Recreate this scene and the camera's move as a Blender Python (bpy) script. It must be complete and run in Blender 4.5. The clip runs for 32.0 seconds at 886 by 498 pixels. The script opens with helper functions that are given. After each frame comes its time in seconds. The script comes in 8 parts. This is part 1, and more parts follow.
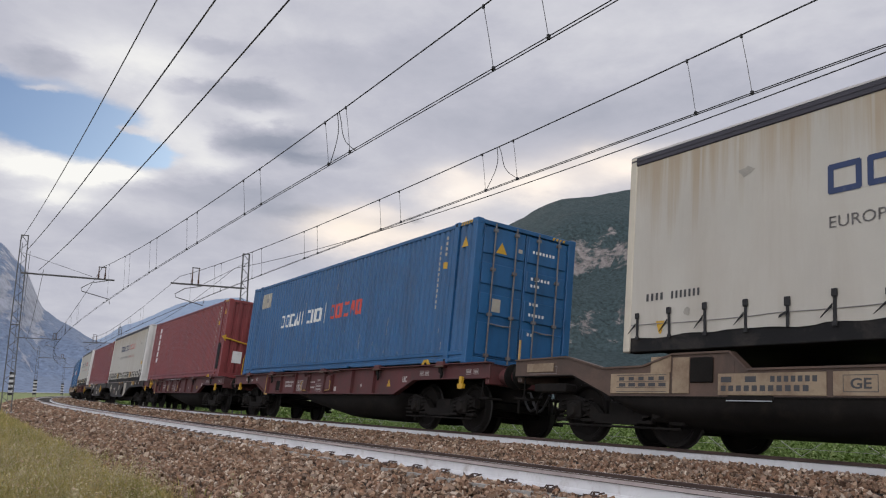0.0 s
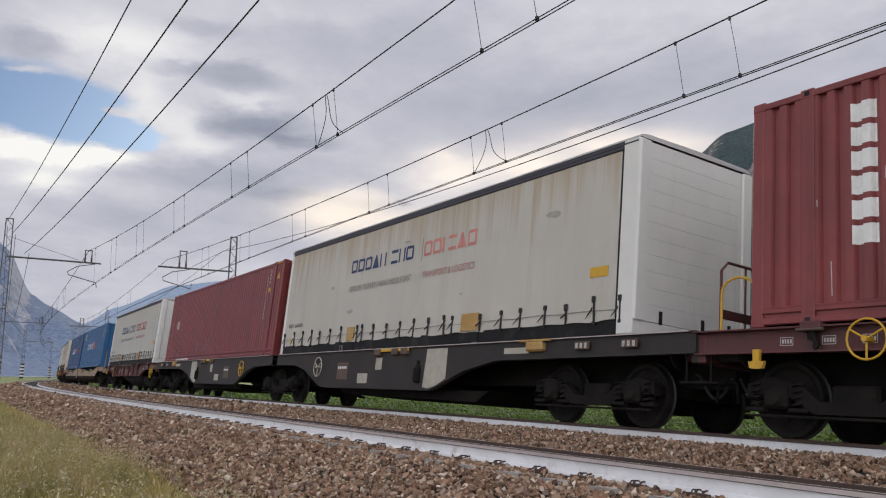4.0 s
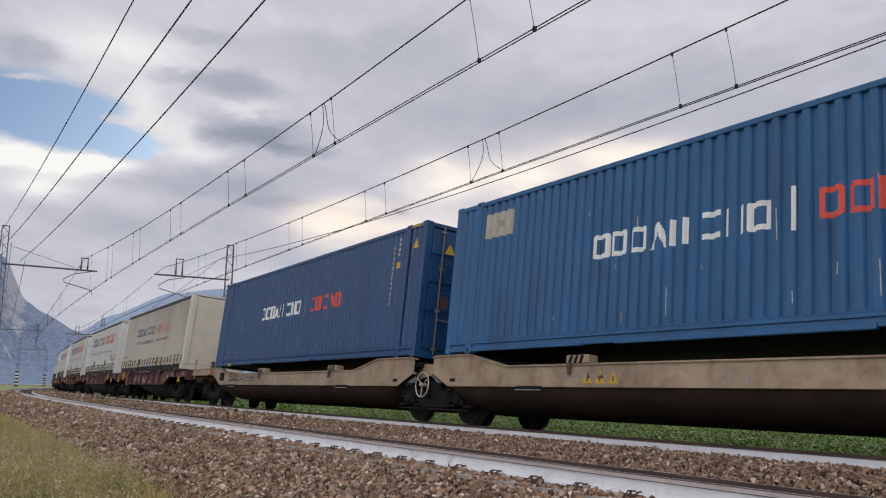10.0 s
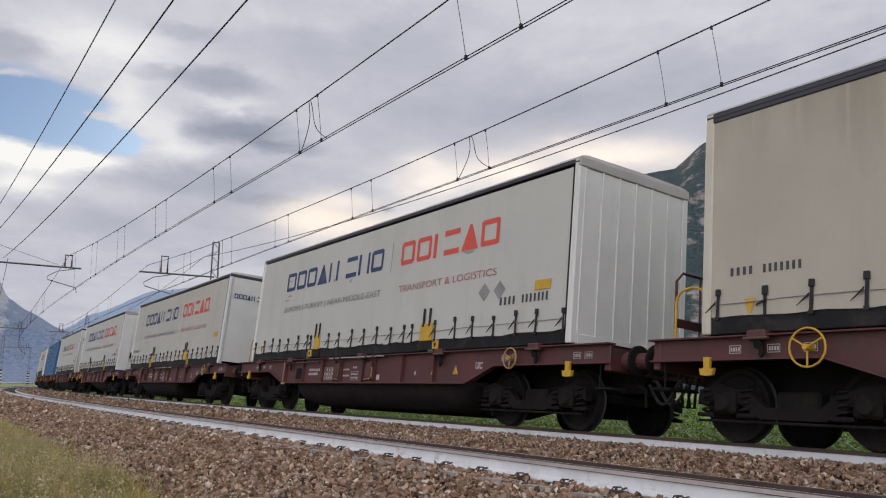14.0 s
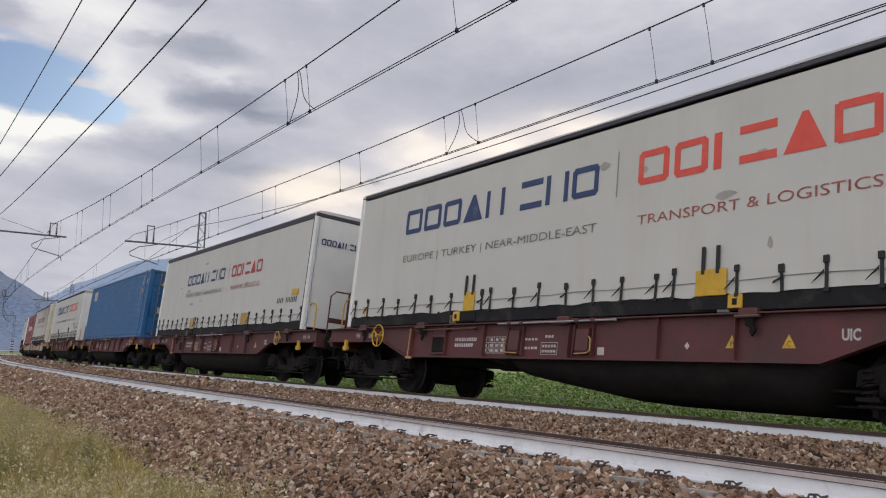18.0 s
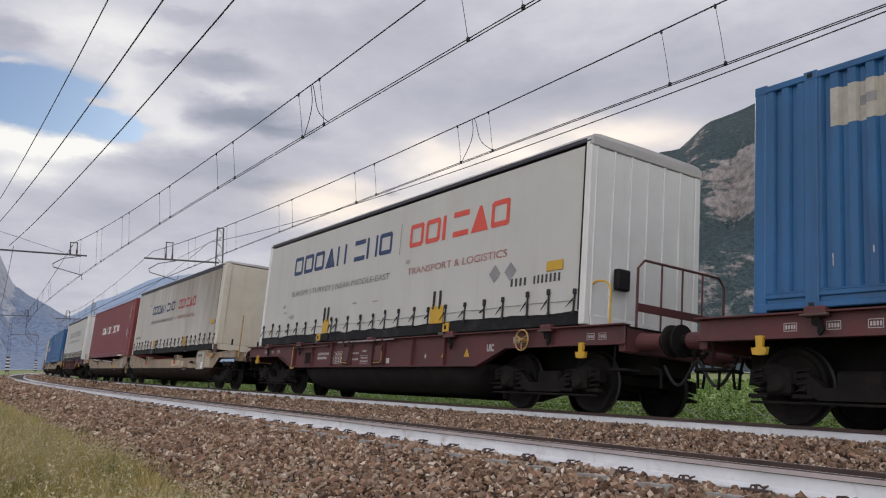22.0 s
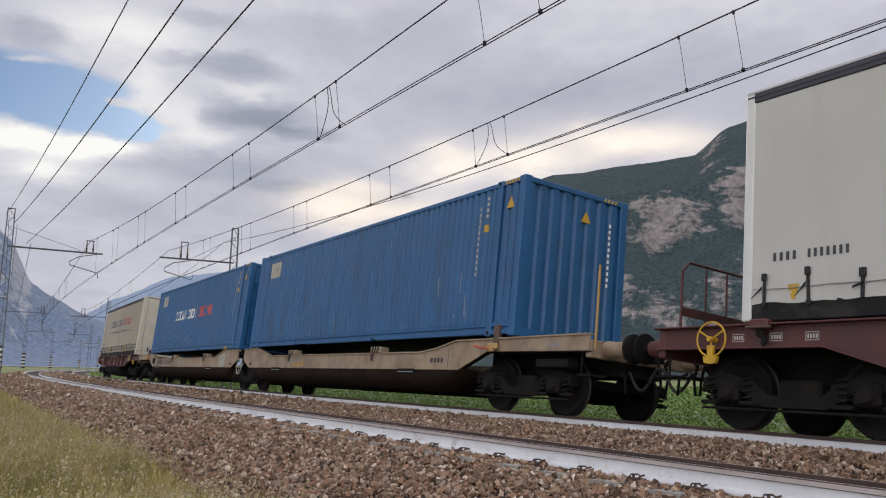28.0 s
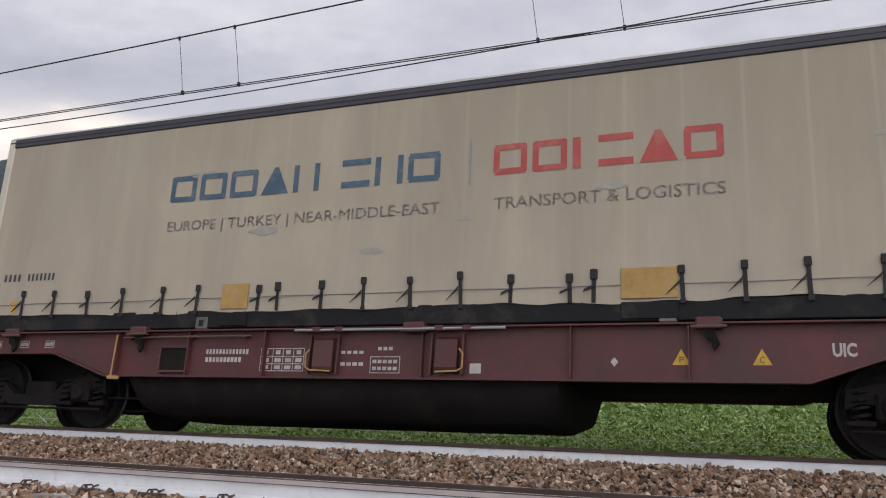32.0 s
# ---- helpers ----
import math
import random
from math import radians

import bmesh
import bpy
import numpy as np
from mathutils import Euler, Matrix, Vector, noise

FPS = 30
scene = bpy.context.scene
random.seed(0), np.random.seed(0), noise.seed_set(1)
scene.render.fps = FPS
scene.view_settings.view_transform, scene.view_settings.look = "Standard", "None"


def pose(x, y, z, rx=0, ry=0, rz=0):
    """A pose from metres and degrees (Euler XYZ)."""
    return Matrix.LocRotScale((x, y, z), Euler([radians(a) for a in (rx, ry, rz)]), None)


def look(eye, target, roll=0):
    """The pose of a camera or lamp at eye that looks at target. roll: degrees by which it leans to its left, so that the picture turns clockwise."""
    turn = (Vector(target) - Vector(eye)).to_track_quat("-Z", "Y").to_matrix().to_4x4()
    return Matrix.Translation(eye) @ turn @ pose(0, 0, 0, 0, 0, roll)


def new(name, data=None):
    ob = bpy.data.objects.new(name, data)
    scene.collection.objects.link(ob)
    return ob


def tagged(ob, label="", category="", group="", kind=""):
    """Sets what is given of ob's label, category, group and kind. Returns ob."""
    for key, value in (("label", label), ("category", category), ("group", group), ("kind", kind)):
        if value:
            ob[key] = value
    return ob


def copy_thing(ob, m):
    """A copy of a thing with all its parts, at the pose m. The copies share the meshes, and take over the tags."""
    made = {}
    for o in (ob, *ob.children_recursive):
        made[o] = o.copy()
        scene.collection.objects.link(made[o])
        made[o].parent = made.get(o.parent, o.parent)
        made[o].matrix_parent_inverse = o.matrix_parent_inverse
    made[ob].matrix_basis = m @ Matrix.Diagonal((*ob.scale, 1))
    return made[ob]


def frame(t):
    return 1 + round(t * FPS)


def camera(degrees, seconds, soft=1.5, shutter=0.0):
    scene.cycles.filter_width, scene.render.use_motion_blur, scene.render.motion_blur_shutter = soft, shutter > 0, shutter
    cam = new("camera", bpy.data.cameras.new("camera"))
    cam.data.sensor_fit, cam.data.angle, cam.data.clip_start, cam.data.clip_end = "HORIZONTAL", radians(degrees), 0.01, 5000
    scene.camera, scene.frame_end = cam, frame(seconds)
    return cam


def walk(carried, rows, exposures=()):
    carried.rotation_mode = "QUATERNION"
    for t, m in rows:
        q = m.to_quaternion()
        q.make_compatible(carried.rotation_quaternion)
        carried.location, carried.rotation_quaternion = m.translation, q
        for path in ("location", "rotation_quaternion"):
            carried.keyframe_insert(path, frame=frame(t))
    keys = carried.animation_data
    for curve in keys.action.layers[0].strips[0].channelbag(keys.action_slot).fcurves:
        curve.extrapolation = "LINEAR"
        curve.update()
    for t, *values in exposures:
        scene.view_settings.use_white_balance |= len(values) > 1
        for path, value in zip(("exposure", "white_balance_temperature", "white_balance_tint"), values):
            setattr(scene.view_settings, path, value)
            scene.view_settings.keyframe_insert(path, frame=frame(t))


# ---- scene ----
EXPOSURES = [(0.0, 0.0), (28.0, 0.03), (29.0, 0.34), (30.0, 0.42), (31.0, 0.38), (31.5, 0.27), (32.0, 0.17)]
# ---------- camera: hand-held beside the line, almost still, a pan to the right at the end ----------
EYE = (0.0, 0.0, 1.25)
PATH = [
    (0.0, 100.42, -0.92, 58.85), (0.5, 100.47, -1.05, 58.72), (1.0, 100.39, -0.97, 58.6), (1.5, 100.22, -0.98, 58.48), (2.0, 99.99, -0.9, 58.36),
    (2.5, 99.8, -0.82, 58.26), (3.0, 99.53, -0.71, 58.15), (3.5, 99.27, -0.72, 58.04), (4.0, 99.23, -0.71, 58.06), (4.5, 99.19, -0.83, 57.99),
    (6.5, 99.52, -0.57, 58.34), (7.0, 99.59, -0.74, 58.32), (7.5, 99.63, -1.03, 58.19), (8.0, 99.69, -0.97, 58.07), (8.5, 99.76, -1.14, 57.96),
    (9.0, 99.72, -1.13, 57.92), (9.5, 99.79, -0.99, 57.82), (10.0, 99.86, -0.89, 57.8), (10.5, 99.92, -0.75, 57.71), (11.0, 99.99, -0.61, 57.61),
    (11.5, 100.05, -0.57, 57.49), (12.0, 100.08, -0.9, 57.36), (12.5, 100.11, -0.87, 57.22), (13.0, 99.98, -0.64, 57.1), (13.5, 99.81, -0.73, 56.96),
    (14.0, 99.68, -0.75, 56.87), (14.5, 99.44, -1.12, 56.7), (16.5, 98.4, -1.1, 56.26), (17.0, 98.4, -1.23, 56.13), (17.5, 97.81, -1.17, 55.96),
    (18.0, 97.88, -1.49, 55.87), (18.5, 97.93, -1.32, 56.04), (19.0, 98.04, -0.62, 56.49), (19.5, 98.12, -0.41, 56.98), (20.0, 98.17, -0.25, 57.11),
    (20.5, 98.24, -0.14, 57.06), (21.0, 98.31, -0.04, 57.16), (21.5, 98.41, 0.06, 57.14), (22.0, 98.5, -0.18, 57.26), (22.5, 98.55, -0.24, 57.14),
    (23.0, 98.61, -0.12, 57.1), (23.5, 98.7, -0.29, 57.0), (24.0, 98.77, -0.29, 57.31), (24.5, 98.8, -0.22, 57.49), (25.0, 98.71, -0.16, 57.8),
    (25.5, 98.75, -0.23, 57.86), (27.5, 98.93, -0.07, 58.19), (28.0, 98.72, -1.11, 58.09), (28.5, 98.69, -1.18, 57.96), (29.0, 98.77, -1.28, 57.8),
    (29.5, 98.82, -1.35, 57.68), (30.0, 98.89, -1.53, 57.07), (30.5, 98.98, -1.6, 55.8), (31.0, 99.14, -1.58, 49.67), (31.5, 99.42, -0.98, 34.92),
    (32.0, 99.63, -0.82, 22.37),
]
cam = camera(57.0, 32.0, soft=1.15)
walk(cam, [(t, pose(*EYE, rx, ry, rz)) for t, rx, ry, rz in PATH], exposures=EXPOSURES)
# ---------- world, sun ----------
def nn(nt, kind, x=0, y=0, **props):
    node = nt.nodes.new(kind)
    node.location = (x, y)
    for key, value in props.items():
        node.inputs[key].default_value = value
    return node


def ramp(nt, stops, mode="LINEAR"):
    node = nt.nodes.new("ShaderNodeValToRGB")
    node.color_ramp.interpolation = mode
    el = node.color_ramp.elements
    while len(el) < len(stops):
        el.new(0.5)
    for e, (pos, col) in zip(el, stops):
        e.position = pos
        e.color = (*col, 1) if len(col) == 3 else (col[0],) * 3 + (1,)
    return node


def sky_dir(az, el):
    a, e = radians(az), radians(el)
    return Vector((math.sin(a) * math.cos(e), math.cos(a) * math.cos(e), math.sin(e)))


SUN_AZ, SUN_EL = -64.0, 17.0


def make_world():
    w = bpy.data.worlds.new("evening_sky")
    scene.world = w
    w.use_nodes = True
    nt = w.node_tree
    nt.nodes.clear()
    link = nt.links.new
    out = nn(nt, "ShaderNodeOutputWorld")
    bg = nn(nt, "ShaderNodeBackground")
    link(bg.outputs[0], out.inputs[0])
    tc = nn(nt, "ShaderNodeTexCoord")
    sky = nn(nt, "ShaderNodeTexSky")
    sky.sky_type, sky.sun_disc = "NISHITA", False
    sky.sun_elevation, sky.sun_rotation = radians(SUN_EL), radians(SUN_AZ)
    norm = nt.nodes.new("ShaderNodeVectorMath")
    norm.operation = "NORMALIZE"
    link(tc.outputs["Generated"], norm.inputs[0])
    direction = norm.outputs[0]
    sep = nn(nt, "ShaderNodeSeparateXYZ")
    link(direction, sep.inputs[0])

    def math_node(op, a, b=None, clamp=False):
        m = nt.nodes.new("ShaderNodeMath")
        m.operation, m.use_clamp = op, clamp
        for k, v in enumerate((a, b)):
            if v is None:
                continue
            if isinstance(v, (int, float)):
                m.inputs[k].default_value = v
            else:
                link(v, m.inputs[k])
        return m.outputs[0]

    def spot(az, el, wide, tall):
        """1 in the middle of a soft oval of sky, 0 outside it; sizes in degrees."""
        d = sky_dir(az, el)
        right = Vector((math.cos(radians(az)), -math.sin(radians(az)), 0))
        up = right.cross(d)
        vals = []
        for axis, size in ((right, wide), (up, tall)):
            dot = nt.nodes.new("ShaderNodeVectorMath")
            dot.operation = "DOT_PRODUCT"
            link(direction, dot.inputs[0])
            dot.inputs[1].default_value = axis / math.tan(radians(size))
            vals.append(math_node("POWER", math_node("ABSOLUTE", dot.outputs["Value"]), 2.0))
        front = nt.nodes.new("ShaderNodeVectorMath")
        front.operation = "DOT_PRODUCT"
        link(direction, front.inputs[0])
        front.inputs[1].default_value = d
        r2 = math_node("ADD", vals[0], vals[1])
        g = math_node("POWER", 2.718, math_node("MULTIPLY", r2, -1.0))
        return math_node("MULTIPLY", g, math_node("GREATER_THAN", front.outputs["Value"], 0.0))

    # ragged edges: the patches below are cut by a finely broken direction
    tear = nn(nt, "ShaderNodeTexNoise", Scale=9.0, Detail=9.0, Roughness=0.62)
    squash = nt.nodes.new("ShaderNodeVectorMath")
    squash.operation = "MULTIPLY"
    link(norm.outputs[0], squash.inputs[0])
    squash.inputs[1].default_value = (1.0, 1.0, 2.4)
    link(squash.outputs[0], tear.inputs["Vector"])
    off = nt.nodes.new("ShaderNodeVectorMath")
    off.operation = "MULTIPLY_ADD"
    link(tear.outputs["Color"], off.inputs[0])
    off.inputs[1].default_value = (0.075, 0.075, 0.04)
    shift = nt.nodes.new("ShaderNodeVectorMath")
    shift.operation = "SUBTRACT"
    link(norm.outputs[0], off.inputs[2])
    link(off.outputs[0], shift.inputs[0])
    shift.inputs[1].default_value = (0.0375, 0.0375, 0.02)
    direction = shift.outputs[0]

    def spots(rows, crisp=False):
        total = None
        for az, el, wide, tall, k in rows:
            one = spot(az, el, wide, tall)
            if crisp and tall < 1.4:
                one = math_node("MULTIPLY", math_node("SUBTRACT", one, 0.22), 1.7, True)
            one = math_node("MULTIPLY", one, k)
            total = one if total is None else math_node("ADD", total, one)
        return total

    # cloud field: flat sheets seen from below, so the pattern is stretched towards the horizon
    inv = math_node("DIVIDE", 1.0, math_node("ADD", math_node("MAXIMUM", sep.outputs[2], 0.0), 0.16))
    comb = nn(nt, "ShaderNodeCombineXYZ")
    link(math_node("MULTIPLY", sep.outputs[0], inv), comb.inputs[0])
    link(math_node("MULTIPLY", sep.outputs[1], inv), comb.inputs[1])
    big = nn(nt, "ShaderNodeTexNoise", Scale=1.0, Detail=6.0, Roughness=0.45, Distortion=0.3)
    link(comb.outputs[0], big.inputs["Vector"])
    fine = nn(nt, "ShaderNodeTexNoise", Scale=3.2, Detail=9.0, Roughness=0.62, Distortion=0.3)
    link(comb.outputs[0], fine.inputs["Vector"])
    soft = math_node("ADD", math_node("MULTIPLY", big.outputs[0], 0.62), math_node("MULTIPLY", fine.outputs[0], 0.38))
    dark = spots(((-71.9, 17.2, 3.9, 1.13, 0.20), (-68.5, 16.2, 2.7, 0.54, 0.14), (-73.0, 20.4, 2.9, 0.95, 0.15), (-77.2, 20.5, 2.1, 0.57, 0.10), (-86.4, 20.6, 2.2, 1.1, 0.13),
                  (-63.0, 23.6, 8.5, 2.0, 0.09), (-74.5, 13.6, 6.1, 0.98, 0.10), (-69.5, 12.6, 3.8, 0.62, 0.09), (-61.2, 12.6, 0.8, 0.28, 0.16), (-54.0, 19.6, 7.7, 2.3, 0.09),
                  (-82.5, 10.8, 4.6, 1.08, 0.03), (-38.7, 20.4, 9.0, 2.2, 0.04), (-75.8, 23.4, 2.8, 0.7, 0.08)), True)
    bright = spots(((-85.5, 14.1, 4.0, 0.77, 0.34), (-85.2, 12.4, 1.9, 0.70, 0.22), (-81.4, 14.1, 2.0, 0.43, 0.24), (-78.7, 18.2, 1.5, 1.8, 0.16), (-81.0, 21.7, 4.6, 1.5, 0.20),
                    (-76.6, 16.6, 1.1, 1.47, 0.12), (-66.8, 24.7, 4.4, 1.1, 0.06), (-75.0, 15.5, 2.2, 0.52, 0.12), (-72.1, 18.9, 2.2, 0.37, 0.10), (-38, 25, 13.0, 5.0, 0.07)))
    soft = math_node("ADD", math_node("MULTIPLY", soft, 0.44), 0.295)
    puffs = nn(nt, "ShaderNodeSeparateColor")
    link(tear.outputs["Color"], puffs.inputs[0])
    soft = math_node("ADD", soft, math_node("MULTIPLY", math_node("SUBTRACT", puffs.outputs[2], 0.5), 0.16))
    level = math_node("ADD", math_node("SUBTRACT", soft, dark), bright)
    cloud = ramp(nt, [(0.22, (0.22, 0.25, 0.33)), (0.36, (0.365, 0.385, 0.46)), (0.50, (0.52, 0.525, 0.60)), (0.62, (0.70, 0.70, 0.745)), (0.78, (0.95, 0.94, 0.91))])
    link(level, cloud.inputs[0])
    # blue gaps in the cover
    gap = spots(((-88.5, 17.5, 6.0, 2.25, 1.2), (-82.8, 16.5, 3.3, 1.6, 1.0), (-79.7, 15.5, 1.7, 0.95, 0.9), (-81.2, 17.1, 1.6, 0.30, -0.75), (-86.5, 18.9, 1.5, 0.3, -0.4),
                 (-26.3, 17.6, 4.3, 1.5, 0.9), (-19, 19.5, 6.0, 1.2, 0.6)))
    cut = ramp(nt, [(0.28, (0.0,)), (0.72, (0.92,))], "EASE")
    link(gap, cut.inputs[0])
    gap = cut.outputs[0]
    skymix = nn(nt, "ShaderNodeMix")
    skymix.data_type = "RGBA"
    tint = nn(nt, "ShaderNodeMix")
    tint.data_type, tint.blend_type = "RGBA", "MULTIPLY"
    tint.inputs[0].default_value = 1.0
    link(sky.outputs[0], tint.inputs[6])
    tint.inputs[7].default_value = (0.032, 0.047, 0.072, 1)
    link(gap, skymix.inputs[0])
    link(cloud.outputs[0], skymix.inputs[6])
    link(tint.outputs[2], skymix.inputs[7])
    # the low sun behind the cover, above the ridge
    glow = spots(((-66.4, 11.6, 2.7, 1.17, 0.45), (-64.4, 12.8, 2.3, 0.55, 0.35), (-58.4, 14.3, 2.4, 1.5, 0.45), (-58.4, 16.0, 1.2, 0.7, 0.25), (-52.7, 14.7, 3.5, 1.17, 0.45),
                  (-46.2, 16.6, 3.4, 0.76, 0.40), (-48.6, 15.6, 7.7, 1.5, 0.25), (-61.2, 11.1, 6.3, 1.19, 0.55), (-42.5, 15.8, 4.0, 0.8, 0.35)))
    add = nn(nt, "ShaderNodeMix")
    add.data_type, add.blend_type = "RGBA", "ADD"
    link(glow, add.inputs[0])
    link(skymix.outputs[2], add.inputs[6])
    add.inputs[7].default_value = (0.80, 0.62, 0.36, 1)
    # the open sky behind the viewer is brighter than the cover above the ridge
    side = math_node("SUBTRACT", math_node("MULTIPLY", sep.outputs[0], 0.70), math_node("MULTIPLY", sep.outputs[1], 0.71))
    back = math_node("ADD", math_node("MULTIPLY", math_node("MAXIMUM", side, 0.0), BACK_SKY), 1.0)
    # and warmer
    warm = nn(nt, "ShaderNodeCombineXYZ")
    extra = math_node("SUBTRACT", back, 1.0)
    for k, tone in enumerate((1.02, 1.0, 0.92)):
        link(math_node("ADD", math_node("MULTIPLY", extra, tone), 1.0), warm.inputs[k])
    lit = nt.nodes.new("ShaderNodeVectorMath")
    lit.operation = "MULTIPLY"
    link(add.outputs[2], lit.inputs[0])
    link(warm.outputs[0], lit.inputs[1])
    link(lit.outputs[0], bg.inputs[0])
    bg.inputs[1].default_value = SKY_STRENGTH
    sun = new("sun", bpy.data.lights.new("sun", "SUN"))
    sun.data.energy, sun.data.angle, sun.data.color = 0.9, radians(25), (1.0, 0.9, 0.76)
    sun.matrix_world = look(sky_dir(SUN_AZ, SUN_EL) * 50, (0, 0, 0))


SKY_STRENGTH, BACK_SKY = 1.0, 1.95
make_world()
# ---------- materials ----------
MATS = {}


def mat(name, col, rough=0.6, metal=0.0, vary=0.25, scale=3.0, fine=60.0, bump=0.1, dirt=None, dirt_amount=0.0, dirt_scale=1.2, spec=0.5, streak=0.0, per_piece=0.0, bump_dist=0.01):
    """A surface with colour variation at two scales, dirt with a shape of its own, fine relief."""
    if name in MATS:
        return MATS[name]
    m = bpy.data.materials.new(name)
    MATS[name] = m
    m.use_nodes = True
    nt = m.node_tree
    link = nt.links.new
    b = nt.nodes["Principled BSDF"]
    tc = nn(nt, "ShaderNodeTexCoord")
    n1 = nn(nt, "ShaderNodeTexNoise", Scale=scale, Detail=6.0, Roughness=0.6)
    n2 = nn(nt, "ShaderNodeTexNoise", Scale=fine, Detail=4.0, Roughness=0.65)
    for n in (n1, n2):
        link(tc.outputs["Object"], n.inputs["Vector"])
    lo = [max(0, c * (1 - vary)) for c in col]
    hi = [min(1, c * (1 + vary)) for c in col]
    r1 = ramp(nt, [(0.3, lo), (0.7, hi)])
    link(n1.outputs[0], r1.inputs[0])
    mix = nn(nt, "ShaderNodeMix")
    mix.data_type, mix.blend_type = "RGBA", "OVERLAY"
    mix.inputs[0].default_value = min(1.0, vary * 1.2)
    link(r1.outputs[0], mix.inputs[6])
    link(n2.outputs["Color"], mix.inputs[7])
    r2 = nn(nt, "ShaderNodeRGBToBW")
    link(n2.outputs["Color"], r2.inputs[0])
    link(r2.outputs[0], mix.inputs[7])
    colour = mix.outputs[2]
    if dirt:
        n3 = nn(nt, "ShaderNodeTexNoise", Scale=dirt_scale, Detail=9.0, Roughness=0.7, Distortion=0.4)
        mp = nn(nt, "ShaderNodeMapping")
        mp.inputs["Scale"].default_value = (1, 1, 0.12 if streak else 1)
        link(tc.outputs["Object"], mp.inputs[0])
        link(mp.outputs[0], n3.inputs["Vector"])
        r3 = ramp(nt, [(0.62 - 0.35 * dirt_amount, (0.0,)), (0.80 - 0.2 * dirt_amount, (min(1.0, 0.35 + dirt_amount),))])
        link(n3.outputs[0], r3.inputs[0])
        md = nn(nt, "ShaderNodeMix")
        md.data_type = "RGBA"
        link(r3.outputs[0], md.inputs[0])
        link(colour, md.inputs[6])
        md.inputs[7].default_value = (*dirt, 1)
        colour = md.outputs[2]
    if per_piece:
        oi = nn(nt, "ShaderNodeObjectInfo")
        hsv = nn(nt, "ShaderNodeHueSaturation")
        mr = nn(nt, "ShaderNodeMapRange")
        mr.inputs[3].default_value, mr.inputs[4].default_value = 1 - per_piece, 1 + per_piece
        link(oi.outputs["Random"], mr.inputs[0])
        link(mr.outputs[0], hsv.inputs["Value"])
        link(colour, hsv.inputs["Color"])
        colour = hsv.outputs[0]
    link(colour, b.inputs["Base Color"])
    rr = nn(nt, "ShaderNodeMapRange")
    rr.inputs[3].default_value, rr.inputs[4].default_value = max(0.05, rough - 0.12), min(1, rough + 0.12)
    link(n1.outputs[0], rr.inputs[0])
    link(rr.outputs[0], b.inputs["Roughness"])
    b.inputs["Metallic"].default_value = metal
    b.inputs["Specular IOR Level"].default_value = spec
    if bump:
        bp = nn(nt, "ShaderNodeBump", Strength=bump, Distance=bump_dist)
        link(n2.outputs[0], bp.inputs["Height"])
        link(bp.outputs[0], b.inputs["Normal"])
    return m


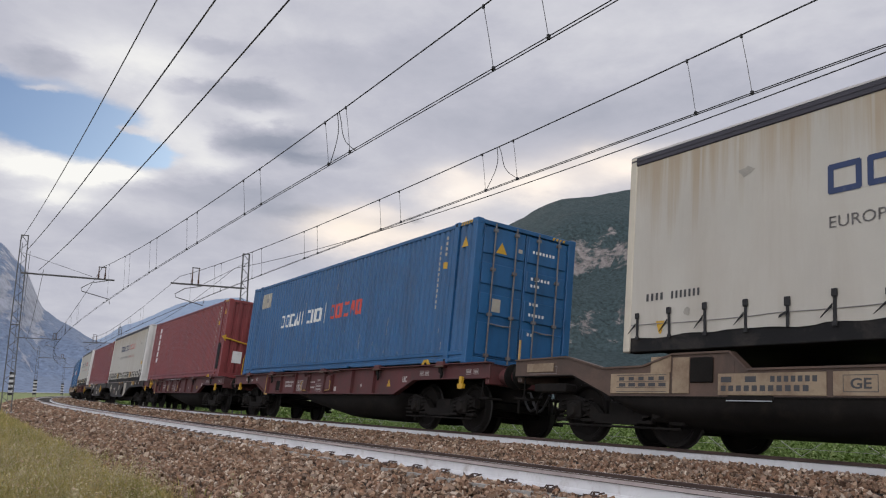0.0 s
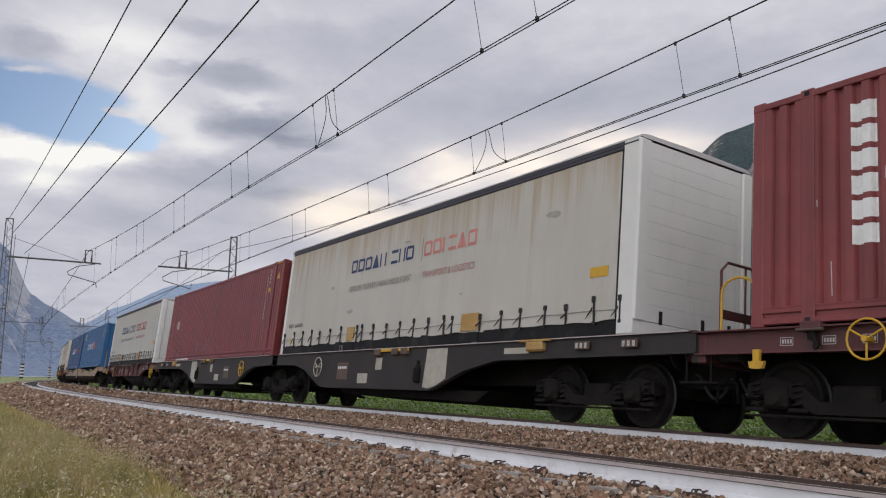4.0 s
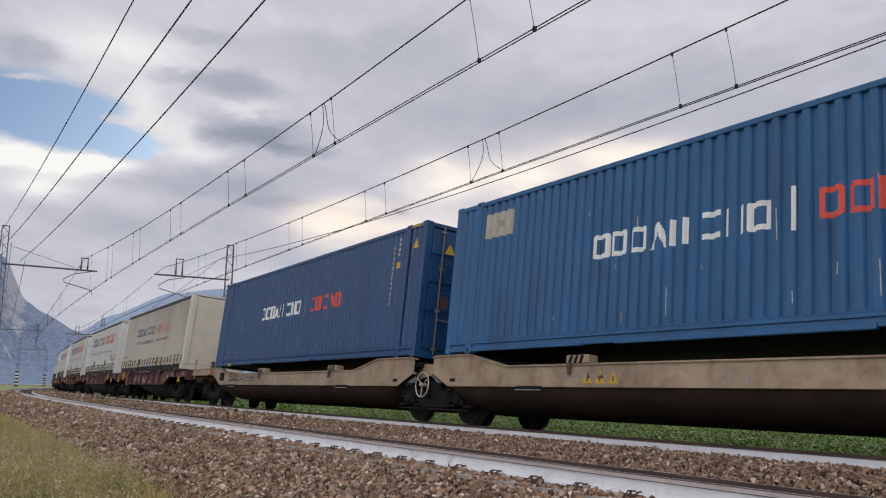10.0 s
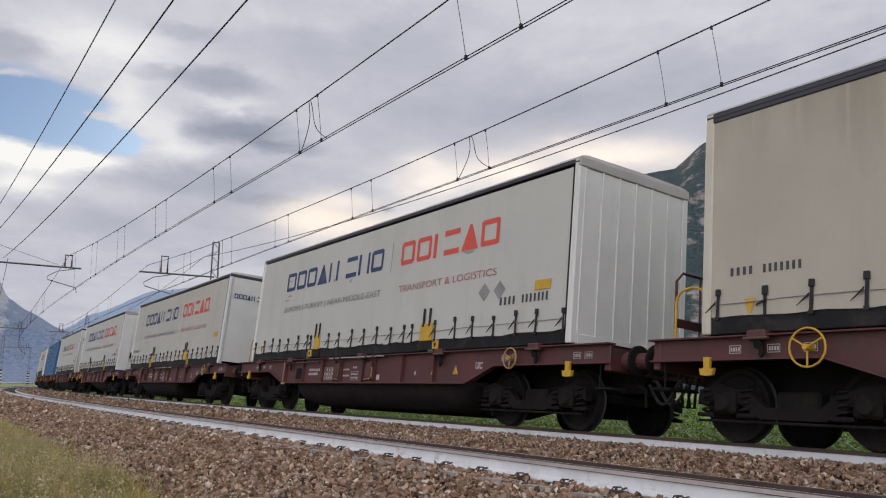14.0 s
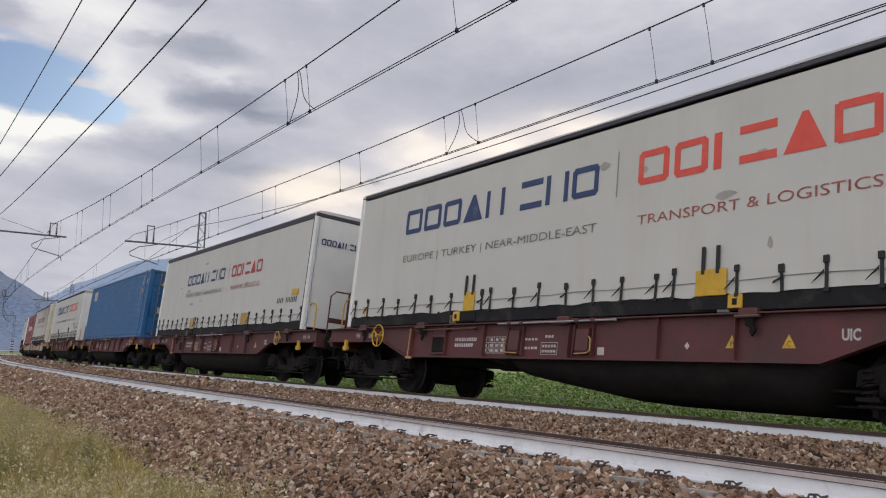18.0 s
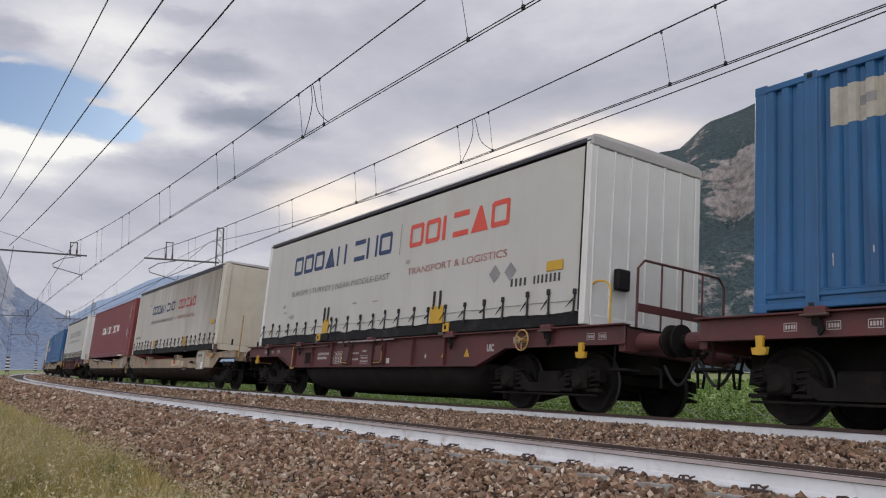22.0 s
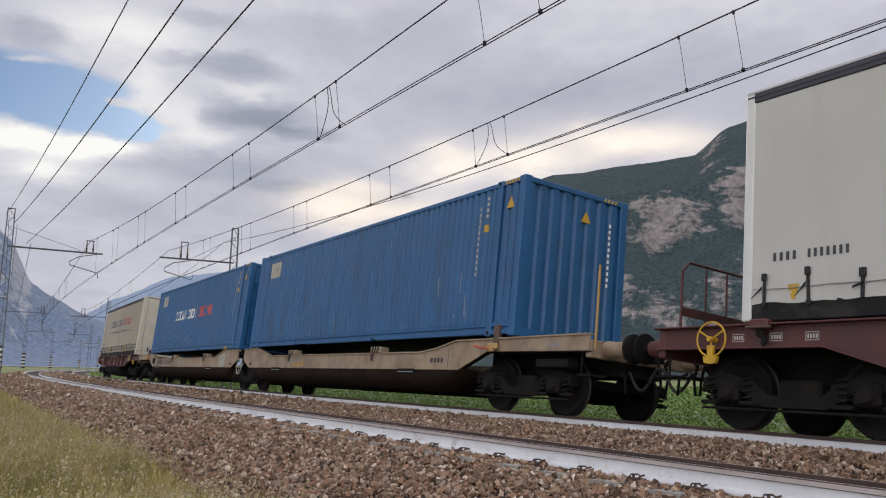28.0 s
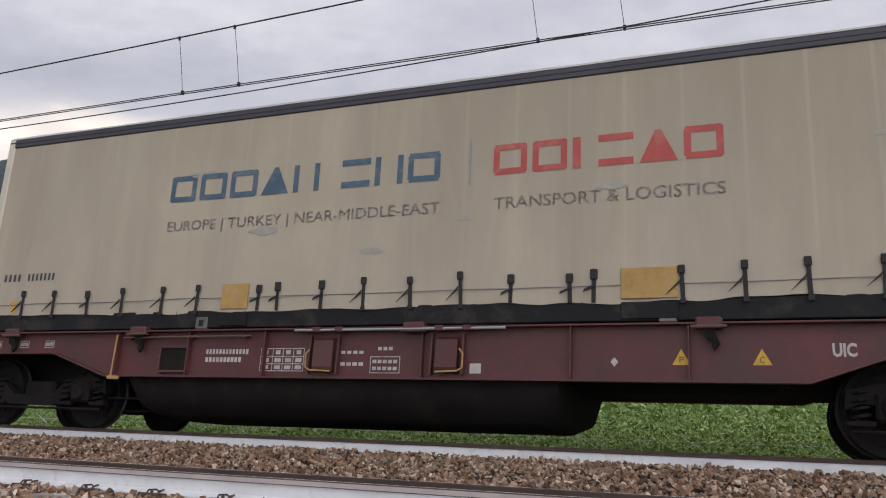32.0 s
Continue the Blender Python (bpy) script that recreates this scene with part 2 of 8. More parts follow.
# ---------- mesh helpers ----------
class Geo:
    """Vertices and faces of one mesh; each face keeps the number of its material."""

    def __init__(self):
        self.v, self.f, self.m, self.slot = [], [], [], 0

    def add(self, verts, faces):
        n = len(self.v)
        self.v.extend(verts)
        self.f.extend([tuple(n + i for i in face) for face in faces])
        self.m.extend([self.slot] * len(faces))
        return self

    def box(self, x0, x1, y0, y1, z0, z1, c=0.0):
        """A block, with its edges cut by c."""
        c = min(c, (x1 - x0) * 0.45, (y1 - y0) * 0.45, (z1 - z0) * 0.45)
        if c <= 0:
            v = [(x, y, z) for z in (z0, z1) for y in (y0, y1) for x in (x0, x1)]
            return self.add(v, [(0, 2, 3, 1), (4, 5, 7, 6), (0, 1, 5, 4), (2, 6, 7, 3), (0, 4, 6, 2), (1, 3, 7, 5)])
        v, idx = [], {}
        for ix, x in enumerate((x0, x1)):
            for iy, y in enumerate((y0, y1)):
                for iz, z in enumerate((z0, z1)):
                    sx, sy, sz = (1, -1)[ix] * c, (1, -1)[iy] * c, (1, -1)[iz] * c
                    for ax in range(3):
                        p = [x + sx, y + sy, z + sz]
                        p[ax] = (x, y, z)[ax]
                        idx[ix, iy, iz, ax] = len(v)
                        v.append(tuple(p))
        f = []
        for ax in range(3):
            o = [k for k in range(3) if k != ax]
            for side in (0, 1):
                ring = []
                for a, b in ((0, 0), (1, 0), (1, 1), (0, 1)):
                    key = [0, 0, 0]
                    key[ax], key[o[0]], key[o[1]] = side, a, b
                    ring.append(idx[(*key, ax)])
                flip = (side == 0) != (ax == 1)
                f.append(tuple(ring[::-1] if flip else ring))
        for ax in range(3):
            o = [k for k in range(3) if k != ax]
            for a in (0, 1):
                for b in (0, 1):
                    k0, k1 = [0, 0, 0], [0, 0, 0]
                    k0[ax], k1[ax] = 0, 1
                    k0[o[0]] = k1[o[0]] = a
                    k0[o[1]] = k1[o[1]] = b
                    f.append((idx[(*k0, o[0])], idx[(*k1, o[0])], idx[(*k1, o[1])], idx[(*k0, o[1])]))
        for key in [(a, b, d) for a in (0, 1) for b in (0, 1) for d in (0, 1)]:
            f.append((idx[(*key, 0)], idx[(*key, 1)], idx[(*key, 2)]))
        return self.add(v, f)

    def prism(self, prof, y0, y1, axis="y"):
        """A closed outline (pairs), drawn out along an axis. axis y: pairs are x, z; x: y, z; z: x, y."""
        n = len(prof)
        put = {"y": lambda a, b, t: (a, t, b), "x": lambda a, b, t: (t, a, b), "z": lambda a, b, t: (a, b, t)}[axis]
        v = [put(a, b, y0) for a, b in prof] + [put(a, b, y1) for a, b in prof]
        f = [tuple(range(n)), tuple(range(2 * n - 1, n - 1, -1))]
        f += [(i, n + i, n + (i + 1) % n, (i + 1) % n) for i in range(n)]
        return self.add(v, f)

    def tube(self, pts, r, n=8, closed=False):
        pts = [Vector(p) for p in pts]
        rings, k = [], len(pts)
        ref = None
        for i, p in enumerate(pts):
            a = pts[(i - 1) % k] if (closed or i) else p
            b = pts[(i + 1) % k] if (closed or i < k - 1) else p
            d = (b - a).normalized()
            if ref is None:
                ref = d.orthogonal().normalized()
            u = (ref - d * ref.dot(d))
            u = u.normalized() if u.length > 1e-6 else d.orthogonal().normalized()
            ref = u
            w = d.cross(u)
            rings.append([tuple(p + r * (math.cos(2 * math.pi * j / n) * u + math.sin(2 * math.pi * j / n) * w)) for j in range(n)])
        v = [q for ring in rings for q in ring]
        f = []
        for i in range(k if closed else k - 1):
            for j in range(n):
                a, b = i * n, ((i + 1) % k) * n
                f.append((a + j, a + (j + 1) % n, b + (j + 1) % n, b + j))
        if not closed:
            f += [tuple(range(n - 1, -1, -1)), tuple((k - 1) * n + j for j in range(n))]
        return self.add(v, f)

    def lathe(self, prof, c, axis="y", n=24, caps=True):
        """Pairs of (along, radius), turned about an axis through c."""
        v, f = [], []
        for a, r in prof:
            for j in range(n):
                q = 2 * math.pi * j / n
                p, s = r * math.cos(q), r * math.sin(q)
                o = {"y": (p, a, s), "x": (a, p, s), "z": (p, s, a)}[axis]
                v.append((c[0] + o[0], c[1] + o[1], c[2] + o[2]))
        for i in range(len(prof) - 1):
            for j in range(n):
                f.append((i * n + j, i * n + (j + 1) % n, (i + 1) * n + (j + 1) % n, (i + 1) * n + j))
        if caps:
            f += [tuple(range(n)), tuple(len(v) - 1 - j for j in range(n))]
        return self.add(v, f)

    def mesh(self, name, *mats, smooth=False):
        me = bpy.data.meshes.new(name)
        me.from_pydata(self.v, [], self.f)
        for m in mats:
            me.materials.append(m)
        if len(mats) > 1:
            me.polygons.foreach_set("material_index", self.m)
        if smooth:
            me.polygons.foreach_set("use_smooth", [True] * len(self.f))
        bm = bmesh.new()
        bm.from_mesh(me)
        bmesh.ops.recalc_face_normals(bm, faces=bm.faces)
        bm.to_mesh(me)
        bm.free()
        return me


def part(name, g, material, parent, label="", smooth=False):
    mats = material if isinstance(material, (tuple, list)) else (material,)
    ob = new(name, g.mesh(name, *mats, smooth=smooth) if isinstance(g, Geo) else g)
    ob.parent = parent
    return tagged(ob, label=label, kind="stuff" if name.endswith("_row") else "")


def thing(name, label, category, group="", kind=""):
    ob = new(name)
    ob.empty_display_size = 0.3
    return tagged(ob, label=label, category=category, group=group, kind=kind)


def single(name, g, material, label, category="", group="", kind="", smooth=False):
    mats = material if isinstance(material, (tuple, list)) else (material,)
    ob = new(name, g.mesh(name, *mats, smooth=smooth))
    return tagged(ob, label=label, category=category, group=group, kind=kind)


# ---------- the line: two tracks on one left-hand bend with the same cant ----------
RAD, PSI0, CANT = 905.46, 0.016883, 0.095482
SIDE_Y, SIDE_Z = 8.5642, 0.6877 + EYE[2]
CEN = Vector((-math.sin(PSI0) * RAD, SIDE_Y + math.cos(PSI0) * RAD, 0))
LOAD_H = 1.27
SC, CC = math.sin(CANT), math.cos(CANT)
TRACK_GAP = 4.0


def trk(s, u=0.0, h=0.0, track=0):
    """A place by the line: s along it, u across (away from the eye), h above the rails, both square to the cant. track 0: the train's, 1: the free one."""
    ph = PSI0 + s / RAD
    n = Vector((-math.sin(ph), math.cos(ph), 0))
    p = CEN - n * RAD
    p.z = SIDE_Z
    uu, hh = u + 1.25, h - LOAD_H
    p = p + n * (uu * CC + hh * SC) + Vector((0, 0, hh * CC - uu * SC))
    return p - n * TRACK_GAP if track else p


def flat(s, off, z, track=0):
    """A place by the line: off metres level across from the track's middle at rail height, z upwards in the world."""
    ph = PSI0 + s / RAD
    n = Vector((-math.sin(ph), math.cos(ph), 0))
    p = trk(s, 0, 0, track) + n * off
    p.z = z
    return p


def rail_pose(s, h, half):
    """The pose of a vehicle or load whose ends follow the line at s - half and s + half."""
    a, b = trk(s - half, 0, h), trk(s + half, 0, h)
    x = (b - a).normalized()
    n = Vector((-x.y, x.x, 0)).normalized()
    y = n * CC - Vector((0, 0, SC))
    z = x.cross(y)
    m = Matrix((x, y, z)).transposed().to_4x4()
    m.translation = (a + b) / 2
    return m


def travel(t):
    """Metres that the train has gone since the start."""
    return U1 * t + U2 * t * t + U3 * t * t * t


U1, U2, U3 = 9.24642, 0.024528, 0.0003931


# ---------- ground, ballast, rails ----------
NEAR_TOP = trk(0, -0.7525, 0, 1).z


def lerp_table(table, x):
    for (a, p), (b, q) in zip(table, table[1:]):
        if x <= b:
            k = max(0.0, (x - a) / (b - a))
            return p + (q - p) * k
    return table[-1][1]


BED = [(-3.75, -0.56), (-3.3, -0.46), (-2.4, -0.31), (-1.5, -0.19), (-0.95, -0.165), (0.0, -0.24), (0.75, -0.31), (1.5, -0.27), (2.4, -0.17),
       (3.1, -0.13), (3.5, -0.15), (4.0, -0.20), (4.75, -0.29), (5.5, -0.40), (7.4, -0.72)]


def bed_z(off):
    return NEAR_TOP + lerp_table(BED, off)


def build_ground():
    g = Geo()
    radii = [0, 1.5, 3, 4.5, 6, 8, 10, 13, 17, 22, 30, 40, 55, 75, 100, 140, 200, 300, 450, 700, 1100, 1800, 3000, 4800]
    n = 96
    v, f = [], []
    for r in radii:
        for j in range(n):
            a = 2 * math.pi * j / n
            x, y = r * math.cos(a), r * math.sin(a)
            z = 0.05 * noise.noise(Vector((x * 0.3, y * 0.3, 0))) if r < 200 else 0.0
            v.append((x, y, z - (0.02 if r else 0)))
    for i in range(len(radii) - 1):
        for j in range(n):
            f.append((i * n + j, (i + 1) * n + j, (i + 1) * n + (j + 1) % n, i * n + (j + 1) % n))
    g.add(v, f)
    return single("ground", g, M_GROUND, "flat valley meadow of short green grass and soil", "ground", kind="structure", smooth=True)


def build_bed():
    g = Geo()
    ss = [-460 + 8 * i for i in range(40)] + [-140 + 2 * i for i in range(45)] + [-50 + 0.4 * i for i in range(176)] + [20.4 + 8 * i for i in range(20)]
    offs = [-4.2, -3.75, -3.3, -2.8, -2.4, -1.9, -1.5, -1.2, -0.95, -0.5, 0, 0.5, 1.0, 1.5, 2.0, 2.4, 2.8, 3.1, 3.5, 4.0, 4.75, 5.5, 6.4, 7.4, 7.6]
    v, f = [], []
    for s in ss:
        for o in offs:
            z = bed_z(o) if -3.76 < o < 7.5 else -0.1
            e = 0.035 * noise.noise(Vector((s * 1.7, o * 1.7, 3)))
            v.append(tuple(flat(s, o, z - 0.02 + e, 1)))
    k = len(offs)
    for i in range(len(ss) - 1):
        for j in range(k - 1):
            f.append((i * k + j, (i + 1) * k + j, (i + 1) * k + j + 1, i * k + j + 1))
    g.add(v, f)
    return single("ballast_bed", g, M_BED, "crushed stone bed under both tracks, darkened as shade between the stones", "track bed", kind="structure")


RAIL = [(-0.075, -0.172), (0.075, -0.172), (0.075, -0.160), (0.020, -0.142), (0.009, -0.125), (0.009, -0.055), (0.014, -0.046), (0.036, -0.040),
        (0.036, -0.010), (0.028, -0.001), (-0.028, -0.001), (-0.036, -0.010), (-0.036, -0.040), (-0.014, -0.046), (-0.009, -0.055), (-0.009, -0.125), (-0.020, -0.142), (-0.075, -0.160)]


def build_rail(u, track, label):
    g = Geo()
    ss = [-460 + 6 * i for i in range(65)] + [-70 + 2 * i for i in range(50)] + [30 + 8 * i for i in range(45)]
    n = len(RAIL)
    v, f, m = [], [], []
    for s in ss:
        for a, b in RAIL:
            v.append(tuple(trk(s, u + a, b, track)))
    for i in range(len(ss) - 1):
        for j in range(n):
            f.append((i * n + j, i * n + (j + 1) % n, (i + 1) * n + (j + 1) % n, (i + 1) * n + j))
            m.append(1 if j in (7, 8, 10, 12) else 2 if j == 9 else 3 if j == 11 else 0)
    rail = thing("rail", label, "rail", group="rails of the two tracks")
    # Light and shade by colour: pale worn side on the lit near rail only.
    for name, slots, mats in (("web_and_foot", (0,), M_RAIL_WHITE), ("head_side", (1,), M_RAIL_RUST), ("running_surface", (2,), M_RAIL_TOP), ("worn_side", (3,), M_RAIL_SIDE if track and u < 0 else M_RAIL_RUST)):
        g = Geo().add(v, [face for face, q in zip(f, m) if q in slots])
        part(name, g, mats, rail)
    return rail


# ---------- overhead line ----------
def sag(s, s0, s1, top, low):
    k = (s - s0) / (s1 - s0) * 2 - 1
    return low + (top - low) * k * k


SPANS = [-270, -214, -158, -102, -46, 10, 66]
SHIFT = 0.5


def build_catenary(track, con, mess_top, mess_low, label):
    """The overhead line above one track: two contact wires, the messenger and its droppers."""
    z0 = EYE[2]
    line = thing("overhead_line", label, "overhead line", group="overhead wires")
    for side in (-0.03, 0.03):
        pts = [flat(s, SHIFT + side, z0 + con + 0.0012 * ((s + 18) / 4) ** 2 * 0.1, track) for s in range(-270, 68, 4)]
        part("contact_wire", Geo().tube(pts, 0.0085, 6), M_WIRE, line)
    pts = []
    for a, b in zip(SPANS, SPANS[1:]):
        pts += [flat(s, SHIFT, z0 + sag(s, a, b, mess_top, mess_low), track) for s in [a + (b - a) * k / 14 for k in range(14)]]
    part("messenger_wire", Geo().tube(pts, 0.013, 6), M_WIRE, line)
    for a, b in zip(SPANS, SPANS[1:]):
        for k in (DROPS_NEAR if track else DROPS_FAR):
            s = a + 46 + k
            if s > 20 or s < -160:
                continue
            g = Geo()
            p, q = flat(s, SHIFT, z0 + con, track), flat(s - (0.26 if track else 0.14), SHIFT, z0 + sag(s, a, b, mess_top, mess_low), track)
            m = (p + q) / 2 + Vector((0.004, 0.004, 0))
            g.tube([p, m, q], 0.005, 5)
            g.box(p.x - 0.018, p.x + 0.018, p.y - 0.02, p.y + 0.02, p.z - 0.02, p.z + 0.045)
            g.box(q.x - 0.015, q.x + 0.015, q.y - 0.015, q.y + 0.015, q.z - 0.05, q.z + 0.015)
            part("dropper", g, M_WIRE, line)
    pair = (-13.95, 1.1) if track else (-14.31, 1.2)
    for base in (0, -56):
        mid, a, b = pair[0] + base, -46 + base, 10 + base
        top, low = z0 + sag(mid, a, b, mess_top, mess_low), z0 + con
        for side in (-1, 1):
            pts = []
            for i in range(11):
                k = i / 10
                x = mid - (0.26 if track else 0.14) * (1 - k) + side * (0.04 + 0.5 * pair[1] * k - 0.20 * math.sin(math.pi * k ** 1.2)) + 0.03 * math.sin(2 * math.pi * k)
                pts.append(flat(x, SHIFT + 0.02, top + (low - top) * k, track))
            part("jumper_cable", Geo().tube(pts, 0.008, 5), M_WIRE, line)
    return line


DROPS_NEAR = [-43.0, -37.8, -36.5, -31.9, -30.6, -25.9, -24.6, -19.9, -18.6, -14.55, -13.55, -8.86, -7.65, -3.0, -1.8]
DROPS_FAR = [-43.0, -38.0, -36.8, -32.0, -30.8, -26.1, -24.9, -20.2, -19.0, -14.92, -13.71, -8.8, -7.7, -2.83, -1.66]


def build_mountain(name, ctrl, dist, depth, material, label, seed, rough=0.10, shape=((0, 0), (0.32, 0.13), (0.40, 0.30), (0.54, 0.42), (0.62, 0.66), (0.80, 0.83), (1, 1)), na=260, nr=84):
    """A massif as a height field: its ridge by a few (bearing, height in degrees), at dist metres; it falls towards the eye over depth metres in wooded steps and cliffs."""
    g = Geo()
    a0, a1 = ctrl[0][0], ctrl[-1][0]
    v, f = [], []
    last = nr - 4
    for i in range(na + 1):
        az = a0 + (a1 - a0) * i / na
        for (p, e0), (q, e1) in zip(ctrl, ctrl[1:]):
            if az <= q:
                k = (az - p) / (q - p)
                el = e0 + (e1 - e0) * (k * k * (3 - 2 * k) * 0.5 + k * 0.5)
                break
        d = sky_dir(az, 0)
        top = dist * math.tan(radians(el))
        for j in range(nr + 1):
            kk = min(1.0, j / last)
            env = 4 * kk * (1 - kk)
            u = az * dist * 0.0175 / 420
            spur = noise.ridged_multi_fractal(Vector((u * 1.1 + seed, kk * 1.2, seed)), 0.9, 2.1, 5, 1.0, 2.0) * 0.5 - 0.6
            mid = noise.fractal(Vector((u * 4.0, kk * 6, seed)), 0.8, 2.1, 4)
            fine = noise.fractal(Vector((u * 14, kk * 20, seed)), 0.7, 2.2, 4)
            step = max(0.0, min(1.0, kk + env * (0.10 * noise.noise(Vector((u * 0.9, 3, seed))) + 0.05 * mid)))
            h = lerp_table(shape, step) + env * (rough * spur + 0.18 * rough * mid) + 0.010 * fine * min(1, kk * 4)
            r = dist - depth * (1 - kk) + env * depth * (0.10 * spur + 0.03 * mid) + 4 * fine
            if j > last:
                h, r = 1 - 0.10 * (j - last), dist + depth * 0.08 * (j - last)
            z = EYE[2] + top * h
            cap = EYE[2] + r * math.tan(radians(el)) * (0.985 if kk < 0.97 else 1.0) + (0.004 * top * fine if kk >= 0.97 else 0)
            v.append((d.x * r, d.y * r, max(-2, min(z, cap))))
    k = nr + 1
    for i in range(na):
        for j in range(nr):
            f.append((i * k + j, (i + 1) * k + j, (i + 1) * k + j + 1, i * k + j + 1))
    g.add(v, f)
    return single(name, g, material, label, "mountain", kind="structure", smooth=True)


def mountain_mat(name, wood, rock, steep=0.62, scale=1.0, contrast=1.0):
    """Woods on the gentle slopes, bare rock broken by ledges and bushes on the steep ones."""
    m = bpy.data.materials.new(name)
    m.use_nodes = True
    nt = m.node_tree
    link = nt.links.new
    b = nt.nodes["Principled BSDF"]
    b.inputs["Roughness"].default_value = 0.95
    b.inputs["Specular IOR Level"].default_value = 0.1
    tc, geo = nn(nt, "ShaderNodeTexCoord"), nn(nt, "ShaderNodeNewGeometry")
    sep = nn(nt, "ShaderNodeSeparateXYZ")
    link(geo.outputs["Normal"], sep.inputs[0])
    patches = nn(nt, "ShaderNodeTexNoise", Scale=0.010 * scale, Detail=10.0, Roughness=0.72)
    trees = nn(nt, "ShaderNodeTexNoise", Scale=0.11 * scale, Detail=5.0, Roughness=0.7)
    strata = nn(nt, "ShaderNodeTexNoise", Scale=0.022 * scale, Detail=10.0, Roughness=0.72, Distortion=0.2)
    cracks = nn(nt, "ShaderNodeTexNoise", Scale=0.05 * scale, Detail=6.0, Roughness=0.7)
    mp, mq = nn(nt, "ShaderNodeMapping"), nn(nt, "ShaderNodeMapping")
    mp.inputs["Scale"].default_value = (0.9, 0.9, 2.2)
    mq.inputs["Scale"].default_value = (1.6, 1.6, 0.45)
    for q in (mp, mq):
        link(tc.outputs["Object"], q.inputs[0])
    for n in (patches, trees):
        link(tc.outputs["Object"], n.inputs["Vector"])
    link(mp.outputs[0], strata.inputs["Vector"])
    link(mq.outputs[0], cracks.inputs["Vector"])

    def calc(op, p, q):
        k = nt.nodes.new("ShaderNodeMath")
        k.operation = op
        for i, value in enumerate((p, q)):
            if isinstance(value, (int, float)):
                k.inputs[i].default_value = value
            else:
                link(value, k.inputs[i])
        return k.outputs[0]

    # steepness, large patches and bushy ledges together say where the rock is bare
    bare = calc("ADD", calc("SUBTRACT", 1.0, sep.outputs[2]), calc("MULTIPLY", patches.outputs[0], 1.15))
    bare = calc("ADD", bare, calc("MULTIPLY", calc("SUBTRACT", strata.outputs[0], 0.5), 0.75))
    mask = ramp(nt, [(steep + 0.27, (0.0,)), (steep + 0.37, (1.0,))])
    link(bare, mask.inputs[0])
    tone = calc("ADD", calc("MULTIPLY", strata.outputs[0], 0.5), calc("MULTIPLY", cracks.outputs[0], 0.5))

    def spread(col, k):
        return [c * (1 + (k - 1) * contrast) for c in col]

    cw = ramp(nt, [(0.32, spread(wood, 0.5)), (0.52, wood), (0.72, spread(wood, 1.5))])
    link(trees.outputs[0], cw.inputs[0])
    cr = ramp(nt, [(0.36, spread(rock, 0.35)), (0.50, spread(rock, 0.9)), (0.64, spread(rock, 1.45))])
    link(tone, cr.inputs[0])
    mix = nn(nt, "ShaderNodeMix")
    mix.data_type = "RGBA"
    link(mask.outputs[0], mix.inputs[0])
    link(cw.outputs[0], mix.inputs[6])
    link(cr.outputs[0], mix.inputs[7])
    link(mix.outputs[2], b.inputs["Base Color"])
    bp = nn(nt, "ShaderNodeBump", Strength=0.6 * contrast, Distance=8.0)
    link(tone, bp.inputs["Height"])
    link(bp.outputs[0], b.inputs["Normal"])
    return m


M_GROUND = mat("meadow", (0.17, 0.21, 0.06), 0.9, vary=0.4, scale=0.4, fine=9, bump=0.4)
# Near-black base: the shade in gaps between the loose stones is painted here.
M_BED = mat("ballast_gap_shade", (0.030, 0.022, 0.017), 0.9, vary=0.35, scale=6, fine=40, bump=1.0, bump_dist=0.05)
M_RAIL_WHITE = mat("white_rail_paint", (0.70, 0.70, 0.71), 0.55, vary=0.1, scale=2, fine=30, bump=0.1, dirt=(0.25, 0.19, 0.15), dirt_amount=0.25, dirt_scale=4)
M_RAIL_RUST = mat("rusty_rail_steel", (0.07, 0.045, 0.036), 0.75, metal=0.2, vary=0.3, scale=4, fine=50, bump=0.2)
M_RAIL_TOP = mat("polished_rail_steel", (0.66, 0.61, 0.59), 0.65, metal=0.0, spec=0.3, vary=0.1, scale=1, fine=20, bump=0.05)
M_RAIL_SIDE = mat("worn_lit_rail_side", (0.42, 0.36, 0.345), 0.55, metal=0.1, vary=0.15, scale=3, fine=40, bump=0.05)
M_WIRE = mat("dark_wire", (0.03, 0.03, 0.032), 0.6, metal=0.3, vary=0.15, scale=2, fine=40, bump=0)
M_STEEL = mat("galvanised_steel", (0.13, 0.13, 0.13), 0.6, metal=0.4, vary=0.25, scale=3, fine=40, bump=0.1)
# Distance haze is mixed into these base colours, most on left and far.
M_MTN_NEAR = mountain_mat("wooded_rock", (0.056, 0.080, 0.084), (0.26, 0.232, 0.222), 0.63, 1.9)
M_MTN_LEFT = mountain_mat("hazed_wooded_rock", (0.20, 0.255, 0.36), (0.40, 0.42, 0.48), 0.57, 0.9, 0.7)
M_MTN_FAR = mountain_mat("far_hazed_slope", (0.28, 0.355, 0.47), (0.36, 0.40, 0.48), 0.66, 0.7, 0.3)

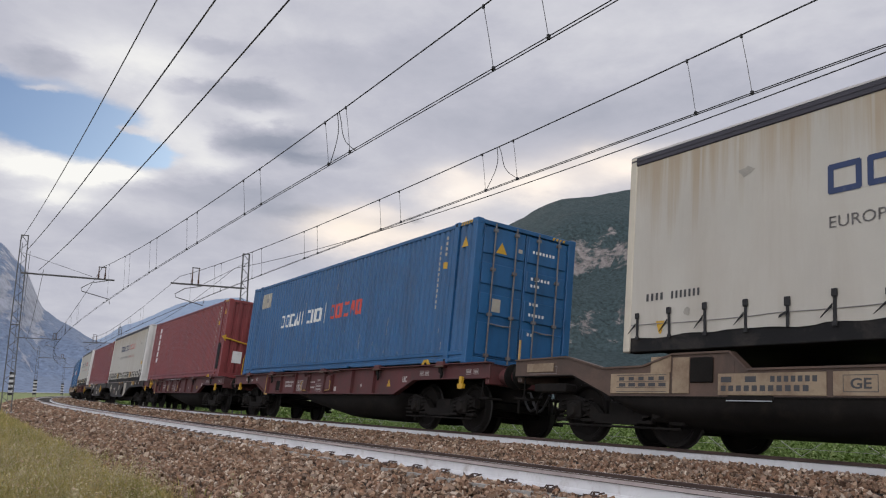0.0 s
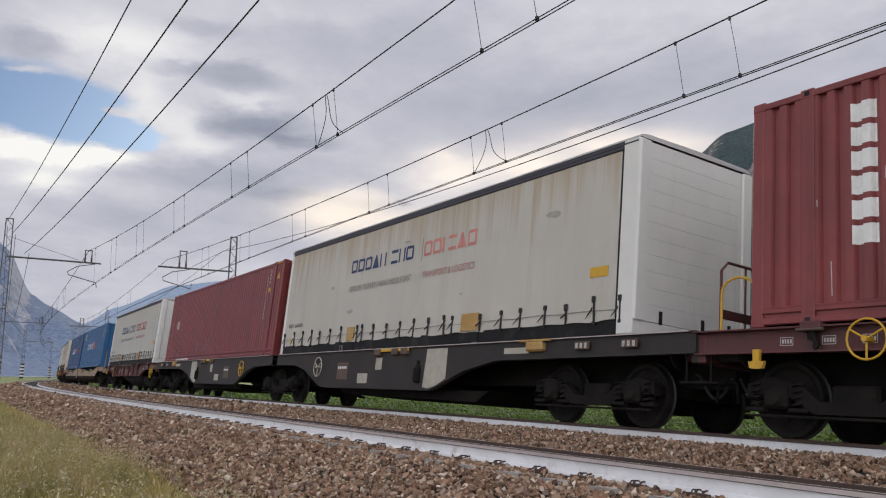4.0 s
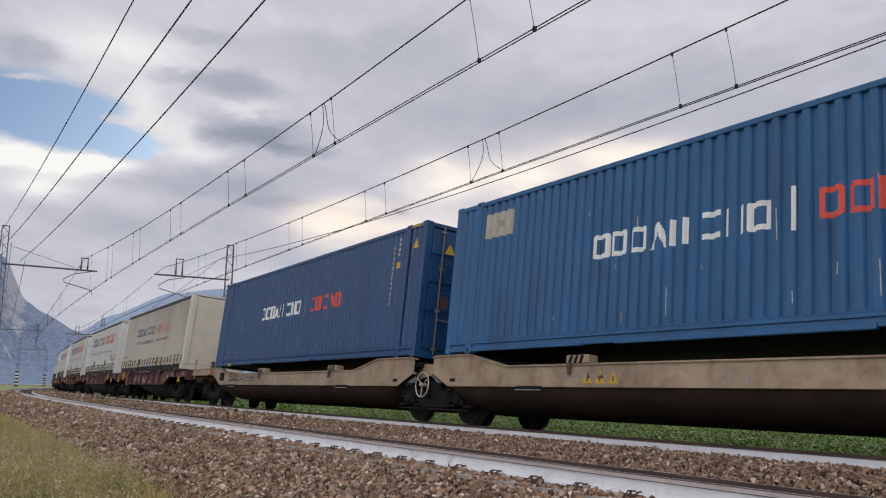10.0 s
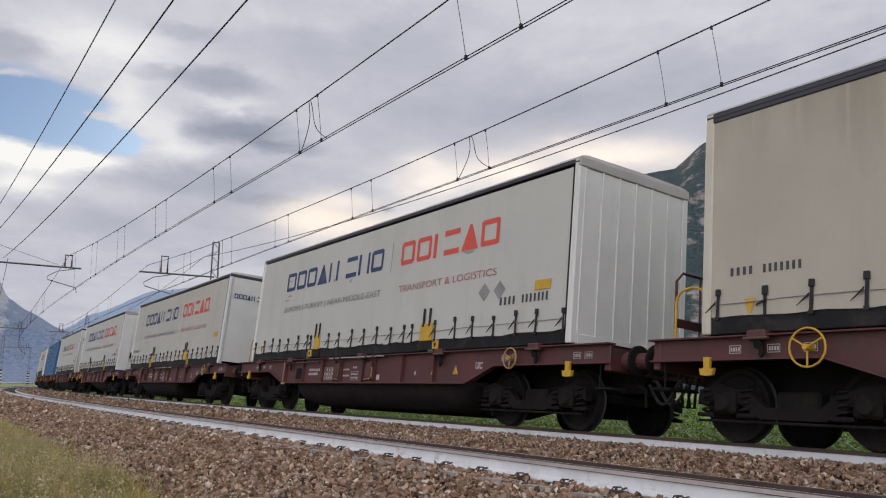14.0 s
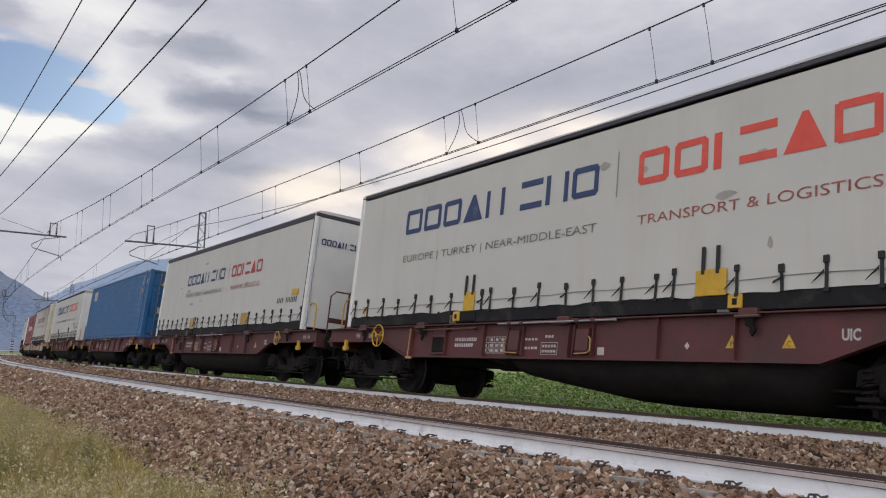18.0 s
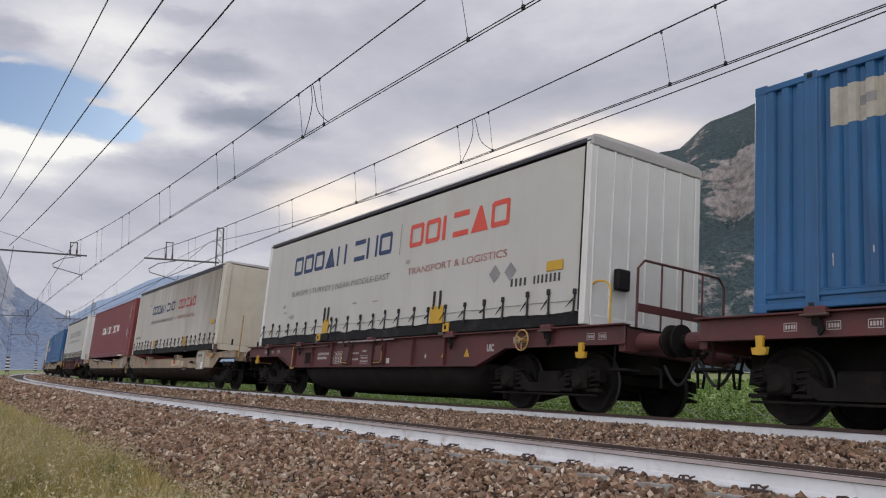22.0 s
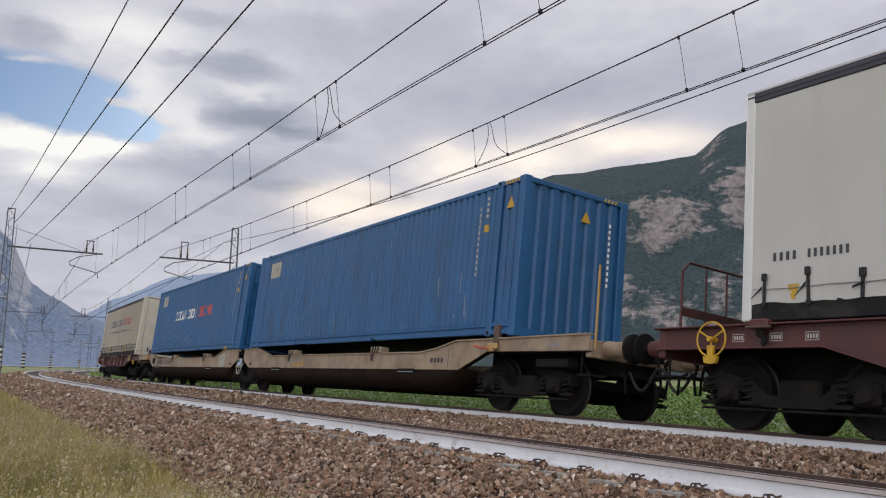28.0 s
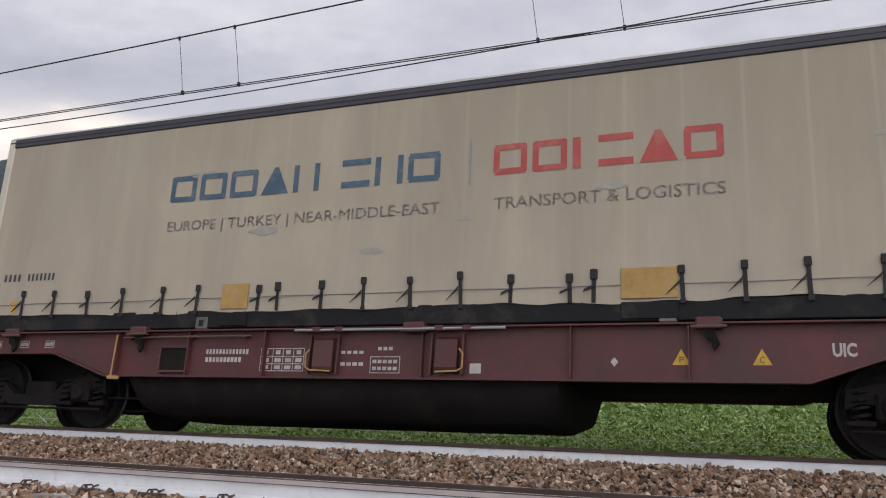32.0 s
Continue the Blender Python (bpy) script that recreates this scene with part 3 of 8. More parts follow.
build_ground()
build_bed()
build_rail(-0.7525, 1, "white-painted steel rail of the free track")
build_rail(0.7525, 1, "white-painted steel rail of the free track with polished top")
build_rail(-0.7525, 0, "white-painted steel rail of the track under the train")
build_rail(0.7525, 0, "rusty-topped steel rail of the track under the train")
build_catenary(1, 4.52, 6.6, 5.47, "dark overhead wires with droppers above the free track")
build_catenary(0, 4.66, 6.45, 5.55, "dark overhead wires with droppers above the train")
build_mountain("mountain_right", [(-62, 7.5), (-56, 11.5), (-50.6, 13.9), (-44, 14.55), (-40.8, 14.9), (-38.6, 16.6), (-34.4, 17.75), (-31, 17.2), (-27, 14.5), (-21, 14.2), (-15, 16.6), (-10, 17.8), (-5, 18.3), (4, 17), (30, 19), (60, 12), (80, 6)],
               1500, 900, M_MTN_NEAR, "steep wooded mountain with pale grey cliffs", 3)
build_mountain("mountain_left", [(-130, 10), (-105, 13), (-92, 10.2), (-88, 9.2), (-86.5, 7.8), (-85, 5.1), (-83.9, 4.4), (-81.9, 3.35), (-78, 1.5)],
               2600, 1200, M_MTN_LEFT, "rocky mountain flank with blue-grey haze in its colour", 11)
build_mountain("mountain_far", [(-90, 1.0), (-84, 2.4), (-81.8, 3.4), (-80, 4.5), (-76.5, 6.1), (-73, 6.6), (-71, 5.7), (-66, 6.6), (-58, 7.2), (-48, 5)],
               3900, 1500, M_MTN_FAR, "distant mountain range with blue haze in its colour", 23)


# ---------- the train: paints ----------
M_BLUE = mat("blue_container_paint", (0.018, 0.100, 0.240), 0.38, spec=0.45, vary=0.14, scale=1.3, fine=70, bump=0.06, dirt=(0.014, 0.055, 0.13), dirt_amount=0.4, dirt_scale=2.2, streak=1, per_piece=0.06)
M_BLUE2 = mat("dark_blue_container_paint", (0.012, 0.054, 0.15), 0.38, spec=0.45, vary=0.14, scale=1.3, fine=70, bump=0.06, dirt=(0.010, 0.035, 0.085), dirt_amount=0.4, dirt_scale=2.2, streak=1, per_piece=0.05)
M_RED = mat("oxide_red_container_paint", (0.20, 0.041, 0.041), 0.42, spec=0.42, vary=0.16, scale=1.4, fine=70, bump=0.06, dirt=(0.12, 0.026, 0.026), dirt_amount=0.4, dirt_scale=2.2, streak=1, per_piece=0.06)
M_WAGON = mat("brown_red_wagon_paint", (0.094, 0.025, 0.025), 0.6, vary=0.25, scale=1.5, fine=50, bump=0.1, dirt=(0.04, 0.028, 0.025), dirt_amount=0.4, dirt_scale=1.4, per_piece=0.12)
M_DULLBAR = mat("dull_grey_painted_steel", (0.17, 0.165, 0.17), 0.6, vary=0.25, scale=3, fine=50, bump=0.1, dirt=(0.08, 0.055, 0.045), dirt_amount=0.5, dirt_scale=3.0)
M_CREAM = mat("cream_wagon_paint", (0.315, 0.238, 0.156), 0.55, vary=0.18, scale=1.2, fine=50, bump=0.08, dirt=(0.15, 0.085, 0.05), dirt_amount=0.5, dirt_scale=2.2, per_piece=0.08)
M_BROWN = mat("brown_wagon_paint", (0.10, 0.062, 0.045), 0.6, vary=0.25, scale=1.5, fine=50, bump=0.1, dirt=(0.04, 0.03, 0.025), dirt_amount=0.4, dirt_scale=1.4, per_piece=0.1)
M_GREYWAGON = mat("sooty_dark_wagon_paint", (0.024, 0.020, 0.019), 0.7, vary=0.3, scale=1.5, fine=50, bump=0.1, dirt=(0.05, 0.036, 0.028), dirt_amount=0.3, dirt_scale=1.4, per_piece=0.1)
M_BLACK = mat("greasy_black_steel", (0.012, 0.0105, 0.0095), 0.85, spec=0.15, vary=0.4, scale=3, fine=40, bump=0.2, dirt=(0.035, 0.027, 0.021), dirt_amount=0.25, dirt_scale=2.5)
M_TROUGH = mat("dark_brown_trough_steel", (0.0258, 0.0163, 0.0122), 0.9, spec=0.08, vary=0.3, scale=1.5, fine=40, bump=0.2, dirt=(0.010, 0.008, 0.007), dirt_amount=0.4, dirt_scale=1.0)
M_TYRE = mat("worn_tread", (0.015, 0.013, 0.012), 0.6, metal=0.2, vary=0.2, scale=5, fine=30, bump=0.05)
M_YELLOW = mat("yellow_paint", (0.55, 0.32, 0.02), 0.5, vary=0.15, scale=5, fine=60, bump=0.05, dirt=(0.25, 0.14, 0.03), dirt_amount=0.3, dirt_scale=5)
M_PLATE = mat("worn_tan_plate_paint", (0.42, 0.25, 0.07), 0.6, vary=0.25, scale=5, fine=60, bump=0.05, dirt=(0.30, 0.23, 0.15), dirt_amount=0.45, dirt_scale=5)
M_PLATECREAM = mat("cream_plate_paint", (0.50, 0.41, 0.29), 0.6, vary=0.12, scale=4, fine=60, bump=0.02, dirt=(0.28, 0.20, 0.13), dirt_amount=0.3, dirt_scale=5)
M_WHITE = mat("white_marking_paint", (0.72, 0.72, 0.70), 0.6, vary=0.08, scale=5, fine=60, bump=0.0, dirt=(0.40, 0.36, 0.33), dirt_amount=0.25, dirt_scale=6)
M_MARK = mat("dusty_white_marking", (0.46, 0.43, 0.41), 0.7, vary=0.2, scale=5, fine=60, bump=0.0, dirt=(0.22, 0.15, 0.14), dirt_amount=0.4, dirt_scale=7)
M_SIGNRED = mat("red_marking_paint", (0.62, 0.07, 0.045), 0.55, vary=0.1, scale=4, fine=60, bump=0.0, dirt=(0.40, 0.22, 0.19), dirt_amount=0.2, dirt_scale=3)
M_SIGNBLUE = mat("navy_marking_paint", (0.020, 0.040, 0.115), 0.55, vary=0.1, scale=4, fine=60, bump=0.0, dirt=(0.13, 0.15, 0.19), dirt_amount=0.2, dirt_scale=3)
M_DARKRED = mat("dark_red_print", (0.36, 0.045, 0.045), 0.55, vary=0.12, scale=4, fine=60, bump=0.0, dirt=(0.36, 0.24, 0.21), dirt_amount=0.2, dirt_scale=3)
M_WEARBLUE = mat("weathered_blue_print", (0.05, 0.095, 0.15), 0.6, vary=0.15, scale=4, fine=60, bump=0.0, dirt=(0.22, 0.21, 0.19), dirt_amount=0.35, dirt_scale=4)
M_WEARRED = mat("weathered_red_print", (0.40, 0.065, 0.055), 0.6, vary=0.15, scale=4, fine=60, bump=0.0, dirt=(0.33, 0.22, 0.18), dirt_amount=0.3, dirt_scale=4)
M_INK = mat("dark_marking_paint", (0.05, 0.05, 0.055), 0.6, vary=0.1, scale=4, fine=60, bump=0.0)
M_FADED = mat("faded_grey_lettering", (0.24, 0.23, 0.23), 0.6, vary=0.2, scale=4, fine=60, bump=0.0)
M_FADEDRED = mat("faded_red_lettering", (0.52, 0.20, 0.17), 0.6, vary=0.2, scale=4, fine=60, bump=0.0)
M_PAPER = mat("grimy_label_foil", (0.40, 0.37, 0.31), 0.6, vary=0.15, scale=6, fine=60, bump=0.02, dirt=(0.3, 0.26, 0.22), dirt_amount=0.3, dirt_scale=5)
M_SMUDGE = mat("grey_smudge", (0.32, 0.30, 0.265), 0.6, vary=0.15, scale=6, fine=60, bump=0.02)
M_CURTAIN = mat("off_white_tarpaulin", (0.47, 0.45, 0.405), 0.5, vary=0.07, scale=0.7, fine=90, bump=0.08, dirt=(0.40, 0.355, 0.30), dirt_amount=0.35, dirt_scale=0.9, streak=1)
M_CURTAIN2 = mat("beige_weathered_tarpaulin", (0.42, 0.36, 0.275), 0.5, vary=0.08, scale=0.7, fine=90, bump=0.08, dirt=(0.33, 0.28, 0.225), dirt_amount=0.55, dirt_scale=0.8, streak=1)
M_CURTAIN3 = mat("clean_white_tarpaulin", (0.50, 0.485, 0.445), 0.48, vary=0.05, scale=0.7, fine=90, bump=0.06, dirt=(0.40, 0.37, 0.32), dirt_amount=0.25, dirt_scale=1.0, streak=1)
M_BOARD = mat("white_panel_paint", (0.56, 0.51, 0.42), 0.45, vary=0.08, scale=1.5, fine=60, bump=0.04, dirt=(0.30, 0.25, 0.20), dirt_amount=0.25, dirt_scale=1.6, streak=1)
M_BOARD_WHITE = mat("bright_white_panel_paint", (0.66, 0.65, 0.62), 0.45, vary=0.06, scale=1.5, fine=60, bump=0.04, dirt=(0.42, 0.39, 0.35), dirt_amount=0.2, dirt_scale=1.6, streak=1)
M_TOPRAIL = mat("dark_violet_grey_alloy", (0.045, 0.042, 0.055), 0.5, metal=0.2, vary=0.2, scale=2, fine=40, bump=0.05)
M_ROOF = mat("grey_roof_tarpaulin", (0.40, 0.38, 0.36), 0.6, vary=0.15, scale=1, fine=60, bump=0.1)
M_CHASSIS = mat("black_chassis_paint", (0.010, 0.010, 0.011), 0.7, spec=0.25, vary=0.3, scale=2, fine=50, bump=0.1, dirt=(0.07, 0.06, 0.05), dirt_amount=0.25, dirt_scale=2)
M_STRAP = mat("black_webbing", (0.018, 0.018, 0.02), 0.8, vary=0.2, scale=8, fine=90, bump=0.2)
M_GALV = mat("zinc_bar", (0.38, 0.40, 0.42), 0.4, metal=0.6, vary=0.15, scale=4, fine=50, bump=0.05)
M_RUBBER = mat("black_rubber_hose", (0.012, 0.012, 0.012), 0.6, vary=0.2, scale=8, fine=60, bump=0.1)


# ---------- lettering ----------
FONT = {}


def words(name, text, size, x, z, y, material, parent, width=None, label="", align="LEFT", sd=None, bold=0.0):
    """Flat raised lettering on a side that faces the eye."""
    key = (text, size, width, align, material.name, sd)
    if key not in FONT:
        cu = bpy.data.curves.new("lettering", "FONT")
        cu.body, cu.size, cu.extrude, cu.align_x, cu.resolution_u, cu.offset = text, size, 0.001, align, 3, bold
        ob = new("lettering", cu)
        dg = bpy.context.evaluated_depsgraph_get()
        me = bpy.data.meshes.new_from_object(ob.evaluated_get(dg))
        bpy.data.objects.remove(ob)
        xs = [v.co.x for v in me.vertices]
        k = width / (max(xs) - min(xs)) if width else 1.0
        for v in me.vertices:
            v.co = Vector((v.co.x * k, -v.co.z, v.co.y))
            if sd is not None:
                v.co = Vector((v.co.x + x, -1.2562 + fold(v.co.x + x, v.co.z + z, sd), v.co.z + z))
        me.materials.clear()
        me.materials.append(material)
        FONT[key] = me
    ob = new(name, FONT[key])
    ob.parent = parent
    if sd is None:
        ob.location = (x, y, z)
    return tagged(ob, label=label)


PITCH, DEEP = 0.2115, 0.050


def rib(x):
    """How far the corrugated wall lies back at x."""
    k = (x / PITCH) % 1.0
    if k < 0.44:
        return 0.0
    if k < 0.58:
        return DEEP * (k - 0.44) / 0.14
    if k < 0.86:
        return DEEP
    return DEEP * (1.0 - k) / 0.14


def rib_stops(a, b):
    out = [a]
    i = math.floor(a / PITCH) - 1
    while True:
        for k in (0.0, 0.44, 0.58, 0.86):
            x = (i + k) * PITCH
            if a + 1e-4 < x < b - 1e-4:
                out.append(x)
        i += 1
        if i * PITCH > b:
            break
    return sorted(out) + [b]


def patch(g, x0, x1, z0, z1, y, ribbed, slant=0.0):
    """A thin painted rectangle, leaning by slant, that follows the ribs of the wall behind it."""
    n = max(1, int((x1 - x0) / 0.09))
    xs = rib_stops(x0, x1) if ribbed else [x0 + (x1 - x0) * i / n for i in range(n + 1)]
    v = []
    for x in xs:
        d = rib(x) if ribbed else 0.0
        v += [(x, y + d, z0), (x + slant * (z1 - z0), y + d, z1)]
    g.add(v, [(2 * i, 2 * i + 2, 2 * i + 3, 2 * i + 1) for i in range(len(xs) - 1)])


def tri(g, pts, y):
    g.add([(x, y, z) for x, z in pts], [tuple(range(len(pts)))])


def cells(xs, zs, inside, y, ribbed):
    """One connected sheet of the cells of a grid whose middles lie inside a shape; it follows the ribs."""
    g, seen, faces = Geo(), {}, []

    def corner(i, j):
        if (i, j) not in seen:
            seen[i, j] = len(seen)
            g.v.append((xs[i], y + (rib(xs[i]) if ribbed else 0.0), zs[j]))
        return seen[i, j]

    for i in range(len(xs) - 1):
        for j in range(len(zs) - 1):
            if inside((xs[i] + xs[i + 1]) / 2, (zs[j] + zs[j + 1]) / 2):
                faces.append((corner(i, j), corner(i + 1, j), corner(i + 1, j + 1), corner(i, j + 1)))
    g.f, g.m = faces, [0] * len(faces)
    return g


def steps(a, b, size):
    n = max(1, math.ceil((b - a) / size))
    return [a + (b - a) * i / n for i in range(n + 1)]


def emblem(kinds, x0, x1, z0, z1, y, ribbed):
    """A row of plain bold shapes, one mesh each: f frame, w wedge, t two posts, s two slabs, l post."""
    shapes = []
    widths = {"f": 1.0, "w": 1.0, "t": 0.9, "s": 0.95, "l": 0.55, " ": 0.45}
    total = sum(widths[k] + 0.16 for k in kinds) - 0.16
    unit = (x1 - x0) / total
    x, b = x0, (z1 - z0) * (0.19 if ribbed else 0.20)
    for k in kinds:
        w = widths[k] * unit
        c, tall = x + w, z1 - z0

        def sheet_of(xa, xb, za, zb, inside=lambda a, d: True, cuts=(), rows=()):
            xs = set(rib_stops(xa, xb) if ribbed else steps(xa, xb, 0.09))
            zs = {za, zb, *rows}
            xs = sorted(xs | {q for q in cuts if xa < q < xb})
            shapes.append(cells([q for i, q in enumerate(xs) if i == 0 or q - xs[i - 1] > 1e-5], sorted(zs), inside, y, ribbed))

        if k == "f":
            e = 0.45 * b
            sheet_of(x, c, z0, z1, lambda a, d: (not (x + b < a < c - b and z0 + b < d < z1 - b)) and min(a - x, c - a) + min(d - z0, z1 - d) > e,
                     (x + b, c - b, x + e, c - e, x + e / 2, c - e / 2), (z0 + b, z1 - b, z0 + e, z1 - e, z0 + e / 2, z1 - e / 2))
        elif k == "w" and not ribbed:
            g, n = Geo(), 8
            for j in range(n + 1):
                q = j / n
                edge = (w / 2 - b * 0.4) * q
                g.v += [(x + edge + (w - 2 * edge) * i / n, y, z0 + tall * q) for i in range(n + 1)]
            g.f = [(j * (n + 1) + i, j * (n + 1) + i + 1, (j + 1) * (n + 1) + i + 1, (j + 1) * (n + 1) + i) for j in range(n) for i in range(n)]
            g.m = [0] * len(g.f)
            shapes.append(g)
        elif k == "w":
            fine = steps(x, c, 0.02)
            rows = steps(z0, z1, tall / 18)

            def leg(a, d):
                q = (d - z0) / tall
                edge = (w / 2 - b * 0.4) * q
                o = min(a - x, c - a) - edge
                return o > 0 and (o < b * 1.15 or q > 0.8)

            sheet_of(x, c, z0, z1, leg, fine, rows)
        elif k == "t":
            sheet_of(x, x + b, z0, z1, rows=steps(z0, z1, 0.1))
            sheet_of(c - b, c, z0, z1, rows=steps(z0, z1, 0.1))
        elif k == "s":
            sheet_of(x, c, z1 - b * 1.1, z1)
            sheet_of(x, c, z0, z0 + b * 1.1)
        elif k == "l":
            sheet_of(x, x + b * 1.2, z0, z1, rows=steps(z0, z1, 0.1))
        x = c + 0.16 * unit
    return shapes


def emblem_parts(shapes, material, parent, label, seed=None, end=None):
    """Link the shapes of an emblem: on a draped sheet (seed) or on an end wall at x = end."""
    for g in shapes:
        if seed is not None:
            drape(g, seed)
        if end is not None:
            g.v = [(end, a, b) for a, _, b in g.v]
        part("emblem_shape", g, material, parent, label)


FOLD = 0.009


def fold(x, z, seed, z0=0.23, z1=2.88, amp=FOLD):
    """How far a hanging sheet lies off its plane."""
    k = (z - z0) / (z1 - z0)
    w = amp * (noise.noise(Vector((x * 0.9, z * 0.35, seed))) + 0.5 * noise.noise(Vector((x * 3.0, z * 0.8, seed))))
    w += amp * 1.6 * (1 - k) ** 3 * noise.noise(Vector((x * 2.3, 2.0, seed)))
    # puckers of the hem between the straps, faint upright bows over the roof poles
    w += amp * 1.9 * max(0.0, 1 - 7 * k) * (noise.noise(Vector((x * 4.6, z * 3.0, seed + 5))) + 0.6 * noise.noise(Vector((x * 9.0, z * 9.0, seed + 7))))
    w -= amp * 0.45 * math.exp(-(((x / 0.62 + 0.5) % 1.0 - 0.5) / 0.13) ** 2) * min(1.0, 2 * k)
    return w * min(1, 6 * (1 - k) + 0.1)


def drape(g, seed, y=-1.256):
    """Lay flat print on the folds of the sheet."""
    if isinstance(g, Geo):
        g.v = [(a, y + fold(a, c, seed), c) for a, _, c in g.v]
    else:
        for vert in g.vertices:
            vert.co.y = y + fold(vert.co.x, vert.co.z, seed)
    return g


def code_bars(n, x0, z0, dx, dz, w, h, y, ribbed=False):
    """Marks that nobody can read: n plain bars in a row."""
    g = Geo()
    for i in range(n):
        patch(g, x0 + dx * i, x0 + dx * i + w, z0 + dz * i, z0 + dz * i + h, y, ribbed)
    return g


def warn_triangle(parent, x, z, y, size, name="warning_triangle"):
    g = Geo()
    tri(g, [(x - size / 2, z), (x + size / 2, z), (x, z + size * 0.9)], y)
    part(name, g, M_YELLOW, parent, "small yellow warning triangle")


# ---------- loads ----------
HL = 6.93


def corrugated(x0, x1, z0, z1, y, flip=1):
    """A ribbed wall along x whose ribs stand out towards the eye (flip 1) or away."""
    g = Geo()
    xs = rib_stops(x0, x1)
    v = []
    for x in xs:
        d = rib(x) * flip
        v += [(x, y + d, z0), (x, y + d, z1)]
    g.add(v, [(2 * i, 2 * i + 2, 2 * i + 3, 2 * i + 1) for i in range(len(xs) - 1)])
    return g


def turn_end(g, x, sign):
    """Turn a wall built along x into an end wall at x."""
    g.v = [(x - sign * b, a, c) for a, b, c in g.v]
    return g


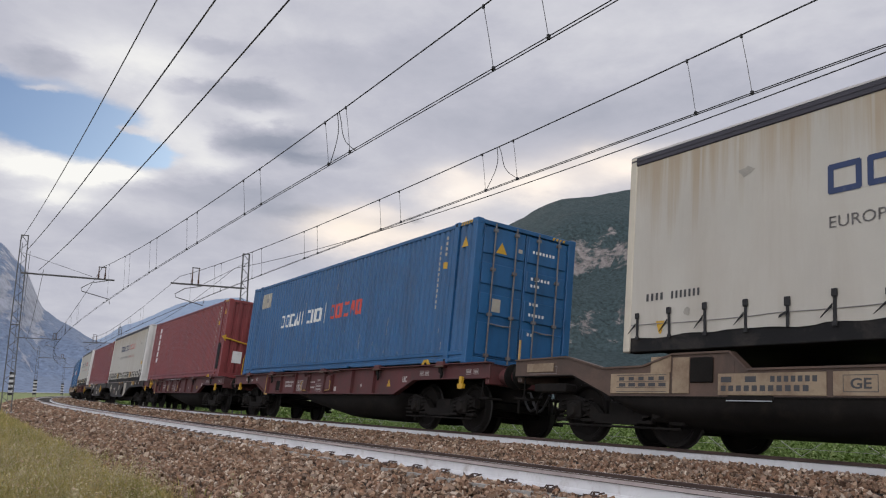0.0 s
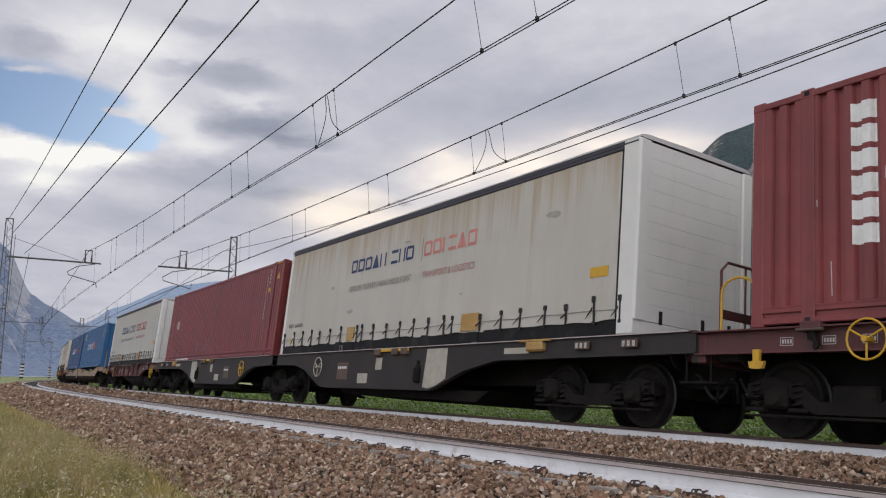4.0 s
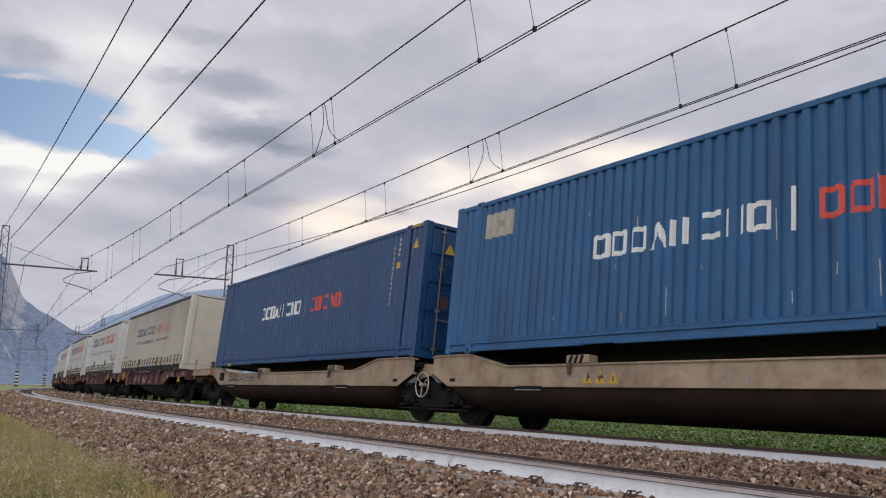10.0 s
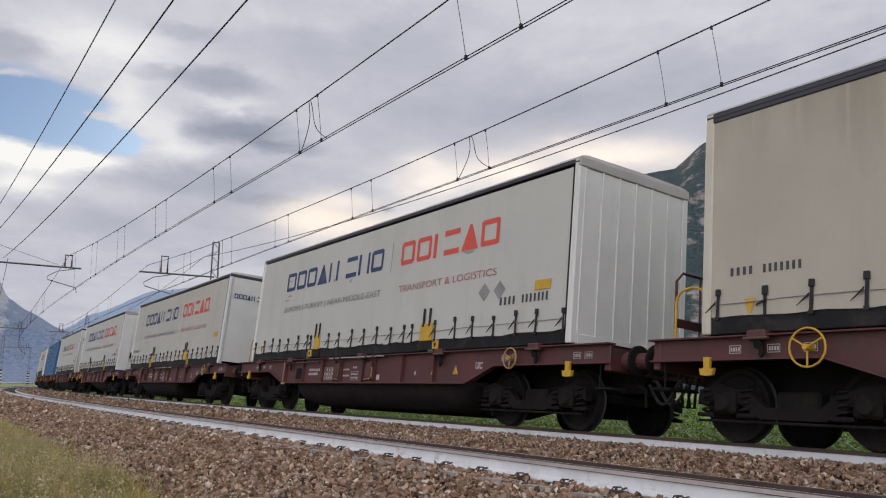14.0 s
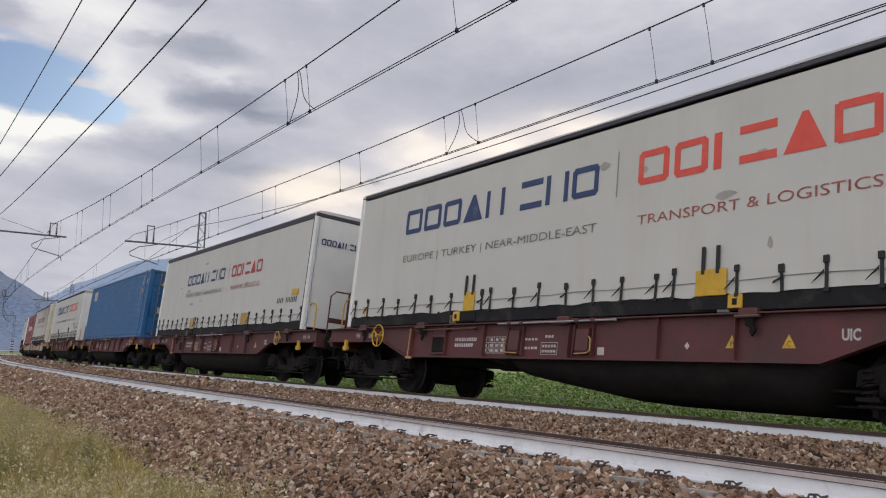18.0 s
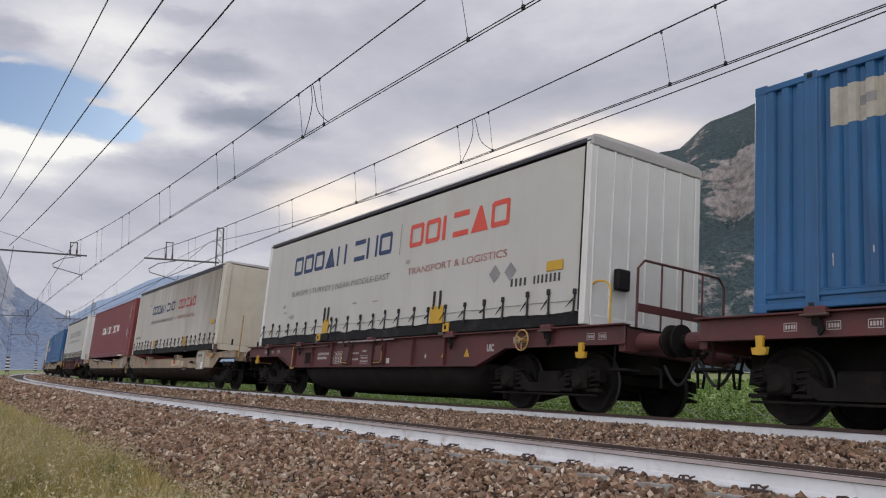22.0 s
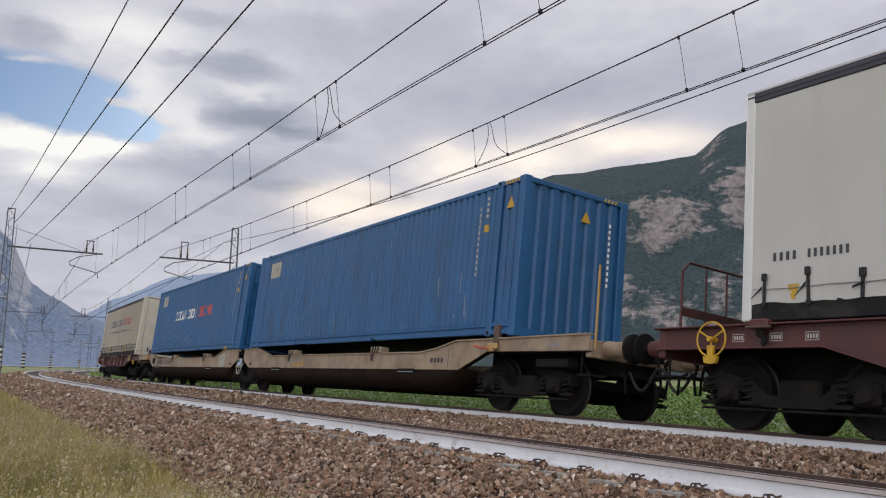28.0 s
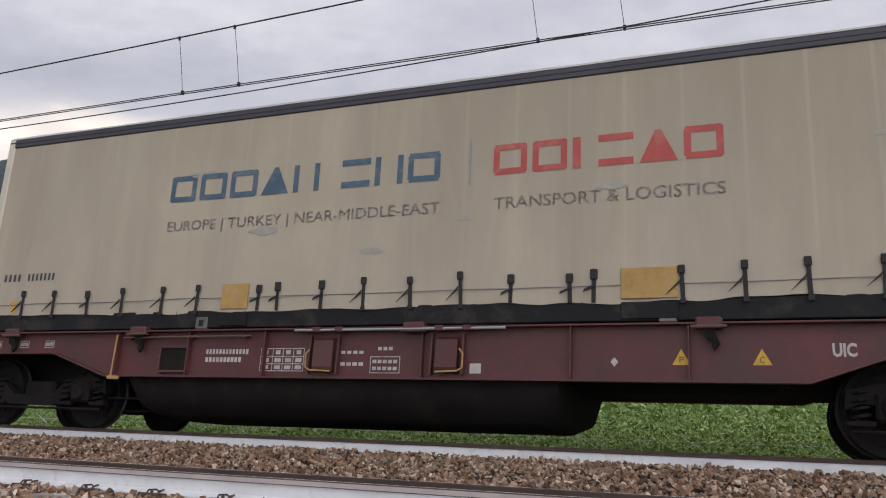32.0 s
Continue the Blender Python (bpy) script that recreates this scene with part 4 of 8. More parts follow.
def container(paint, doors, label, shade, logo="", sticker=True, extra="", back=0.0, arch=0.0):
    c = thing("shipping_container", label, "container", group="loads on the train")
    g = corrugated(-HL + 0.10, HL - 0.10, 0.245, 2.80, -1.238)
    part("side_wall", g, paint, c)
    part("side_wall", corrugated(-HL + 0.10, HL - 0.10, 0.245, 2.80, 1.238, -1), paint, c)
    g = Geo()
    xs = [-HL + 0.06 + i * (2 * HL - 0.12) / 60 for i in range(61)]
    v = []
    for i, x in enumerate(xs):
        v += [(x, -1.2, 2.865 + 0.012 * (i % 2)), (x, 1.2, 2.865 + 0.012 * (i % 2))]
    g.add(v, [(2 * i, 2 * i + 2, 2 * i + 3, 2 * i + 1) for i in range(60)])
    part("roof", g, paint, c)
    part("floor", Geo().box(-HL + 0.05, HL - 0.05, -1.2, 1.2, 0.10, 0.16), M_CHASSIS, c)
    for y in (-1, 1):
        a, b = sorted((y * 1.25, y * 1.17))
        part("top_rail", Geo().box(-HL + 0.02, HL - 0.02, a, b, 2.79, 2.875, 0.008), paint, c)
        # the lower lip is notched where the lifting points lie
        for xa, xb in ((-HL + 0.02, -3.1), (-2.4, 1.5), (1.75, HL - 0.02)):
            part("rail_lip", Geo().box(xa, xb, a, b, 0.03, 0.105, 0.01), paint, c)
        part("rail_lip", Geo().box(-3.1, -2.4, *sorted((y * 1.225, y * 1.17)), 0.05, 0.105, 0.008), paint, c)
        part("rail_lip", Geo().box(1.5, 1.75, *sorted((y * 1.225, y * 1.17)), 0.06, 0.105, 0.008), paint, c)
        part("rail_web", Geo().box(-HL + 0.02, HL - 0.02, *sorted((y * 1.215, y * 1.17)), 0.105, 0.165), paint, c)
        part("bottom_rail", Geo().box(-HL + 0.02, HL - 0.02, *sorted((y * 1.244, y * 1.17)), 0.165, 0.225, 0.008), paint, c)
        part("wall_foot", Geo().prism([(y * 1.195, 0.225), (y * 1.242, 0.225), (y * 1.242, 0.240), (y * 1.225, 0.252), (y * 1.195, 0.252)], -HL + 0.1, HL - 0.1, "x"), paint, c)
        for x in (-1, 1):
            a0, a1 = sorted((x * HL, x * (HL - 0.16)))
            part("corner_post", Geo().box(a0, a1, *sorted((y * 1.25, y * 1.075)), 0.02, 2.88, 0.012), paint, c)
            m = x * (HL - 0.762)
            part("load_post", Geo().box(m - 0.085, m + 0.085, *sorted((y * 1.256, y * 1.19)), 0.02, 2.88, 0.01), paint, c)
            for z in (0.0, 2.778):
                g = Geo().box(m - 0.09, m + 0.09, *sorted((y * 1.259, y * 1.10)), z, z + 0.118, 0.01)
                g.slot = 1
                g.box(m - 0.035, m + 0.035, y * 1.2595 - 0.001, y * 1.2595 + 0.001, z + 0.03, z + 0.09)
                part("corner_casting", g, (paint, M_CHASSIS), c)
            a0, a1 = sorted((x * (HL + 0.003), x * (HL - 0.178)))
            for z in (0.0, 2.778):
                part("corner_casting", Geo().box(a0, a1, *sorted((y * 1.254, y * 1.09)), z, z + 0.12, 0.012), paint, c)
    for x, front in ((1, not doors), (-1, doors)):
        if front:
            g = corrugated(-0.81, 0.81, 0.16, 2.79, 0.0)
            g.v = [(a * 1.09 / 0.81, b, d) for a, b, d in g.v]
            part("end_wall", turn_end(g, x * (HL - 0.02), x), paint, c)
            part("end_sill", Geo().box(*sorted((x * HL, x * (HL - 0.1))), -1.1, 1.1, 0.0, 0.16, 0.01), paint, c)
            part("end_header", Geo().box(*sorted((x * HL, x * (HL - 0.1))), -1.1, 1.1, 2.78, 2.88, 0.01), paint, c)
        else:
            for y in (-1, 1):
                d = part("door", Geo().box(*sorted((x * (HL - 0.05), x * (HL - 0.10))), *sorted((y * 0.01, y * 1.10)), 0.16, 2.79, 0.01), paint, c)
                # broad proud panels between three recessed bands with sloping lips
                for za, zb in ((0.20, 0.84), (1.00, 1.42), (1.60, 2.03), (2.21, 2.76)):
                    g = Geo().box(*sorted((x * (HL - 0.052), x * (HL - 0.02))), *sorted((y * 0.05, y * 1.04)), za, zb, 0.012)
                    part("door_panel", g, paint, d)
                for k in (0.28, 0.80):
                    g = Geo()
                    g.tube([(x * (HL + 0.015), y * k, 0.08), (x * (HL + 0.015), y * k, 2.84)], 0.017, 8)
                    for z in (0.2, 1.0, 1.9, 2.7):
                        g.box(x * (HL + 0.012) - 0.03, x * (HL + 0.012) + 0.03, y * k - 0.045, y * k + 0.045, z - 0.03, z + 0.03)
                    part("locking_bar", g, M_DULLBAR, d, "dull grey locking bar")
                    part("door_handle", Geo().tube([(x * (HL + 0.03), y * k, 0.82), (x * (HL + 0.03), y * k + 0.36 * (1 if k < 0.5 else -1) * y, 0.80)], 0.014, 6), M_DULLBAR, d)
                for z in (0.4, 1.1, 1.9, 2.6):
                    part("hinge", Geo().box(*sorted((x * HL, x * (HL - 0.08))), *sorted((y * 1.06, y * 1.13)), z - 0.07, z + 0.07, 0.008), paint, d)
            g = Geo().box(*sorted((x * HL, x * (HL - 0.1))), -1.1, 1.1, 0.0, 0.15, 0.01)
            part("door_sill", g, paint, c)
            part("door_header", Geo().box(*sorted((x * HL, x * (HL - 0.1))), -1.1, 1.1, 2.79, 2.88, 0.01), paint, c)
            g = Geo()
            tri(g, [(-0.74, 2.26), (-0.48, 2.26), (-0.61, 2.49)], 0)
            g.v = [(x * (HL + 0.001 - 0.016), a * 1, b) for a, _, b in g.v]
            part("warning_triangle", g, M_YELLOW, c, "yellow warning triangle")
            g = Geo()
            for zz, n in ((2.42, 7), (1.86, 6), (1.72, 3), (1.34, 3), (1.12, 5), (0.72, 2)):
                for i in range(n):
                    yy = 0.16 + i * 0.085
                    g.add([(x * (HL + 0.001), yy, zz), (x * (HL + 0.001), yy + 0.05, zz), (x * (HL + 0.001), yy + 0.05, zz + 0.06), (x * (HL + 0.001), yy, zz + 0.06)], [(0, 1, 2, 3)])
            g.v = [(a - x * 0.018, b, d) for a, b, d in g.v]
            part("door_row", g, M_WHITE, c, "unreadable white data marks")
            g = Geo().box(*sorted((x * (HL - 0.016), x * (HL - 0.012))), -0.74, -0.54, 1.07, 1.33)
            part("data_plate", g, M_BROWN if paint is M_BLUE2 else M_PAPER, c, "worn metal data plate")
            g = Geo().box(*sorted((x * (HL - 0.016), x * (HL - 0.012))), -0.20, -0.10, 2.36, 2.44)
            part("data_plate", g, M_PAPER, c, "small white data mark")
            if extra == "column":
                num = words("lettering", "45", 0.42, 0, 2.28, 0, M_WHITE, c, 0.44, "large white size number", bold=0.02)
                num.location, num.rotation_euler = (HL - 0.010, -0.92, 2.27), (0, 0, math.pi / 2)
                part("emblem_plate", Geo().box(HL - 0.018, HL - 0.012, -0.36, 0.02, 2.22, 2.56), M_WHITE, c, "white plate with a grey shape")
                part("safety_bar", Geo().tube([(HL + 0.045, -1.0, 1.42), (HL + 0.045, 0.1, 1.36)], 0.03, 8), M_PLATE, c, "ochre door locking bar")
    # yellow and black height marks on the upper front edges
    for k in range(5):
        x = HL - 0.60 + k * 0.09
        g = Geo()
        patch(g, x, x + 0.05, 2.80, 2.87, -1.254, False, 0.5)
        part("height_mark", g, M_YELLOW, c, "yellow and black height stripe")
    for k in range(4):
        y = 0.62 + k * 0.09
        part("height_mark", Geo().add([(HL + 0.002, y, 2.80), (HL + 0.002, y + 0.05, 2.80), (HL + 0.002, y + 0.08, 2.86), (HL + 0.002, y + 0.03, 2.86)], [(0, 1, 2, 3)]), M_YELLOW, c)
    warn = Geo()
    tri(warn, [(HL - 0.52, 2.34), (HL - 0.28, 2.34), (HL - 0.40, 2.56)], -1.2405)
    part("warning_triangle", warn, M_YELLOW, c, "yellow warning triangle")
    if not doors:
        warn = Geo()
        tri(warn, [(0.1, 2.3), (0.34, 2.3), (0.22, 2.52)], 0)
        warn.v = [(HL - 0.014, a, b) for a, _, b in warn.v]
        part("warning_triangle", warn, M_YELLOW, c, "yellow warning triangle")
        g = Geo()
        for i in range(11):
            z = 2.32 - i * 0.115
            g.add([(HL - 0.014, 0.80, z), (HL - 0.014, 0.85, z), (HL - 0.014, 0.85, z + 0.07), (HL - 0.014, 0.80, z + 0.07)], [(0, 1, 2, 3)])
        part("code_row", g, M_WHITE, c, "column of white code marks")
    part("code_row", code_bars(12, HL - 1.38, 2.42, 0, -0.115, 0.045, 0.07, -1.2405, True), M_PAPER, c, "column of white code marks")
    part("code_row", code_bars(4, HL - 1.16, 2.60, 0, -0.115, 0.045, 0.07, -1.2405, True), M_PAPER, c, "column of white code marks")
    part("size_mark", code_bars(1, HL - 1.20, 1.98, 0, 0, 0.10, 0.14, -1.2405, True), M_YELLOW, c, "small orange size mark")
    if sticker:
        g = Geo()
        patch(g, -HL + 1.0, -HL + 1.86, 2.13, 2.60, -1.2405, True)
        part("label", g, M_PAPER, c, "large pale paper label")
        g = Geo()
        patch(g, -HL + 1.34, -HL + 1.54, 2.31, 2.43, -1.2425, True)
        part("label_mark", g, M_FADED, c)
    if logo:
        first, second = (M_WHITE, M_SIGNRED) if logo == "two" else (M_WHITE, M_WHITE)
        emblem_parts(emblem("fffwt stf", -2.84 - back, 0.30 - back, 1.36, 1.74, -1.2415, True), first, c, "bold painted block shape")
        g = Geo()
        patch(g, 0.60 - back, 0.645 - back, 1.28, 1.84, -1.2415, True)
        part("painted_bar", g, first, c, "thin white upright line")
        emblem_parts(emblem("fflswf", 0.97 - back, 2.88 - back, 1.36, 1.74, -1.2415, True), second, c, "bold painted block shape")
    if arch:
        g = Geo().prism([(arch - 0.16, 0.0), (arch - 0.07, 0.10), (arch + 0.07, 0.10), (arch + 0.16, 0.0), (arch + 0.07, 0.0), (arch + 0.03, 0.045), (arch - 0.03, 0.045), (arch - 0.07, 0.0)], -1.275, -1.252)
        part("lifting_lug", g, M_YELLOW, c, "yellow arched lifting lug")
    wear = random.Random(label)
    for k in range(26):
        # worn along the outer edges of the ribs, mostly upright and thin
        g = Geo()
        x = (math.floor(wear.uniform(-6.2, 6.2) / PITCH) + wear.choice((0.02, 0.36, 0.2))) * PITCH
        z = wear.uniform(0.3, 2.3) if wear.random() < 0.6 else wear.uniform(0.27, 0.5)
        patch(g, x, x + wear.uniform(0.006, 0.016), z, min(2.75, z + wear.choice((0.05, 0.08, 0.15, 0.4))), -1.2401, True, wear.uniform(-0.05, 0.05))
        part("paint_scratch", g, M_MARK, c, "pale bare scratch in the paint")
    if extra == "label":
        part("label", code_bars(1, -HL + 1.25, 1.35, 0, 0, 0.30, 0.34, -1.2415, True), M_PAPER, c, "worn white safety label")
        part("name_row", code_bars(12, -HL + 2.0, 0.045, 0.17, 0, 0.12, 0.06, -1.2515), M_WHITE, c, "row of small white marks")
    if extra == "column":
        part("code_row", code_bars(7, -HL + 0.95, 2.38, 0, -0.24, 0.15, 0.16, -1.2405, True), M_PAPER, c, "column of large white marks")
        part("label", code_bars(1, HL - 1.46, 1.02, 0, 0, 0.27, 0.36, -1.2415, True), M_PAPER, c, "white safety label")
        part("name_row", code_bars(11, 3.9, 0.04, 0.14, 0, 0.10, 0.06, -1.2515), M_WHITE, c, "row of small white marks")
    if extra == "lock":
        part("code_row", code_bars(6, -HL + 1.30, 2.33, 0, -0.29, 0.28, 0.22, -1.2405, True), M_WHITE, c, "column of large white marks")
        g = Geo().box(HL - 0.66, HL - 0.30, -1.262, -1.25, 0.30, 1.25, 0.01)
        part("recess_panel", g, M_CHASSIS, c, "scratched dark panel")
        g = Geo()
        g.tube([(HL + 0.04, -1.2, 1.42), (HL + 0.04, -0.1, 1.24), (HL + 0.04, 1.2, 1.02)], 0.03, 8)
        g.prism([(-1.2, 1.54), (-1.2, 1.30), (-1.36, 1.46)], HL + 0.02, HL + 0.06, "x")
        part("security_bar", g, M_YELLOW, c, "long yellow locking bar")
        part("safety_label", Geo().box(HL + 0.002, HL + 0.006, -0.85, -0.5, 0.55, 0.98), M_WHITE, c, "white safety label")
        part("safety_label", Geo().box(HL + 0.002, HL + 0.006, 0.72, 1.02, 0.40, 0.82), M_WHITE, c, "white safety label")
    return c


def sheet(x0, x1, z0, z1, y, nx, nz, seed, amp):
    """A hanging sheet of tarpaulin with soft folds."""
    g = Geo()
    v = []
    for i in range(nx + 1):
        x = x0 + (x1 - x0) * i / nx
        for j in range(nz + 1):
            k = j / nz
            z = z0 + (z1 - z0) * k
            zz = z + (0.045 * noise.noise(Vector((x * 1.9, 9.0, seed))) if j == 0 else 0)
            v.append((x, y + fold(x, z, seed), zz))
    g.add(v, [(i * (nz + 1) + j, (i + 1) * (nz + 1) + j, (i + 1) * (nz + 1) + j + 1, i * (nz + 1) + j + 1) for i in range(nx) for j in range(nz)])
    return g


STRAP_MESH = {}


def strap_mesh():
    if "a" not in STRAP_MESH:
        g = Geo()
        g.box(-0.022, 0.022, -0.012, 0.0, -0.02, 0.34, 0.004)
        g.box(-0.035, 0.035, -0.03, 0.002, 0.27, 0.36, 0.008)
        g.prism([(-0.03, 0.16), (-0.02, 0.20), (-0.15, 0.07), (-0.17, 0.05)], -0.03, -0.015)
        g.box(-0.03, 0.03, -0.02, 0.0, -0.05, 0.0, 0.004)
        STRAP_MESH["a"] = g.mesh("strap", M_STRAP)
        h = Geo()
        h.box(-0.022, 0.022, -0.012, 0.0, -0.02, 0.30, 0.004)
        h.box(-0.04, 0.04, -0.026, 0.002, 0.22, 0.33, 0.008)
        h.prism([(0.0, 0.14), (0.02, 0.17), (-0.10, 0.12), (-0.11, 0.09)], -0.03, -0.015)
        STRAP_MESH["b"] = h.mesh("strap", M_STRAP)
    return STRAP_MESH


def stain_top(material, tan, amount, low, tight, ahead=0.0):
    """Add rust-tan streaks that run down from the roof rail to a sheet's paint."""
    nt = material.node_tree
    link = nt.links.new
    b = nt.nodes["Principled BSDF"]
    colour = b.inputs["Base Color"].links[0].from_socket
    tc, sep, mp = nn(nt, "ShaderNodeTexCoord"), nn(nt, "ShaderNodeSeparateXYZ"), nn(nt, "ShaderNodeMapping")
    link(tc.outputs["Object"], sep.inputs[0])
    mp.inputs["Scale"].default_value = (tight, 1, 0.10)
    link(tc.outputs["Object"], mp.inputs[0])
    n = nn(nt, "ShaderNodeTexNoise", Scale=1.7, Detail=5.0, Roughness=0.6)
    link(mp.outputs[0], n.inputs["Vector"])
    mr = nn(nt, "ShaderNodeMapRange")
    for k, v in enumerate((low, 2.95, -0.16, 0.20)):
        mr.inputs[k + 1].default_value = v
    link(sep.outputs[2], mr.inputs[0])
    m = nt.nodes.new("ShaderNodeMath")
    m.operation = "ADD"
    link(mr.outputs[0], m.inputs[0])
    link(n.outputs[0], m.inputs[1])
    if ahead:
        fw = nn(nt, "ShaderNodeMapRange")
        for k, v in enumerate((-5.0, 6.0, -0.5 * ahead, ahead)):
            fw.inputs[k + 1].default_value = v
        link(sep.outputs[0], fw.inputs[0])
        m3 = nt.nodes.new("ShaderNodeMath")
        m3.operation = "ADD"
        link(m.outputs[0], m3.inputs[0])
        link(fw.outputs[0], m3.inputs[1])
        m = m3
    r = ramp(nt, [(0.48, (0.0,)), (0.98 if ahead else 0.74, (amount,))])
    link(m.outputs[0], r.inputs[0])
    # the stain is rubbed away in thin upright lines over the roof poles
    value = sep.outputs[0]
    for op, k in (("DIVIDE", 0.62), ("ADD", 40.5), ("FRACT", 0.0), ("SUBTRACT", 0.5), ("ABSOLUTE", 0.0)):
        q = nt.nodes.new("ShaderNodeMath")
        q.operation, q.inputs[1].default_value = op, k
        link(value, q.inputs[0])
        value = q.outputs[0]
    rub = ramp(nt, [(0.018, (0.45,)), (0.045, (1.0,))])
    link(value, rub.inputs[0])
    q = nt.nodes.new("ShaderNodeMath")
    q.operation = "MULTIPLY"
    link(r.outputs[0], q.inputs[0])
    link(rub.outputs[0], q.inputs[1])
    mx = nn(nt, "ShaderNodeMix")
    mx.data_type = "RGBA"
    link(q.outputs[0], mx.inputs[0])
    link(colour, mx.inputs[6])
    mx.inputs[7].default_value = (*tan, 1)
    link(mx.outputs[2], b.inputs["Base Color"])


M_CURTAIN4 = mat("streaked_white_tarpaulin", (0.48, 0.455, 0.405), 0.5, vary=0.07, scale=0.7, fine=90, bump=0.08, dirt=(0.40, 0.355, 0.30), dirt_amount=0.35, dirt_scale=0.9, streak=1)
M_CURTAIN5 = mat("brown_topped_tarpaulin", (0.48, 0.45, 0.40), 0.5, vary=0.07, scale=0.7, fine=90, bump=0.08, dirt=(0.40, 0.355, 0.30), dirt_amount=0.35, dirt_scale=0.9, streak=1)
stain_top(M_CURTAIN4, (0.36, 0.27, 0.17), 0.75, 1.5, 2.6)
stain_top(M_CURTAIN5, (0.20, 0.15, 0.105), 0.9, 0.7, 0.6, 0.24)
stain_top(M_CURTAIN2, (0.27, 0.215, 0.15), 0.8, -0.4, 0.35, 0.12)
M_CURTAIN6 = mat("brown_weathered_tarpaulin", (0.43, 0.385, 0.315), 0.5, vary=0.08, scale=0.7, fine=90, bump=0.08, dirt=(0.38, 0.33, 0.27), dirt_amount=0.35, dirt_scale=0.8, streak=1)
stain_top(M_CURTAIN6, (0.21, 0.165, 0.115), 0.85, 0.75, 0.5, 0.10)
stain_top(M_CURTAIN, (0.44, 0.40, 0.33), 0.5, 1.0, 2.0)


def swap_body(seed, cover, label, front="boards", logo=1.0, rails="dark", plates="flat", code="rear", diamonds=False, window=False, frontlogo=False, sub=True, logo_mats=None, peel=0):
    """A curtain-sided swap body: chassis, curtains held down by straps, roof, front wall."""
    rnd, sd = random.Random(seed), seed * 3.7
    board = M_BOARD if seed in (1, 4, 10, 12) else M_BOARD_WHITE
    c = thing("curtain_swap_body", label, "swap body", group="loads on the train")
    g = Geo().box(-HL + 0.05, HL - 0.05, -1.24, -1.14, 0.02, 0.25, 0.01)
    g.box(-HL + 0.05, HL - 0.05, -1.15, -1.05, 0.02, 0.06)
    part("side_sill", g, M_CHASSIS, c)
    part("side_sill", Geo().box(-HL + 0.05, HL - 0.05, 1.14, 1.24, 0.02, 0.25, 0.01), M_CHASSIS, c)
    part("floor", Geo().box(-HL + 0.06, HL - 0.06, -1.14, 1.14, 0.12, 0.24), M_CHASSIS, c)
    for x in (-2.9, 2.9):
        foot = part("support_foot", Geo().box(x - 0.09, x + 0.09, -1.257, -1.10, 0.0, 0.16, 0.012), M_STEEL, c, "grey steel corner foot")
        part("foot_hole", Geo().box(x - 0.035, x + 0.035, -1.2595, -1.2565, 0.04, 0.12), M_CHASSIS, foot)
    ahead = 0.33 if front == "boards" else 0.13
    # Added dark strip that draws the dark gap between curtain and corner post.
    part("curtain_pole", Geo().tube([(HL - ahead - 0.012, -1.262, 0.24), (HL - ahead - 0.012, -1.262, 2.88)], 0.016, 8), M_CHASSIS, c, "dark upright strip drawn as the gap beside the post")
    part("curtain", sheet(-HL + 0.10, HL - ahead + 0.03, 0.23, 2.88, -1.25, 330, 22, seed * 3.7, FOLD), cover, c, smooth=True)
    part("curtain", sheet(-HL + 0.10, HL - 0.10, 0.23, 2.88, 1.25, 30, 4, seed * 3.7 + 1, FOLD), cover, c, smooth=True)
    rail_mat, rail_low = M_TOPRAIL, 2.86 if rails == "dark" else 2.92
    for y in (-1, 1):
        g = Geo().box(-HL + 0.02, HL - 0.02, *sorted((y * 1.268, y * 1.15)), rail_low, 3.0, 0.012)
        g.box(-HL + 0.02, HL - 0.02, *sorted((y * 1.275, y * 1.15)), 2.93, 2.955)
        part("top_rail", g, rail_mat, c)
    g = Geo()
    v = []
    prof = [(-1.265, 3.0), (-1.22, 3.045), (-1.1, 3.065), (0, 3.08), (1.1, 3.065), (1.22, 3.045), (1.265, 3.0)]
    for i in range(29):
        x = -HL + 2 * HL * i / 28
        lift = 0.012 * rnd.random()
        v += [(x, a, b + (lift if abs(a) < 1.25 else 0)) for a, b in prof]
    n = len(prof)
    g.add(v, [(i * n + j, (i + 1) * n + j, (i + 1) * n + j + 1, i * n + j + 1) for i in range(28) for j in range(n - 1)] + [tuple(range(n)), tuple(28 * n + j for j in range(n))])
    part("roof", g, M_ROOF, c, smooth=True)
    for x in (-1, 1):
        for y in (-1, 1):
            a = sorted((x * HL, x * (HL - (ahead if x > 0 else 0.13))))
            part("corner_post", Geo().box(*a, *sorted((y * 1.272, y * 1.14)), 0.02, 3.0, 0.014), board, c)
    # front wall
    if front == "boards":
        for k in range(11):
            part("board", Geo().box(HL - 0.05, HL - 0.008, -1.14, 1.14, 0.24 + k * 0.248, 0.24 + k * 0.248 + 0.2465, 0.0015), board, c)
        part("front_sill", Geo().box(HL - 0.08, HL, -1.14, 1.14, 0.02, 0.23, 0.01), board, c)
        part("front_frame", Geo().box(HL - 0.02, HL + 0.035, -1.275, -1.04, 0.22, 2.98, 0.03), board, c)
        part("front_frame", Geo().box(HL - 0.02, HL + 0.035, 1.04, 1.275, 0.22, 2.98, 0.03), board, c)
        for y in (-0.7, 0.2, 0.8):
            part("skid", Geo().box(HL - 0.04, HL + 0.015, y - 0.03, y + 0.03, 0.22, 0.42, 0.008), M_CHASSIS, c)
    elif front == "ribs":
